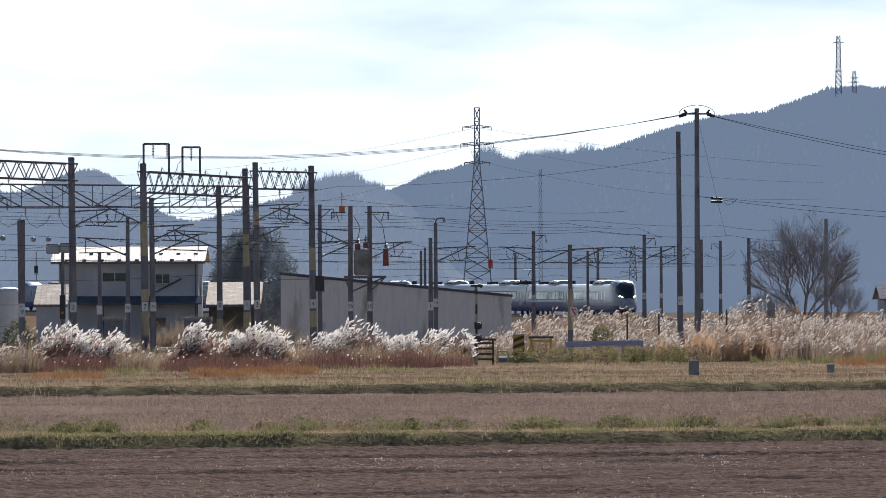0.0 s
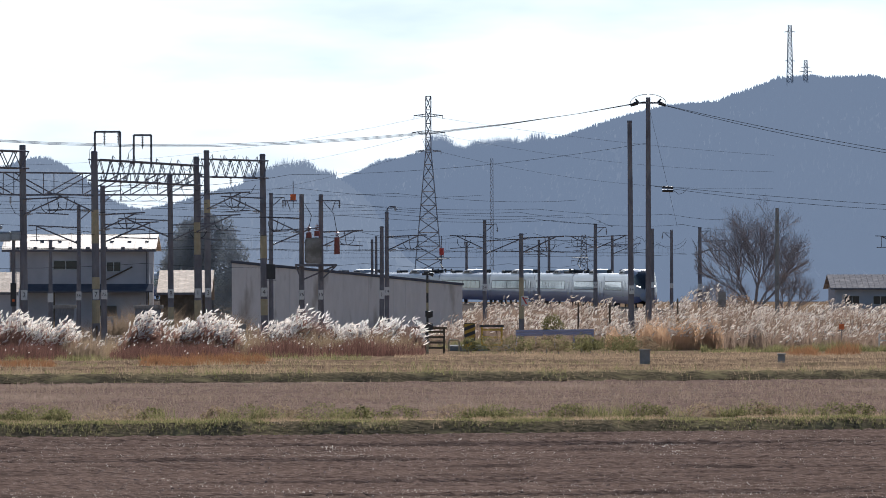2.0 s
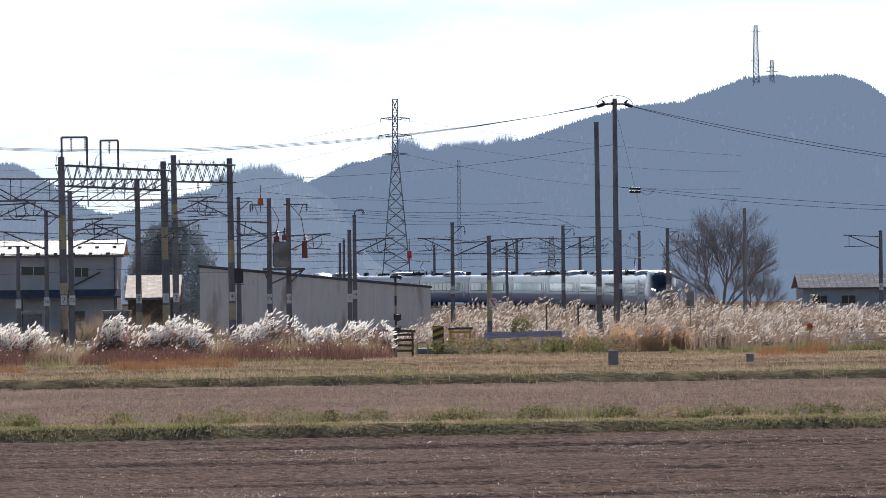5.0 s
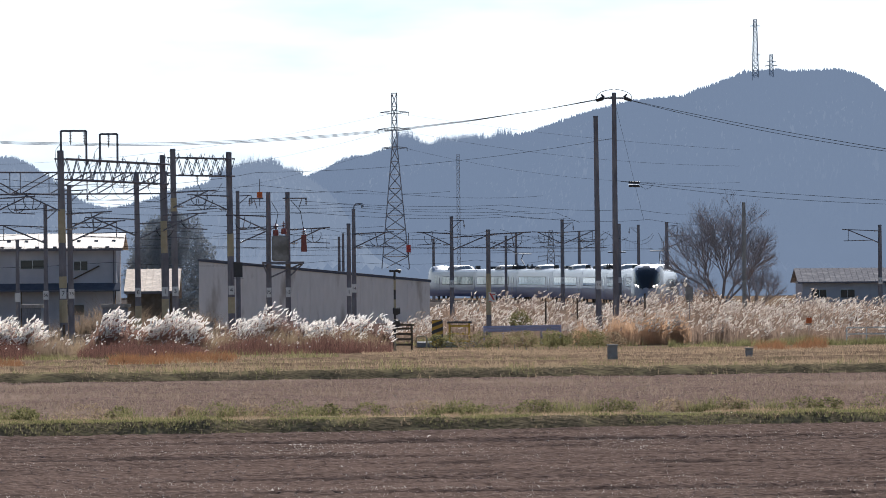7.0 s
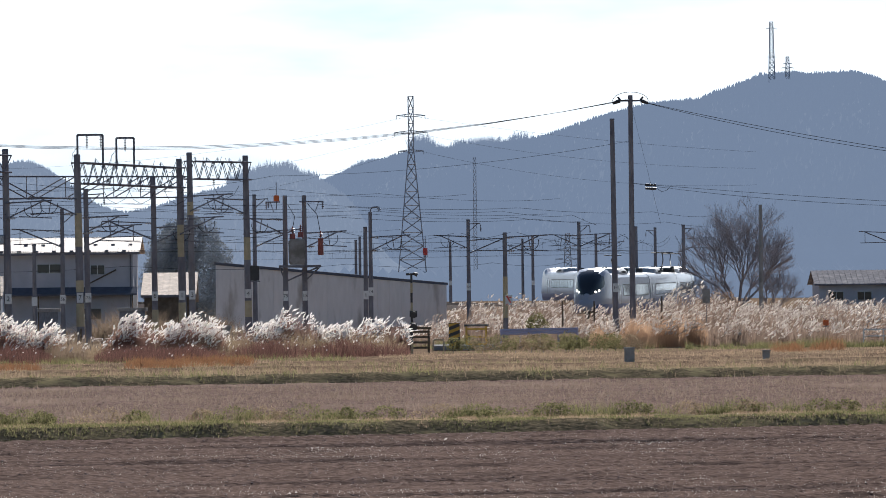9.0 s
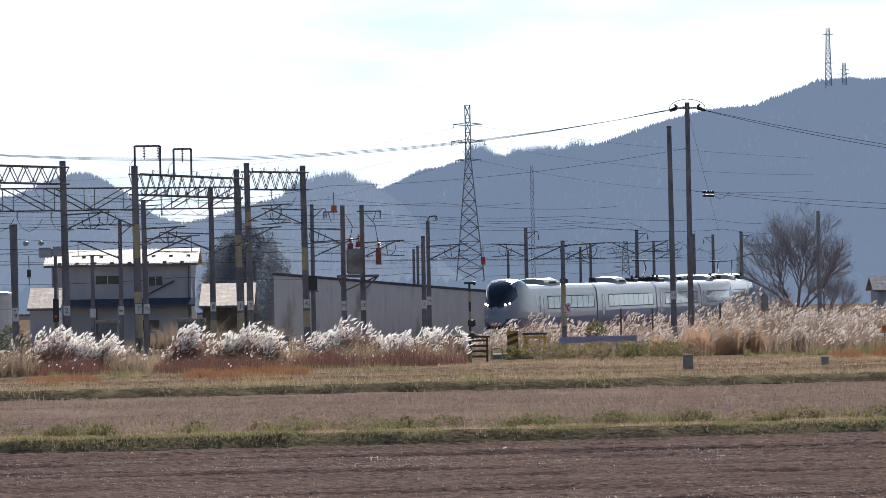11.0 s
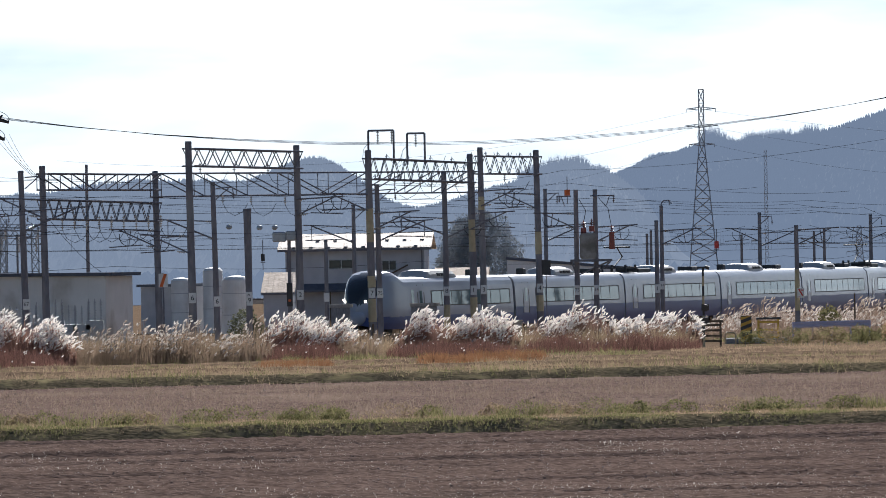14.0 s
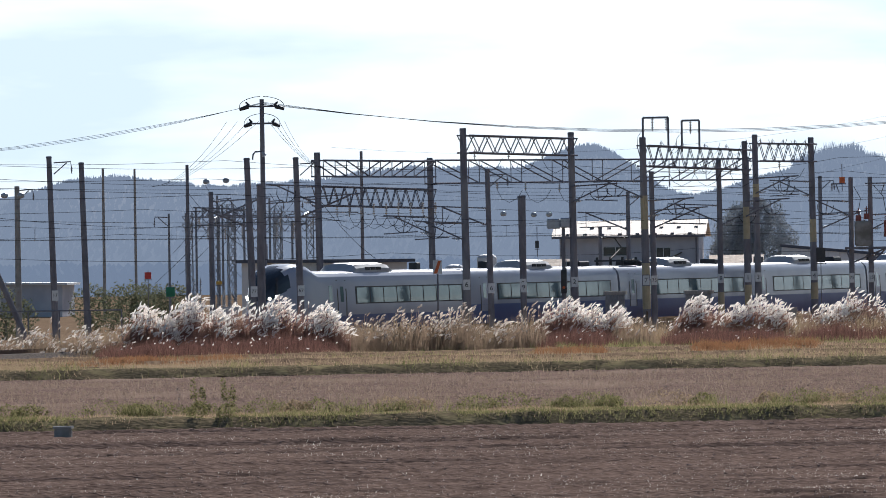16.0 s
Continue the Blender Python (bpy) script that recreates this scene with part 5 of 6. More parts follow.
gable_house("house", "two-storey blue-grey house with a bright metal roof", -25.81, -16.47, 425, 434, 5.35, 6.28, "wall_grey", "roof_metal", windows=[(-22.05, 4.31, 1.6, 0.55), (-18.83, 4.19, 0.9, 0.6), (-19.33, 1.23, 1.4, 0.7)])
def house_details(x0, x1, y, z_eave, z_low):
    """Lower eave, sill line, outside stair and downpipes of the house front."""
    root = empty("porch_roof", (x0 + x1) / 2, y, z_low)
    tagged(root, "narrow dark lean-to roof along the house front", "porch roof")
    w = (x1 - x0) / 2
    bm = bmesh.new()
    v = [bm.verts.new(p) for p in ((-w - 0.3, -1.1, -0.25), (w + 0.3, -1.1, -0.25), (w + 0.3, 0, 0.2), (-w - 0.3, 0, 0.2), (-w - 0.3, -1.1, -0.37), (w + 0.3, -1.1, -0.37), (w + 0.3, 0, 0.08), (-w - 0.3, 0, 0.08))]
    for f in ((0, 1, 2, 3), (7, 6, 5, 4), (4, 5, 1, 0), (5, 6, 2, 1), (6, 7, 3, 2), (7, 4, 0, 3)):
        bm.faces.new([v[i] for i in f])
    part("roof", bm, "roof_dark", root)
    for k in (-1, -0.35, 0.3, 1):
        bm = bmesh.new()
        box(bm, k * w - 0.05, k * w + 0.05, -1.05, -0.95, GZ - z_low - 0.1, -0.3)
        part("post", bm, "wood_old", root)
    stair = empty("outside_stair", x1 - 2.6, y - 0.15, z_low)
    tagged(stair, "dark diagonal handrail of an outside stair on the house wall", "stair rail")
    bm = bmesh.new()
    bar(bm, (-0.5, 0, 0.35), (1.5, 0, 1.35), 0.05)
    bar(bm, (-0.5, 0, 0.0), (-0.5, 0, 0.35), 0.04)
    part("rail", bm, "wood_old", stair)
    for k in (x0 + 0.15, x1 - 0.15):
        bm = bmesh.new()
        bar(bm, (0, 0, GZ - z_eave), (0, 0, 0), 0.045)
        pipe = empty("downpipe", k, y - 0.1, z_eave)
        tagged(pipe, "grey rain downpipe on the house corner", "pipe")
        part("pipe", bm, "steel_dark", pipe)


house_details(-25.81, -16.47, 425, 5.35, 2.84)


def snow_guard(x, y, z):
    bm = bmesh.new()
    box(bm, -0.13, 0.13, -0.02, 0.02, -0.05, 0.09)
    box(bm, -0.03, 0.03, 0.02, 0.16, -0.05, 0.04)
    ob = part("snow_guard", bm, "steel_dark", None, "small dark snow guard on the metal roof")
    tagged(ob, category="snow guard", group="snow guards on the roof")
    ob.location = (x, y, z)


for row, (dy, n) in enumerate(((0.25, 8), (2.3, 8))):
    for k in range(n):
        snow_guard(-25.6 + (k + 0.3 * row + 0.3) * 9.4 / n, 424.5 + dy, 5.35 + (dy - 0.5) * 0.2067 + 0.13)
gable_house("house_annex", "single-storey grey annex with a tan metal roof", -26.62, -24.72, 414.0, 418.3, 2.47, 3.73, "wall_grey", "roof_tan", over=0.15, ridge_at=0.95, seams=6)
gable_house("house_annex", "single-storey brown annex with a pale metal roof", -15.76, -12.47, 426, 432, 2.39, 3.83, "wood_old", "roof_tan", over=0.2, ridge_at=0.9, seams=8)
gable_house("house", "low grey house with a grey-brown tiled roof among trees", 44.61, 57.21, 640, 650, 1.96, 3.20, "wall_grey", "roof_tile", windows=[(46.32, 0.74, 1.4, 0.8), (49.19, 0.72, 1.4, 0.8)], seams=24)


def lean_shed(name, label, a, b, za, zb, depth, wall, roof, panels=18, back=(0.0, 1.0)):
    """A long shed from plan point a to b; the eave falls from za to zb."""
    root = empty(name, a[0], a[1], GZ)
    tagged(root, label, "shed")
    d = Vector((b[0] - a[0], b[1] - a[1], 0))
    n = Vector((back[0], back[1], 0)).normalized() * depth
    bm = bmesh.new()
    base = [Vector((0, 0, -0.1)), d + Vector((0, 0, -0.1)), d + n + Vector((0, 0, -0.1)), n + Vector((0, 0, -0.1))]
    tops = [Vector((0, 0, za - GZ)), d + Vector((0, 0, zb - GZ)), d + n + Vector((0, 0, zb - GZ)), n + Vector((0, 0, za - GZ))]
    lo, hi = [bm.verts.new(p) for p in base], [bm.verts.new(p) for p in tops]
    for i in range(4):
        bm.faces.new((lo[i], lo[(i + 1) % 4], hi[(i + 1) % 4], hi[i]))
    bm.faces.new(hi)
    part("wall", bm, wall, root)
    u = d.normalized()
    bm = bmesh.new()
    o = -n.normalized() * 0.35
    q = [tops[0] + o - u * 0.3, tops[1] + o + u * 0.5, tops[2] - o + u * 0.5, tops[3] - o - u * 0.3]
    l2, h2 = [bm.verts.new(p + Vector((0, 0, 0.01))) for p in q], [bm.verts.new(p + Vector((0, 0, 0.2))) for p in q]
    bm.faces.new(l2[::-1])
    bm.faces.new(h2)
    for i in range(4):
        bm.faces.new((l2[i], l2[(i + 1) % 4], h2[(i + 1) % 4], h2[i]))
    part("roof", bm, roof, root, "dark sheet roof edge")
    for i in range(1, panels):
        bm = bmesh.new()
        p = d * (i / panels) - n.normalized() * 0.012
        z = za + (zb - za) * i / panels - GZ
        bar(bm, p + Vector((0, 0, 0)), p + Vector((0, 0, z)), 0.02, n=4)
        part("wall_seam", bm, wall, root)
    return root


shed = lean_shed("long_shed", "long beige corrugated shed with a sloping dark roof edge", (-11.13, 433.97), (5.44, 505.00), 4.43, 2.65, 8, "wall_beige", "roof_dark")
sub_house = lean_shed("relay_house", "flat-roofed beige relay building beside the substation", (-41.44, 372.00), (-32.86, 368.00), 3.92, 3.85, 7, "wall_beige", "roof_dark", 8, (0.14, 1.0))
lean_shed("grey_depot", "low blue-grey depot building with a pale roof", (-84.10, 560.00), (-78.51, 560.00), 2.20, 2.12, 8, "wall_grey", "tank", 6)
lean_shed("grey_depot", "low grey depot building behind the tanks", (-40.20, 480.00), (-35.37, 480.00), 2.86, 2.87, 8, "wall_grey", "roof_dark", 6)
lean_shed("trackside_hut", "small grey metal trackside hut", (-14.87, 363.27), (-13.62, 368.09), 1.78, 1.74, 1.6, "steel_grey", "concrete", 3)
lean_shed("trackside_hut", "small grey metal trackside hut", (-18.90, 352.51), (-18.08, 356.11), 1.86, 1.83, 1.4, "steel_grey", "concrete", 3)


def tank(x, y, z1, r, label):
    root = empty("storage_tank", x, y, GZ)
    tagged(root, label, "tank", "white storage tanks")
    h = z1 - GZ
    bm = bmesh.new()
    bar(bm, (0, 0, -0.1), (0, 0, h - r * 0.35), r, r, 28)
    part("shell", bm, "tank", root, smooth=False)
    bm = bmesh.new()
    bar(bm, (0, 0, h - r * 0.35), (0, 0, h - r * 0.12), r * 1.02, r * 0.8, 28)
    bar(bm, (0, 0, h - r * 0.12), (0, 0, h), r * 0.8, r * 0.25, 28)
    part("dome", bm, "tank", root)
    for k in (0.35, 0.7):
        bm = bmesh.new()
        bar(bm, (0, 0, h * k), (0, 0, h * k + 0.06), r * 1.015, r * 1.015, 28)
        part("hoop", bm, "galv", root)


tank(-32.39, 470.00, 3.58, 0.95, "white cylindrical storage tank with a domed top")
tank(-34.56, 478.00, 4.28, 0.75, "white cylindrical storage tank with a domed top")
tank(-37.02, 478.00, 3.55, 0.7, "white cylindrical storage tank with a domed top")
tank(-30.22, 440.00, 3.67, 0.9, "white cylindrical storage tank with a domed top")


# ---- substation ----
for xa, yb, ta in ((-47.89, 400.00, 7.14), (-45.36, 402.00, 7.18), (-42.25, 400.00, 7.05), (-40.16, 400.00, 6.94), (-44.77, 396.00, 7.64), (-45.70, 396.00, 7.58), (-41.95, 398.00, 7.50)):
    lattice_tower("substation_column", "grey steel lattice column of the substation", xa, yb, GZ, ta, 0.22, 0.22, 11, 0.014, "steel_grey")
for (xa, ya, za), (xb, yb, zb) in (((-48.32, 400.00, 6.93), (-39.55, 400.00, 6.79)), ((-47.27, 396.00, 7.25), (-39.08, 396.00, 7.12)), ((-48.69, 403.00, 6.44), (-39.85, 403.00, 6.30))):
    root = empty("substation_beam", xa, ya, za)
    tagged(root, "grey lattice beam with insulators over the substation", "beam", "substation beams")
    truss(root, (xa, ya), (xb, yb), za, zb, 0.4, 14, 0.017, 0.3)
    for i in range(8):
        bm = bmesh.new()
        u = (i + 0.5) / 8
        insulator(bm, ((xb - xa) * u, 0.1, -0.45), (0, 0, -1), 4, 0.09, 0.12)
        part("insulator", bm, "porcelain", root, "porcelain insulator string")
rng_sub = random.Random(5)
for k in range(9):
    mast(-49.78 + k * 1.05, 405 + (k % 3) * 6, rng_sub.uniform(5.0, 8.5), 0.09, cap=False, name="substation_pole", mat="steel_grey", label="slender grey pole in the substation", hook=(1 if k % 2 else -1))
for k in range(12):
    x0 = -48.81 + rng_sub.uniform(0, 9)
    za, dx, zb, sag = rng_sub.uniform(6.5, 9), rng_sub.uniform(-5, 6), rng_sub.uniform(2.5, 6), rng_sub.uniform(0.1, 0.7)
    if k != 6:
        wire("substation_wire", [(x0, 398 + k * 0.6, za), (x0 + dx, 402, zb)], 0.014, sag=sag, label="thin jumper wire over the substation")
for k in range(7):
    x0 = -46.60 + k * 1.3
    wire("substation_wire", [(x0, 388, 8.5 - 0.3 * (k % 3)), (x0 + rng_sub.uniform(1, 6), 372, rng_sub.uniform(4, 7))], 0.014, sag=0.4, label="thin jumper wire over the substation")


def switch_unit(x, y, h):
    root = empty("switchgear", x, y, GZ)
    tagged(root, "grey substation switchgear with ribbed bushings", "switchgear", "substation switchgear")
    bm = bmesh.new()
    for sx in (-0.35, 0.35):
        bar(bm, (sx, 0, -0.1), (sx, 0, h * 0.5), 0.05)
    box(bm, -0.5, 0.5, -0.3, 0.3, h * 0.45, h * 0.62)
    part("stand", bm, "galv", root)
    for sx in (-0.35, 0.0, 0.35):
        bm = bmesh.new()
        insulator(bm, (sx, 0, h * 0.62), (0, 0, 1), 7, 0.11, h * 0.05)
        part("bushing", bm, "porcelain", root, "ribbed grey bushing")


for i in range(9):
    switch_unit(-46.61 + i * 1.1, 392 + 3 * (i % 2), rng_sub.uniform(2.6, 3.6))
for i in range(9):
    switch_unit(-35.97 + i * 0.75 - 3.0, 362, rng_sub.uniform(2.7, 3.1))


# ---- level crossing ----
def crossing_signal(x, y, top):
    root = empty("crossing_signal", x, y, GZ)
    tagged(root, "level crossing signal mast with black lamp hoods", "signal")
    h = top - GZ
    for k in range(8):
        bm = bmesh.new()
        bar(bm, (0, 0, h * k / 8 - (0.2 if k == 0 else 0)), (0, 0, h * (k + 1) / 8), 0.065, 0.065, 10)
        part("mast_band", bm, "black" if k % 2 else "band", root)
    for z in (h * 0.48, h * 0.32):
        bm = bmesh.new()
        box(bm, -0.12, 0.3, -0.28, -0.1, z - 0.18, z + 0.18)
        bar(bm, (0.1, -0.28, z), (0.1, -0.5, z - 0.04), 0.17, 0.2, 12)
        part("lamp_hood", bm, "black", root, "black lamp hood")
        bm = bmesh.new()
        bar(bm, (0.1, -0.29, z), (0.1, -0.31, z), 0.12, 0.12, 12)
        part("lamp", bm, "red", root)
    bm = bmesh.new()
    box(bm, -0.3, 0.3, -0.05, 0.05, h - 0.12, h)
    bar(bm, (0.1, 0, h), (0.35, 0, h - 0.1), 0.08, 0.12, 8)
    part("bell", bm, "black", root)


crossing_signal(1.86, 355.00, 3.80)


def gate(name, label, x, y, w, h, frame_mat, top_mat, rails=3):
    root = empty(name, x, y, GZ)
    tagged(root, label, "barrier")
    for sx in (-w / 2, w / 2):
        bm = bmesh.new()
        box(bm, sx - 0.06, sx + 0.06, -0.06, 0.06, -0.2, h)
        part("post", bm, frame_mat, root)
    for k in range(rails):
        bm = bmesh.new()
        z = 0.2 + (h - 0.35) * k / max(1, rails - 1)
        box(bm, -w / 2 + 0.06, w / 2 - 0.06, -0.035, 0.035, z - 0.06, z + 0.06)
        part("rail", bm, frame_mat, root)
    bm = bmesh.new()
    box(bm, -w / 2 - 0.15, w / 2 + 0.15, -0.1, 0.1, h, h + 0.12)
    part("top_bar", bm, top_mat, root)
    return root


gate("crossing_gate", "yellow slatted crossing barrier with a dark top bar", 5.67, 368.00, 1.15, 1.25, "yellow", "black")
gate("crossing_gate", "dark weathered board barrier at the crossing", 2.30, 356.00, 1.0, 1.25, "wood_old", "wood_old", 4)


def striped_panel(x, y):
    root = empty("striped_panel", x, y, GZ)
    tagged(root, "black and yellow striped crossing panel", "panel")
    bm = bmesh.new()
    box(bm, -0.32, 0.32, -0.06, 0.06, 0.0, 1.5)
    part("board", bm, "black", root)
    for k in range(4):
        bm = bmesh.new()
        bm.faces.new([bm.verts.new(p) for p in ((-0.31, -0.065, 0.05 + 0.4 * k), (-0.31, -0.065, 0.24 + 0.4 * k), (0.31, -0.065, min(1.48, 0.48 + 0.4 * k)), (0.31, -0.065, min(1.47, 0.29 + 0.4 * k)))])
        part("stripe", bm, "yellow", root, "yellow stripe")


striped_panel(4.36, 366.00)


def hoop(x, y):
    root = empty("yellow_hoop", x, y, GZ)
    tagged(root, "low bent yellow tube guard", "guard")
    bm = bmesh.new()
    path_bar(bm, [(-0.3, 0, -0.1), (-0.3, 0, 0.45), (-0.2, 0, 0.55), (0.2, 0, 0.55), (0.3, 0, 0.45), (0.3, 0, -0.1)], 0.05, 8)
    part("tube", bm, "band", root)


hoop(3.43, 364.00)


def guard_rail(name, label, a, b, z, h, n, mat):
    root = empty(name, a[0], a[1], GZ)
    tagged(root, label, "guard rail")
    d = Vector((b[0] - a[0], b[1] - a[1], 0))
    for i in range(n + 1):
        bm = bmesh.new()
        p = d * (i / n)
        box(bm, p.x - 0.06, p.x + 0.06, p.y + 0.05, p.y + 0.15, -0.2, z + h - GZ)
        part("post", bm, mat, root)
    bm = bmesh.new()
    for k in range(5):
        zz = z - GZ + h * k / 4
        o = 0.04 if k % 2 else 0.0
        v = (bm.verts.new((0, -o, zz)), bm.verts.new((d.x, d.y - o, zz)))
        w = (bm.verts.new((0, -o + 0.03, zz)), bm.verts.new((d.x, d.y - o + 0.03, zz)))
        if k:
            bm.faces.new((pv[0], pv[1], v[1], v[0]))
            bm.faces.new((pw[1], pw[0], w[0], w[1]))
        pv, pw = v, w
    part("beam", bm, mat, root, "corrugated beam")


guard_rail("guard_rail", "pale blue-white corrugated guard rail by the crossing", (7.19, 372.00), (11.80, 376.00), 0.08, 0.36, 4, "guard")
low_fence((27.9, 364.0), (33.6, 364.0), 0.25, 5, "white", "white pipe guard fence along the road", True)


def road(x0, x1, y0, y1):
    bm = bmesh.new()
    box(bm, x0, x1, y0, y1, GZ - 0.1, GZ + 0.16)
    tagged(part("road", bm, "asphalt", None, "pale asphalt crossing road"), category="road", kind="structure")


road(3.16, 7.13, 366.5, 373)


def concrete_box(x, y, z0, w, d, h, label, name="concrete_box"):
    root = empty(name, x, y, GZ)
    tagged(root, label, "concrete box")
    bm = bmesh.new()
    box(bm, -w / 2, w / 2, -d / 2, d / 2, -0.15, h)
    bmesh.ops.bevel(bm, geom=bm.edges[:], offset=0.03, segments=2, affect="EDGES")
    part("body", bm, "concrete", root)
    bm = bmesh.new()
    box(bm, -w / 2 - 0.03, w / 2 + 0.03, -d / 2 - 0.03, d / 2 + 0.03, h, h + 0.07)
    part("lid", bm, "concrete", root)


concrete_box(11.87, 300.00, 0, 0.47, 0.5, 0.76, "grey concrete irrigation box in the dry grass")
concrete_box(18.58, 303.69, 0, 0.34, 0.4, 0.5, "grey concrete irrigation box in the dry grass")
concrete_box(-24.00, 171.00, 0, 0.45, 0.4, 0.22, "weathered dark concrete box on the field bank")
concrete_box(-8.33, 346.00, 0, 0.45, 0.4, 1.6, "pale grey electrical cabinet among the reeds", "electric_cabinet")
small_board(26.3, 372.00, 0.6, 0.32, 0.32, "orange", "orange marker board among the reeds")
small_board(21.76, 420.00, 1.99, 0.5, 0.9, "concrete", "grey board on a post among the reeds")
for x, y, t in ((11.63, 400.00, 1.90), (13.46, 395.00, 1.89), (-16.08, 342.00, 1.01), (-0.11, 350.00, 1.13), (17.91, 400.00, 2.13)):
    bm = bmesh.new()
    bar(bm, (0, 0, -0.2), (0, 0, t - GZ), 0.06, 0.05, 8)
    root = empty("stake", x, y, GZ)
    tagged(root, "dark wooden stake among the reeds", "stake", "stakes among the reeds")
    part("shaft", bm, "wood_old", root)


# speakers and lamps on the siding mast by the house
def horn_mast(x, y, top):
    root = empty("horn_mast", x, y, GZ)
    tagged(root, "dark signal mast with grey horn boxes and red lamp", "signal mast")
    h = top - GZ
    pole_mesh(root, h, 0.13)
    for x0, x1, z in ((-0.9, -0.15, -0.05), (-0.15, 0.4, 0.0)):
        bm = bmesh.new()
        box(bm, x0, x1, -0.35, 0.1, h + z - 0.25, h + z + 0.3)
        bmesh.ops.bevel(bm, geom=bm.edges[:], offset=0.06, segments=1, affect="EDGES")
        part("horn_box", bm, "galv", root)
    bm = bmesh.new()
    box(bm, -0.16, 0.16, -0.3, -0.14, h * 0.4, h * 0.6)
    p = part("signal_head", bm, "black", root)
    bm = bmesh.new()
    bar(bm, (0, -0.3, h * 0.45), (0, -0.33, h * 0.45), 0.08, 0.08, 10)
    part("lamp", bm, "orange", p)
    bm = bmesh.new()
    for k in range(12):
        bar(bm, (0.15, -0.15, 0.4 * k), (0.35, -0.15, 0.4 * k), 0.015, n=4)
    for sx in (0.15, 0.35):
        bar(bm, (sx, -0.15, 0), (sx, -0.15, 4.6), 0.02, n=4)
    part("ladder", bm, "galv", root)


horn_mast(-21.09, 350.93, 5.89)


# ---- trees ----
def bare_tree(name, label, x, y, height, spread, seed, levels=6, lean=0.0):
    rng = random.Random(seed)
    root = empty(name, x, y, GZ)
    tagged(root, label, "weed" if "weed" in name else "tree")
    trunk, twigs = bmesh.new(), bmesh.new()

    def grow(p, d, length, r, lv):
        q = p + d * length
        bar(trunk if lv < 3 else twigs, p, q, r, r * 0.68, 6 if lv < 2 else (4 if lv < 4 else 3))
        if lv >= levels:
            return
        for _ in range(rng.choice((2, 3, 3)) if lv < levels - 1 else 3):
            ax = Vector((rng.uniform(-1, 1), rng.uniform(-1, 1), rng.uniform(-0.2, 0.5))).normalized()
            nd = (d + ax * spread * rng.uniform(0.5, 1.15) + Vector((0, 0, 0.12))).normalized()
            grow(p + d * length * rng.uniform(0.6, 1.0), nd, length * rng.uniform(0.66, 0.86), r * 0.64, lv + 1)
    for k in range(3):
        a = k * 2.1 + rng.uniform(0, 1)
        d = Vector((0.34 * math.cos(a), 0.34 * math.sin(a), 1)).normalized()
        grow(Vector((0.15 * math.cos(a), 0.15 * math.sin(a), -0.1)), d, height * 0.2, height * 0.008, 0)
    part("trunk", trunk, "bark", root, "dark trunk and limbs")
    tagged(part("twigwork", twigs, "bark", root, "bare twigs"), kind="stuff")


def broad_tree(label, x, y, height, half, seed, limbs=6, levels=6, stem=0.1):
    """A leafless tree whose limbs fan out into a rounded crown of fine twigs."""
    rng = random.Random(seed)
    root = empty("bare_tree", x, y, GZ)
    tagged(root, label, "tree")
    trunk, fine = bmesh.new(), bmesh.new()
    base, rz = height * stem, height * 0.56
    zc = height - rz

    def inside(p):
        return (p.x / half) ** 2 + (p.y / half) ** 2 + ((p.z - zc) / (rz if p.z > zc else zc)) ** 2 < 1

    def grow(p, d, length, r, lv):
        q = p + d * length
        if lv > 1 and not inside(q):
            length *= 0.45
            q = p + d * length
            if not inside(q):
                return
        bar(trunk if lv < 2 else fine, p, q, r, r * 0.72, 8 if lv < 1 else (4 if lv < 3 else 3))
        if lv >= levels:
            return
        for k in range(3 if lv < levels - 1 else 4):
            ax = Vector((rng.uniform(-1, 1), rng.uniform(-1, 1), rng.uniform(-0.45, 0.5)))
            nd = (d + ax * 0.62 + Vector((0, 0, 0.06))).normalized()
            grow(p.lerp(q, 1.0 if k == 0 else rng.uniform(0.4, 0.98)), nd, length * rng.uniform(0.72, 0.9), r * 0.63, lv + 1)
    bar(trunk, (0, 0, -0.15), (0.05, 0, base * 1.15), height * 0.021, height * 0.015, 10)
    for k in range(limbs):
        a, out = k * 2.4 + rng.uniform(-0.3, 0.3), (0.12 if k == 0 else rng.uniform(0.45, 1.15))
        d = Vector((out * math.cos(a), out * math.sin(a) * 0.8, 1)).normalized()
        grow(Vector((0.04 * math.cos(a), 0.04 * math.sin(a), base * rng.uniform(0.75, 1.1))), d, height * 0.2, height * 0.009, 0)
    part("trunk", trunk, "bark", root, "grey trunk and limbs")
    tagged(part("twigwork", fine, "bark", root, "dense bare twigs"), kind="stuff")


broad_tree("wide rounded leafless tree with dense twigs behind the reeds", 29.6, 520.00, 11.9, 5.0, 11)
broad_tree("low bushy leafless tree beside the wide bare tree", 33.6, 540.00, 6.4, 2.9, 12, 6, 5, 0.05)
broad_tree("low bushy leafless tree beside the wide bare tree", 28.4, 550.00, 5.6, 2.9, 15, 6, 5, 0.05)
bare_tree("bare_shrub", "leafless shrub by the house", -17.40, 402.19, 2.6, 0.95, 13, 5)
bare_tree("bare_shrub", "leafless shrub by the shed", -11.34, 417.02, 3.0, 0.95, 14, 5)
bare_tree("bare_shrub", "leafless shrub by the shed", -15.68, 404.12, 2.4, 0.95, 17, 5)
bare_tree("bare_tree", "leafless tree under the pylon", 1.12, 800.00, 5.5, 0.75, 16, 5)


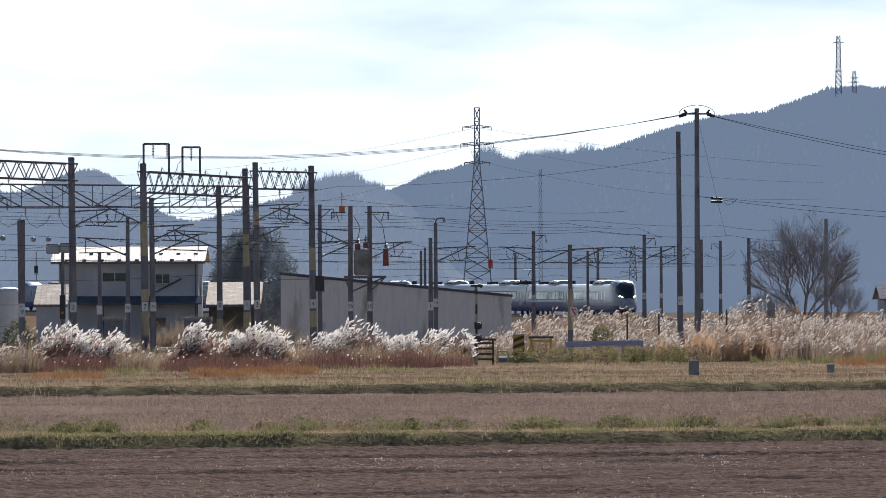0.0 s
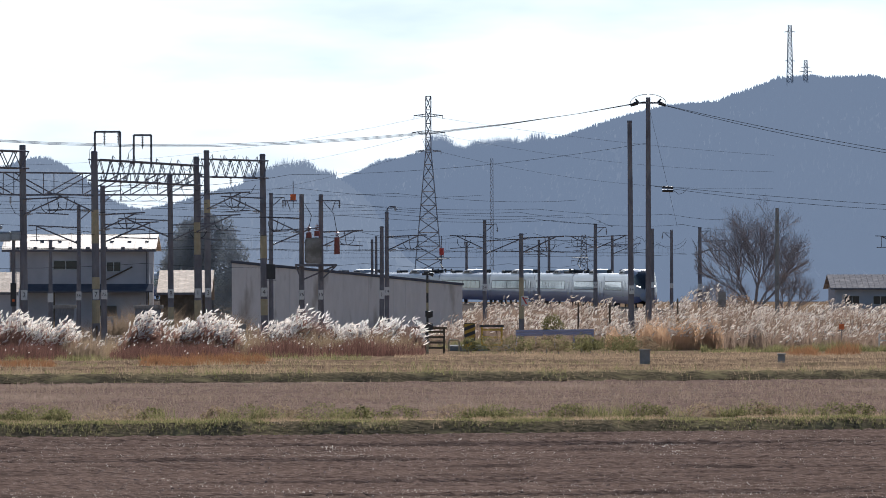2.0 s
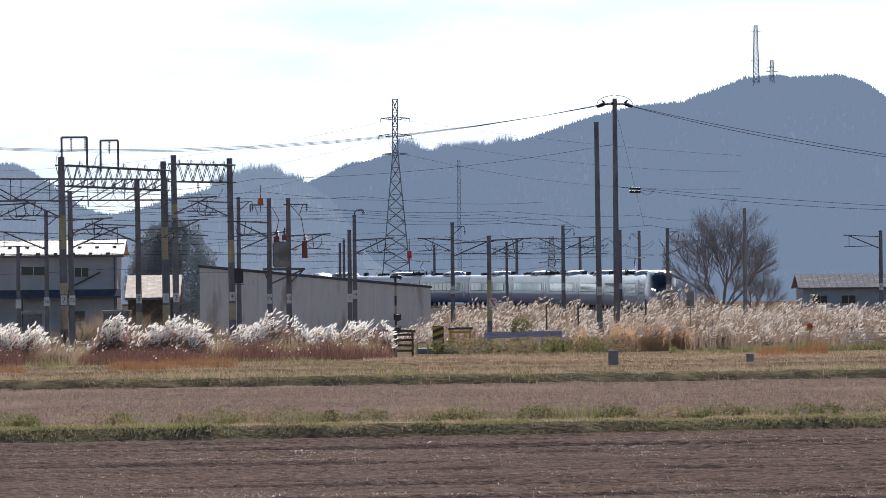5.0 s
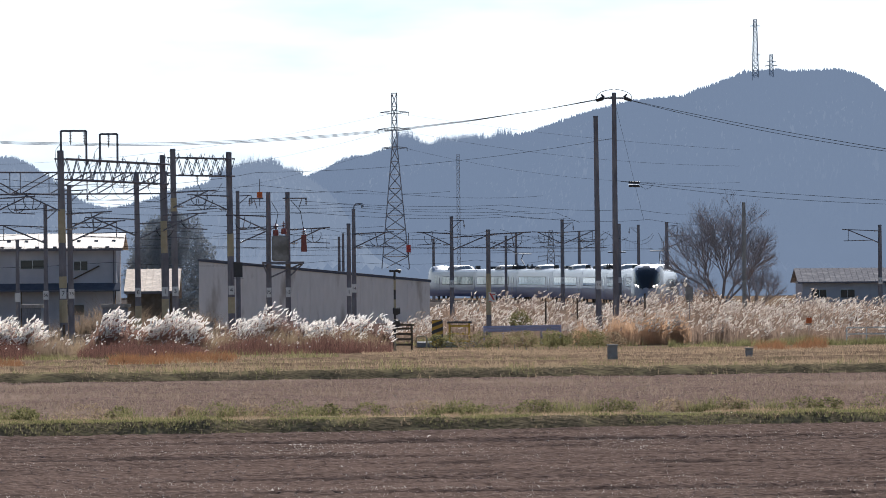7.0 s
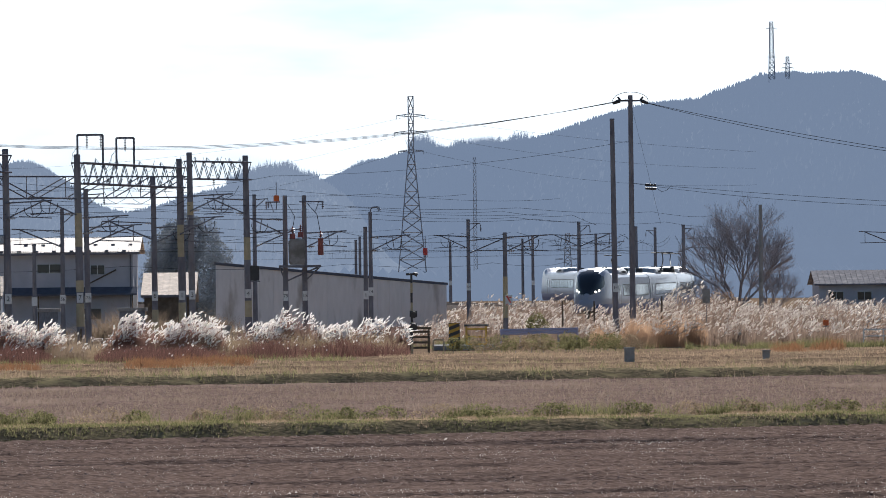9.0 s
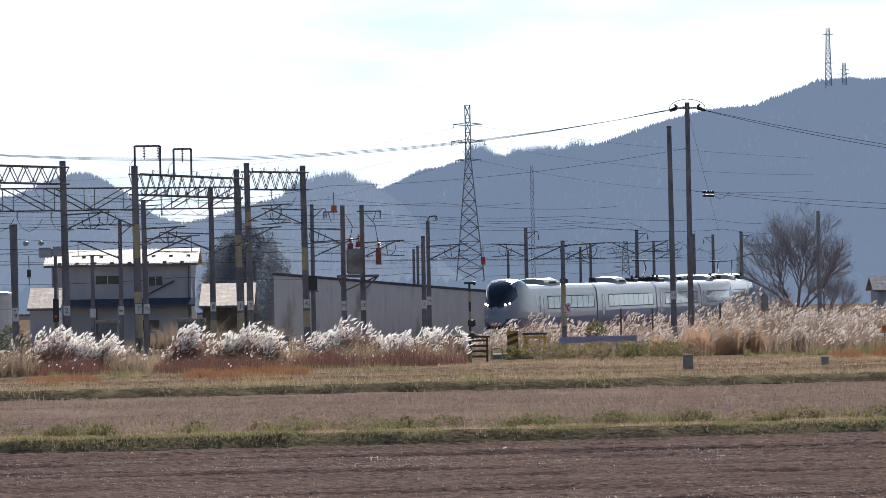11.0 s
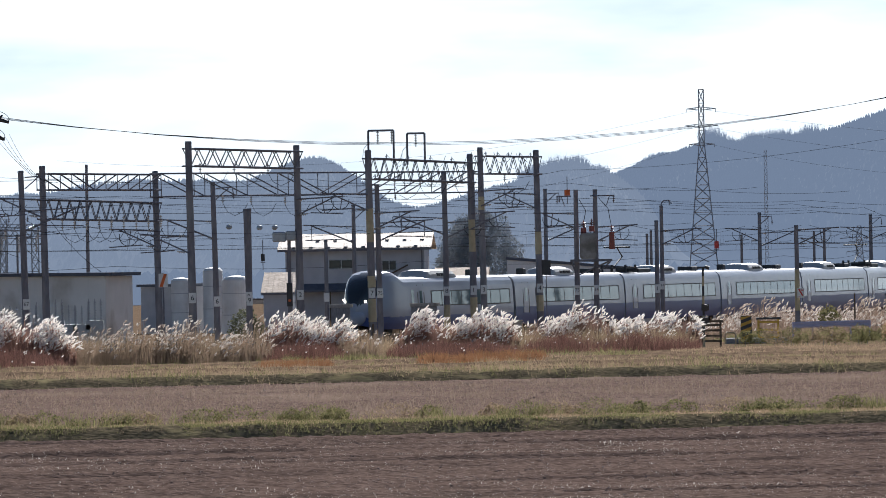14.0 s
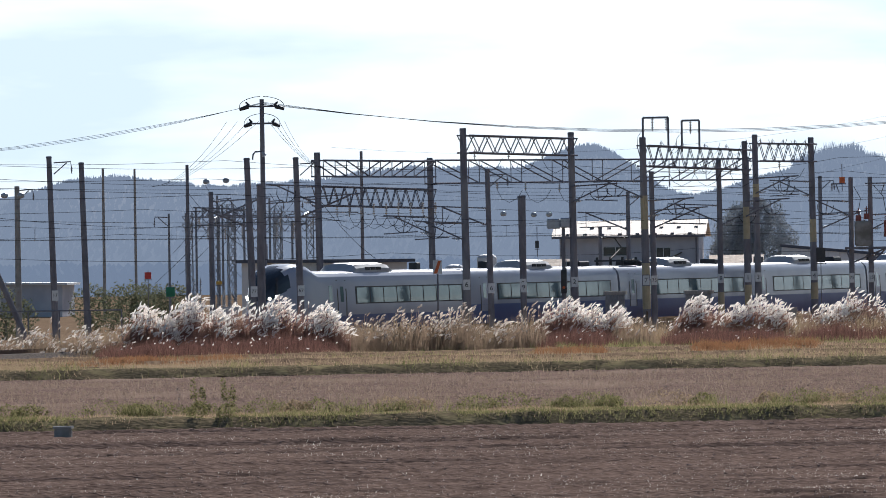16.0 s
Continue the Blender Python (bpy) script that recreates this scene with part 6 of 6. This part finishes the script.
def leafy(name, label, x, y, lobes, count, leaf, seed, mat="foliage", trunk_h=2.0):
    """A crown of many small leaves in uneven lobes (dx, dy, z, rx, rz)."""
    rng = np.random.RandomState(seed)
    root = empty(name, x, y, GZ)
    tagged(root, label, "weed" if "weed" in name else "tree")
    v, f = [], []
    area = np.array([l[3] * l[4] for l in lobes])
    for i, c in enumerate(rng.multinomial(count, area / area.sum())):
        dx, dy, z, rx, rz = lobes[i]
        for _ in range(c):
            n = rng.normal(size=3)
            n /= np.linalg.norm(n)
            rr = rng.uniform(0.45, 1.0) ** 0.5 * (1 + 0.25 * noise.noise(tuple(n * 2.2 + i)))
            p = np.array((dx + n[0] * rx * rr, dy + n[1] * rx * rr, z + n[2] * rz * rr))
            a, b2 = rng.normal(size=3), rng.normal(size=3)
            a *= leaf / np.linalg.norm(a)
            b2 *= leaf * 0.6 / np.linalg.norm(b2)
            k = len(v)
            v += [p - a, p + b2, p + a, p - b2]
            f.append((k, k + 1, k + 2, k + 3))
    from_arrays("crown", v, f, mat, root)
    bm = bmesh.new()
    bar(bm, (0, 0, -0.2), (0, 0, trunk_h), min(0.22, trunk_h * 0.11), min(0.12, trunk_h * 0.06), 8)
    part("trunk", bm, "bark", root)


leafy("evergreen_tree", "large rounded evergreen tree behind the house", -16.12, 560.00, [(0, 0, 4.9, 3.1, 4.4), (1.0, 0.4, 3.2, 2.6, 3.4), (-2.0, 0, 4.9, 2.3, 3.6), (-0.6, 0, 7.6, 1.7, 2.2)], 30000, 0.1, 21)
leafy("evergreen_tree", "greyish evergreen tree behind the house", -18.13, 565.00, [(-0.4, 0, 5.0, 2.2, 3.8), (-1.0, 0, 3.4, 2.2, 2.9), (0.1, 0, 7.4, 1.4, 1.9)], 14000, 0.1, 22)
leafy("shrub", "small dark evergreen shrub by the tracks", -25.21, 374.25, [(0, 0, 1.2, 1.0, 1.2), (0.5, 0, 0.8, 0.9, 0.9)], 1500, 0.1, 23, "olive", 0.8)
for i, (px, py, pz) in enumerate(((-57.50, 440.00, 1.90), (-55.51, 440.00, 1.87), (-60.37, 445.00, 1.90), (-53.96, 442.00, 1.83), (-59.72, 400.00, 1.85), (-57.79, 450.00, 1.83))):
    leafy("hedge_shrub", "olive-green shrub before the substation", px, py, [(0, 0, 1.6, 1.5, 1.7), (0.8, 0, 1.2, 1.3, 1.4)], 1600, 0.11, 30 + i, "olive", 1.0)
leafy("green_shrub", "bright green shrub among the reeds", 9.64, 385.00, [(0, 0, 1.0, 0.7, 0.9)], 700, 0.09, 40, "green_grass", 0.6)
leafy("green_shrub", "olive shrub among the reeds", 24.87, 460.00, [(0, 0, 1.4, 1.6, 1.4)], 1300, 0.1, 41, "stems_tan", 0.8)


# ---- grasses and reeds ----
def reeds(name, label, spots, stems, plumes, height, stem_mat, plume_mat, seed, stem_w=0.016, lean=0.25, plume_len=0.4, plume_w=0.052, low=0.84):
    """Stems and feathery plumes over round plots (x, y, rx, ry, height factor)."""
    rng = np.random.RandomState(seed)
    area = np.array([s[2] * s[3] for s in spots])
    sv, sf, pv, pf = [], [], [], []

    def place(n):
        for i, c in enumerate(rng.multinomial(n, area / area.sum())):
            x, y, rx, ry, k = spots[i]
            for _ in range(c):
                a, q = rng.uniform(0, 6.2832), math.sqrt(rng.uniform())
                px, py = x + rx * q * math.cos(a), y + ry * q * math.sin(a)
                yield px, py, k * height * (1 - 0.5 * q ** 4) * (0.86 + 0.42 * noise.noise((px * 0.42, py * 0.2, seed)) + 0.16 * noise.noise((px * 1.7, py * 0.7, seed + 5)))
    for x, y, h in place(stems):
        h *= rng.uniform(0.3, 0.95)
        if rng.uniform() < 0.3:
            y, h = y - rng.uniform(0, 1.6), h * rng.uniform(0.35, 0.8)
        a, l = rng.uniform(0, 6.28), rng.uniform(0.02, lean) * h
        dx, dy = l * math.cos(a) + 0.05 * h, l * math.sin(a)
        w = stem_w * rng.uniform(0.6, 1.4)
        b = len(sv)
        sv += [(x - w, y, GZ - 0.1), (x + w, y, GZ - 0.1), (x + dx * 0.4 + w * 0.8, y + dy * 0.4, GZ + h * 0.6), (x + dx * 0.4 - w * 0.8, y + dy * 0.4, GZ + h * 0.6), (x + dx, y + dy, GZ + h)]
        sf += [(b, b + 1, b + 2, b + 3), (b + 3, b + 2, b + 4)]
    for x, y, h in place(plumes):
        if noise.noise((x * 0.7, y * 0.25, seed + 9)) < 0.0 and rng.uniform() < 0.8:
            continue
        h *= rng.uniform(low, 1.1)
        l = rng.uniform(0.1, 0.5)
        ang = rng.normal(0.55, 0.4)
        ln, w = plume_len * rng.uniform(0.7, 1.3), plume_w * rng.uniform(0.7, 1.4)
        # thin stalk
        b = len(sv)
        tx, tz = x + 0.1 * h, GZ + h - ln * 0.6
        sv += [(x - 0.008, y, GZ), (x + 0.008, y, GZ), (tx + 0.006, y, tz), (tx - 0.006, y, tz)]
        sf.append((b, b + 1, b + 2, b + 3))
        ax, az = math.sin(ang), math.cos(ang)
        px, pz = az, -ax
        b = len(pv)
        cx, cz = tx, tz
        for u, ww, dr in ((0.0, 0.15, 0), (0.3, 1.0, 0.02), (0.65, 0.9, 0.07), (1.0, 0.1, 0.16)):
            mx, mz = cx + ax * ln * u + dr * ln, cz + az * ln * u - dr * ln * 0.8
            pv += [(mx - px * w * ww, y, mz - pz * w * ww), (mx, y - w * ww, mz), (mx + px * w * ww, y, mz + pz * w * ww), (mx, y + w * ww, mz)]
        for i in range(3):
            for k in range(4):
                pf.append((b + i * 4 + k, b + i * 4 + (k + 1) % 4, b + i * 4 + 4 + (k + 1) % 4, b + i * 4 + 4 + k))
    root = empty(name, 0, 0, 0)
    tagged(root, label, "tall grass", kind="stuff")
    tagged(from_arrays("stems", sv, sf, stem_mat, root), "", kind="stuff")
    if pf:
        tagged(from_arrays("plumes", pv, pf, plume_mat, root), "", kind="stuff")


def turf(name, label, plots, count, height, mat, seed, width=0.02, gate=-0.25, freq=0.35):
    """Short blades over plan boxes (x0, x1, y, dy): the y follows the field edge."""
    rng = np.random.RandomState(seed)
    area = np.array([(p[1] - p[0]) * p[3] for p in plots])
    v, f = [], []
    for i, c in enumerate(rng.multinomial(count, area / area.sum())):
        x0, x1, y0, dy = plots[i][:4]
        k = plots[i][4] if len(plots[i]) > 4 and plots[i][4] != "bank" else 1.0
        for _ in range(c):
            x = rng.uniform(x0, x1) if x1 - x0 > 14 else x0 + (x1 - x0) * rng.beta(1.5, 1.5)
            t = rng.normal(0, 0.32)
            if abs(t) > 0.9:
                continue
            y = y0 + 0.21 * x + dy * t
            patch = noise.noise((x * freq, y * freq, seed)) + 0.5 * noise.noise((x * freq * 3.1, y * freq, seed + 30))
            if patch < gate and rng.uniform() < 0.9:
                continue
            h = height * k * rng.uniform(0.3, 1.0) * max(0.25, 1 + 1.2 * patch)
            a = rng.uniform(0, 6.28)
            l = h * rng.uniform(0.1, 0.8)
            b = len(v)
            w = width * rng.uniform(0.6, 1.5)
            z = surface_z(x, y) - 0.02
            v += [(x - w, y, z), (x + w, y, z), (x + l * math.cos(a), y + l * math.sin(a), z + h)]
            f.append((b, b + 1, b + 2))
    tagged(from_arrays(name, v, f, mat), label, "grass", kind="stuff")


def clods(name, label, x0, x1, w0, w1, count, size, mat, seed):
    """Loose crumbs of earth lying on a field strip."""
    rng = np.random.RandomState(seed)
    v, f = [], []
    for _ in range(count):
        x, w = rng.uniform(x0, x1), rng.uniform(w0, w1)
        y = w + 0.21 * x
        z = surface_z(x, y) - 0.01
        r = size * rng.uniform(0.4, 1.0)
        a = rng.uniform(0, 6.28)
        b = len(v)
        v += [(x + r * math.cos(a + k * 1.5708), y + r * math.sin(a + k * 1.5708), z) for k in range(4)]
        v.append((x + rng.uniform(-0.4, 0.4) * r, y + rng.uniform(-0.4, 0.4) * r, z + r * rng.uniform(0.1, 0.6)))
        f += [(b + k, b + (k + 1) % 4, b + 4) for k in range(4)]
    tagged(from_arrays(name, v, f, mat), label, "soil", kind="stuff")


NEAR_CLUMPS = [(-19.97, 329.00, 1.5, 0.95, 0.95), (-18.11, 330.00, 1.6, 0.95, 1.05), (-13.15, 335.00, 1.6, 0.95, 0.92), (-10.94, 336.00, 2.0, 0.95, 1.02), (-9.17, 337.00, 1.3, 0.95, 0.88)]
MID_CLUMPS = [(-6.54, 341.00, 1.5, 0.95, 0.95), (-4.42, 342.00, 2.0, 0.95, 1.15), (-1.98, 343.00, 1.9, 0.95, 1.1), (0.16, 345.00, 1.5, 0.95, 0.95)]
LEFT_CLUMPS = [(-39.05, 308.00, 1.5, 0.95, 1.15), (-37.22, 309.00, 2.0, 0.95, 1.2), (-34.93, 311.00, 2.0, 0.95, 1.1), (-32.79, 312.00, 1.8, 0.95, 1.12), (-30.78, 313.00, 1.3, 0.95, 1.02)]
reeds("silver_grass", "dense silver grass with white plumes and reddish stems", NEAR_CLUMPS, 12000, 1900, 2.4, "stems_red", "plumes", 1, stem_w=0.007, plume_len=0.3, plume_w=0.039, low=0.66)
reeds("silver_grass", "dense silver grass with white plumes and reddish stems", MID_CLUMPS, 12000, 1600, 2.4, "stems_brown", "plumes", 2, stem_w=0.007, plume_len=0.3, plume_w=0.038, low=0.6)
reeds("silver_grass", "tall dense silver grass with white plumes and rusty stems", LEFT_CLUMPS, 14000, 2400, 2.5, "stems_red", "plumes", 3, stem_w=0.007, plume_len=0.3, plume_w=0.039, low=0.66)
SKIRT = [(x, y - 6.5, rx * 1.05, 4.5, k) for x, y, rx, ry, k in NEAR_CLUMPS + MID_CLUMPS + LEFT_CLUMPS]
reeds("red_grass", "reddish brown grass at the foot of the silver grass", SKIRT, 26000, 260, 1.35, "red_skirt", "plumes", 18, stem_w=0.007, lean=0.45, plume_len=0.12, plume_w=0.03, low=0.5)
BRUSH = [(-46 + 2.4 * i, 318 + 0.42 * (2.4 * i) + 4, 1.9, 4.0, 0.8 + 0.35 * ((i * 7) % 5) / 5) for i in range(20)]
reeds("tangled_brush", "tangled brown brush between the silver grass clumps", BRUSH, 26000, 1500, 1.8, "weed_brown", "plumes_tan", 19, stem_w=0.008, lean=0.8, plume_len=0.1, plume_w=0.028, low=0.4)
HOUSE_BRUSH = [(-17.2, 398, 2.0, 3, 0.9), (-15.2, 399, 2.0, 3, 1.05), (-13.3, 401, 1.6, 3, 0.8), (-10.4, 412, 1.8, 3, 0.7), (-20.5, 395, 1.6, 3, 0.65)]
reeds("bare_thicket", "leafless brown thicket at the foot of the house", HOUSE_BRUSH, 6500, 0, 3.2, "thin_stems", "plumes_tan", 20, stem_w=0.012, lean=0.9)
THIN = [(-29.22, 316.00, 1.6, 2.5, 0.95), (-27.03, 317.00, 2.2, 2.5, 1.0), (-24.55, 318.00, 2.2, 2.5, 1.0), (-22.12, 320.00, 2.0, 2.5, 1.0), (-16.11, 326.00, 1.2, 2.0, 0.8), (-42.40, 306.00, 2.6, 2.5, 0.75), (-44.88, 304.00, 2.2, 2.5, 0.75), (-40.46, 306.00, 1.0, 1.5, 0.9)]
reeds("common_reed", "thin brownish reeds with feathery plumes", THIN, 9000, 1700, 2.4, "thin_stems", "plumes_tan", 4, stem_w=0.008, plume_len=0.24, plume_w=0.038, low=0.45)
RIGHT = [(3.05, 400.00, 2.0, 6, 0.9), (5.26, 405.00, 2.4, 6, 1.0), (7.92, 412.00, 2.4, 7, 1.0), (10.65, 418.00, 2.4, 7, 1.0), (13.49, 425.00, 2.4, 8, 1.02), (15.76, 425.00, 2.2, 8, 1.0), (18.68, 440.00, 2.4, 9, 1.1), (21.27, 445.00, 2.4, 9, 1.1), (23.78, 440.00, 2.6, 10, 1.0), (25.93, 430.00, 2.6, 10, 0.95), (28.62, 430.00, 2.6, 10, 0.95), (31.31, 430.00, 2.6, 10, 0.95), (33.99, 430.00, 2.8, 10, 0.95), (36.68, 430.00, 2.8, 10, 0.95)]
RIGHT = [(x, y, rx, ry, k * (0.84 if x < 17 else 1.0) * (0.8 + 0.4 * ((i * 37) % 10) / 10)) for i, (x, y, rx, ry, k) in enumerate(RIGHT)]
reeds("reed_bed", "broad bed of pale dry reeds with silvery plumes beside the railway", RIGHT, 21000, 5600, 2.45, "stems_tan", "plumes_tan", 5, stem_w=0.011, plume_len=0.3, plume_w=0.04, low=0.5)
LOW_PLOTS = [(3.28, 385.00, 1.8, 3, 0.75), (9.54, 388.00, 2.2, 4, 0.7), (12.03, 390.00, 2.2, 4, 0.7), (14.12, 390.00, 1.8, 4, 0.75), (20.84, 392.00, 2.4, 5, 0.8), (23.29, 392.00, 2.4, 5, 0.75), (25.74, 392.00, 2.4, 5, 0.8), (28.19, 392.00, 2.4, 5, 0.75), (30.64, 392.00, 2.4, 5, 0.75), (33.09, 392.00, 2.4, 5, 0.75)]
LOWBED = [(x * 0.96, y - 17, rx, ry, k * 0.95) if x > 17 else (x, y, rx, ry, k) for x, y, rx, ry, k in LOW_PLOTS]
reeds("reed_bed", "lower front of pale reeds with reddish stems", LOWBED, 12000, 2200, 2.1, "stems_tan", "plumes_tan", 16, stem_w=0.01, plume_len=0.26, plume_w=0.038, low=0.55)
BEND = [(8.15, 520.00, 3.0, 10, 0.9), (12.09, 530.00, 3.0, 10, 0.9), (16.18, 540.00, 3.0, 10, 0.95), (28.12, 520.00, 3.0, 8, 0.9), (31.05, 500.00, 3.2, 8, 0.9), (34.62, 500.00, 3.2, 8, 0.9), (38.19, 500.00, 3.2, 8, 0.9)]
reeds("reed_bed", "broad bed of pale dry reeds inside the railway bend", BEND, 11000, 2200, 2.4, "stems_tan", "plumes_tan", 6, plume_len=0.33, plume_w=0.045, low=0.5)
FRONT = [(13.13, 372.00, 0.8, 1.5, 0.7), (14.96, 368.00, 1.2, 1.5, 1.0), (16.69, 370.00, 1.4, 1.5, 1.05), (18.11, 372.00, 1.2, 1.5, 0.95)]
reeds("silver_grass", "orange-brown clump of dry silver grass by the tall poles", FRONT, 4200, 620, 2.25, "rust_stems", "plumes_tan", 7, stem_w=0.008, plume_len=0.25, plume_w=0.038, low=0.65)
turf("bank_weeds", "short bright green grass on the field bank", [(-36, 22, 180.2, 1.8, "bank")], 30000, 0.1, "green_grass", 8, 0.01, -0.05, 0.25)
turf("bank_dry_grass", "dry yellow grass on the field bank", [(-36, 22, 181, 2.6, "bank"), (-36, 22, 184, 1.5, "bank")], 26000, 0.12, "dry_grass", 9, 0.008, -0.1, 0.4)
turf("step_grass", "tufts of dry grass along the field edge", [(-48, 34, 264, 4, "bank"), (-48, 34, 271, 5)], 22000, 0.2, "weed_brown", 10, 0.011, -0.1)
turf("step_weeds", "dark green tufts along the field edge", [(-48, 34, 262.6, 2.4, "bank"), (-48, 34, 267, 3, "bank")], 9000, 0.32, "green_grass", 11, 0.011, 0.18, 0.4)
turf("verge_grass", "dry straw coloured grass on the verge", [(-55, 40, 278, 7), (-55, 40, 292, 7), (-55, 40, 306, 7), (0, 50, 330, 18)], 34000, 0.18, "dry_grass", 12, 0.01, 0.0, 0.22)
turf("verge_scrub", "brown-green scrub on the verge", [(-55, 40, 280, 12), (-55, 40, 300, 12), (0, 50, 325, 18)], 16000, 0.2, "weed_brown", 17, 0.012, 0.05, 0.16)
turf("verge_weeds", "green weeds on the verge", [(-55, 10, 300, 14), (3, 45, 345, 14), (18, 42, 372, 10), (3, 17, 360, 4, 2.0), (3, 17, 366, 4, 2.0)], 12000, 0.22, "green_grass", 13, 0.012, 0.12, 0.3)
turf("rust_grass", "rust coloured low grass patches", [(-19.15, -15.66, 297, 7, 1.0), (-12.18, -6.02, 307, 9, 1.0), (21.0, 24.9, 334, 6, 1.6), (-39.75, -32.02, 294, 8, 0.7)], 24000, 0.36, "rust_grass", 14, 0.011, -0.05, 0.5)
turf("under_reed_grass", "tangled brown undergrowth below the reeds", [(-46, -1, 335, 8, 1.0)], 9000, 0.2, "weed_brown", 15, 0.012, 0.0)
for i, (px, py) in enumerate(((-20.95, 182.60), (-20.11, 182.80), (-16.29, 183.00), (10.70, 183.00), (2.69, 183.00), (3.51, 183.00), (-10.21, 183.00), (-1.72, 183.00))):
    leafy("weed_plant", "bushy green weed on the field bank", px, (180.6 if i < 2 else 182.6) + 0.21 * px, [(0, 0, 0.5, 0.32, 0.24), (0.1, 0, 0.85, 0.17, 0.3), (-0.1, 0, 1.15, 0.09, 0.34), (0.16, 0, 1.05, 0.08, 0.2)] if i < 2 else [(0, 0, 0.42, 0.8, 0.2), (0.6, 0.3, 0.4, 0.6, 0.25), (-0.7, 0, 0.38, 0.6, 0.18)], 700, 0.035, 60 + i, "green_grass", 0.3)
turf("straw_bits", "pale straw flecks put in for glints on the tilled soil", [(-34, 20, 128, 26), (-34, 20, 162, 26)], 110000, 0.036, "straw", 51, 0.0105, -2.0)
turf("stubble_stalks", "short brown stubble on the field", [(-46, 28, 196, 14), (-46, 28, 212, 18), (-46, 28, 230, 18), (-46, 28, 248, 16)], 70000, 0.16, "stubble_blades", 52, 0.014)
turf("bank_tall_weeds", "tall green weeds in clumps on the field bank", [(-36, 22, 183.2, 1.2, 1.3)], 13000, 0.3, "green_grass", 53, 0.009, 0.2, 0.55)
turf("dry_plants", "dead brown weeds among the grass", [(-50, 30, 268, 6, 2.0), (-36, 22, 184, 1.5, 1.2)], 7000, 0.3, "weed_brown", 54, 0.01, 0.0)
clods("soil_clods", "loose dark crumbs of tilled soil", -32, 20, 113, 179, 170000, 0.036, "clods", 61)
clods("dry_clods", "loose dry crumbs on the stubble field", -46, 28, 186, 261, 70000, 0.062, "clods_pale", 62)
rng_scrub = random.Random(91)
for i in range(16):
    px = 4.5 + i * 0.62 + rng_scrub.uniform(-0.4, 0.4)
    r = rng_scrub.uniform(0.35, 0.8)
    leafy("low_bush", "low dark green bush before the guard rail", px, 352 + rng_scrub.uniform(-5, 6), [(0, 0, 0.3 + 0.3 * r, r, 0.25 + 0.35 * r), (r * 0.8, 0.2, 0.3, r * 0.7, 0.3)], 700, 0.05, 400 + i, rng_scrub.choice(("green_grass", "green_grass", "weed_brown")), 0.25)
rng_weed = random.Random(88)
for i in range(44):
    px = -33 + i * 1.2 + rng_weed.uniform(-0.8, 0.8)
    r = rng_weed.uniform(0.25, 0.7)
    leafy("low_weed", "low leafy green weed on the field bank", px, 183.3 + 0.21 * px + rng_weed.uniform(-0.5, 0.6), [(0, 0, 0.5, r, 0.18 + 0.25 * r), (r * 0.9, 0.2, 0.48, r * 0.7, 0.2), (-r, 0.1, 0.44, r * 0.6, 0.14)], 800, 0.034, 200 + i, rng_weed.choice(("green_grass", "green_grass", "weed_brown")), 0.25)
turf("bed_edge_weeds", "row of green weeds along the edge of the reed bed", [(2, 14, 377, 3, 2.5), (17.5, 46, 357, 2.6, 1.9)], 18000, 0.24, "green_grass", 64, 0.014, -0.05, 0.3)
turf("reed_foot_weeds", "low green and brown weeds at the foot of the reeds", [(-50, -1, 323, 5, 1.2)], 9000, 0.26, "green_grass", 65, 0.012, 0.1, 0.35)


# ---- motion ----
def motions():
    times = [0.5 * i for i in range(33)]
    for k, car in enumerate(TRAIN):
        walk(car, [(t, car_pose(k, t)) for t in times])


motions()
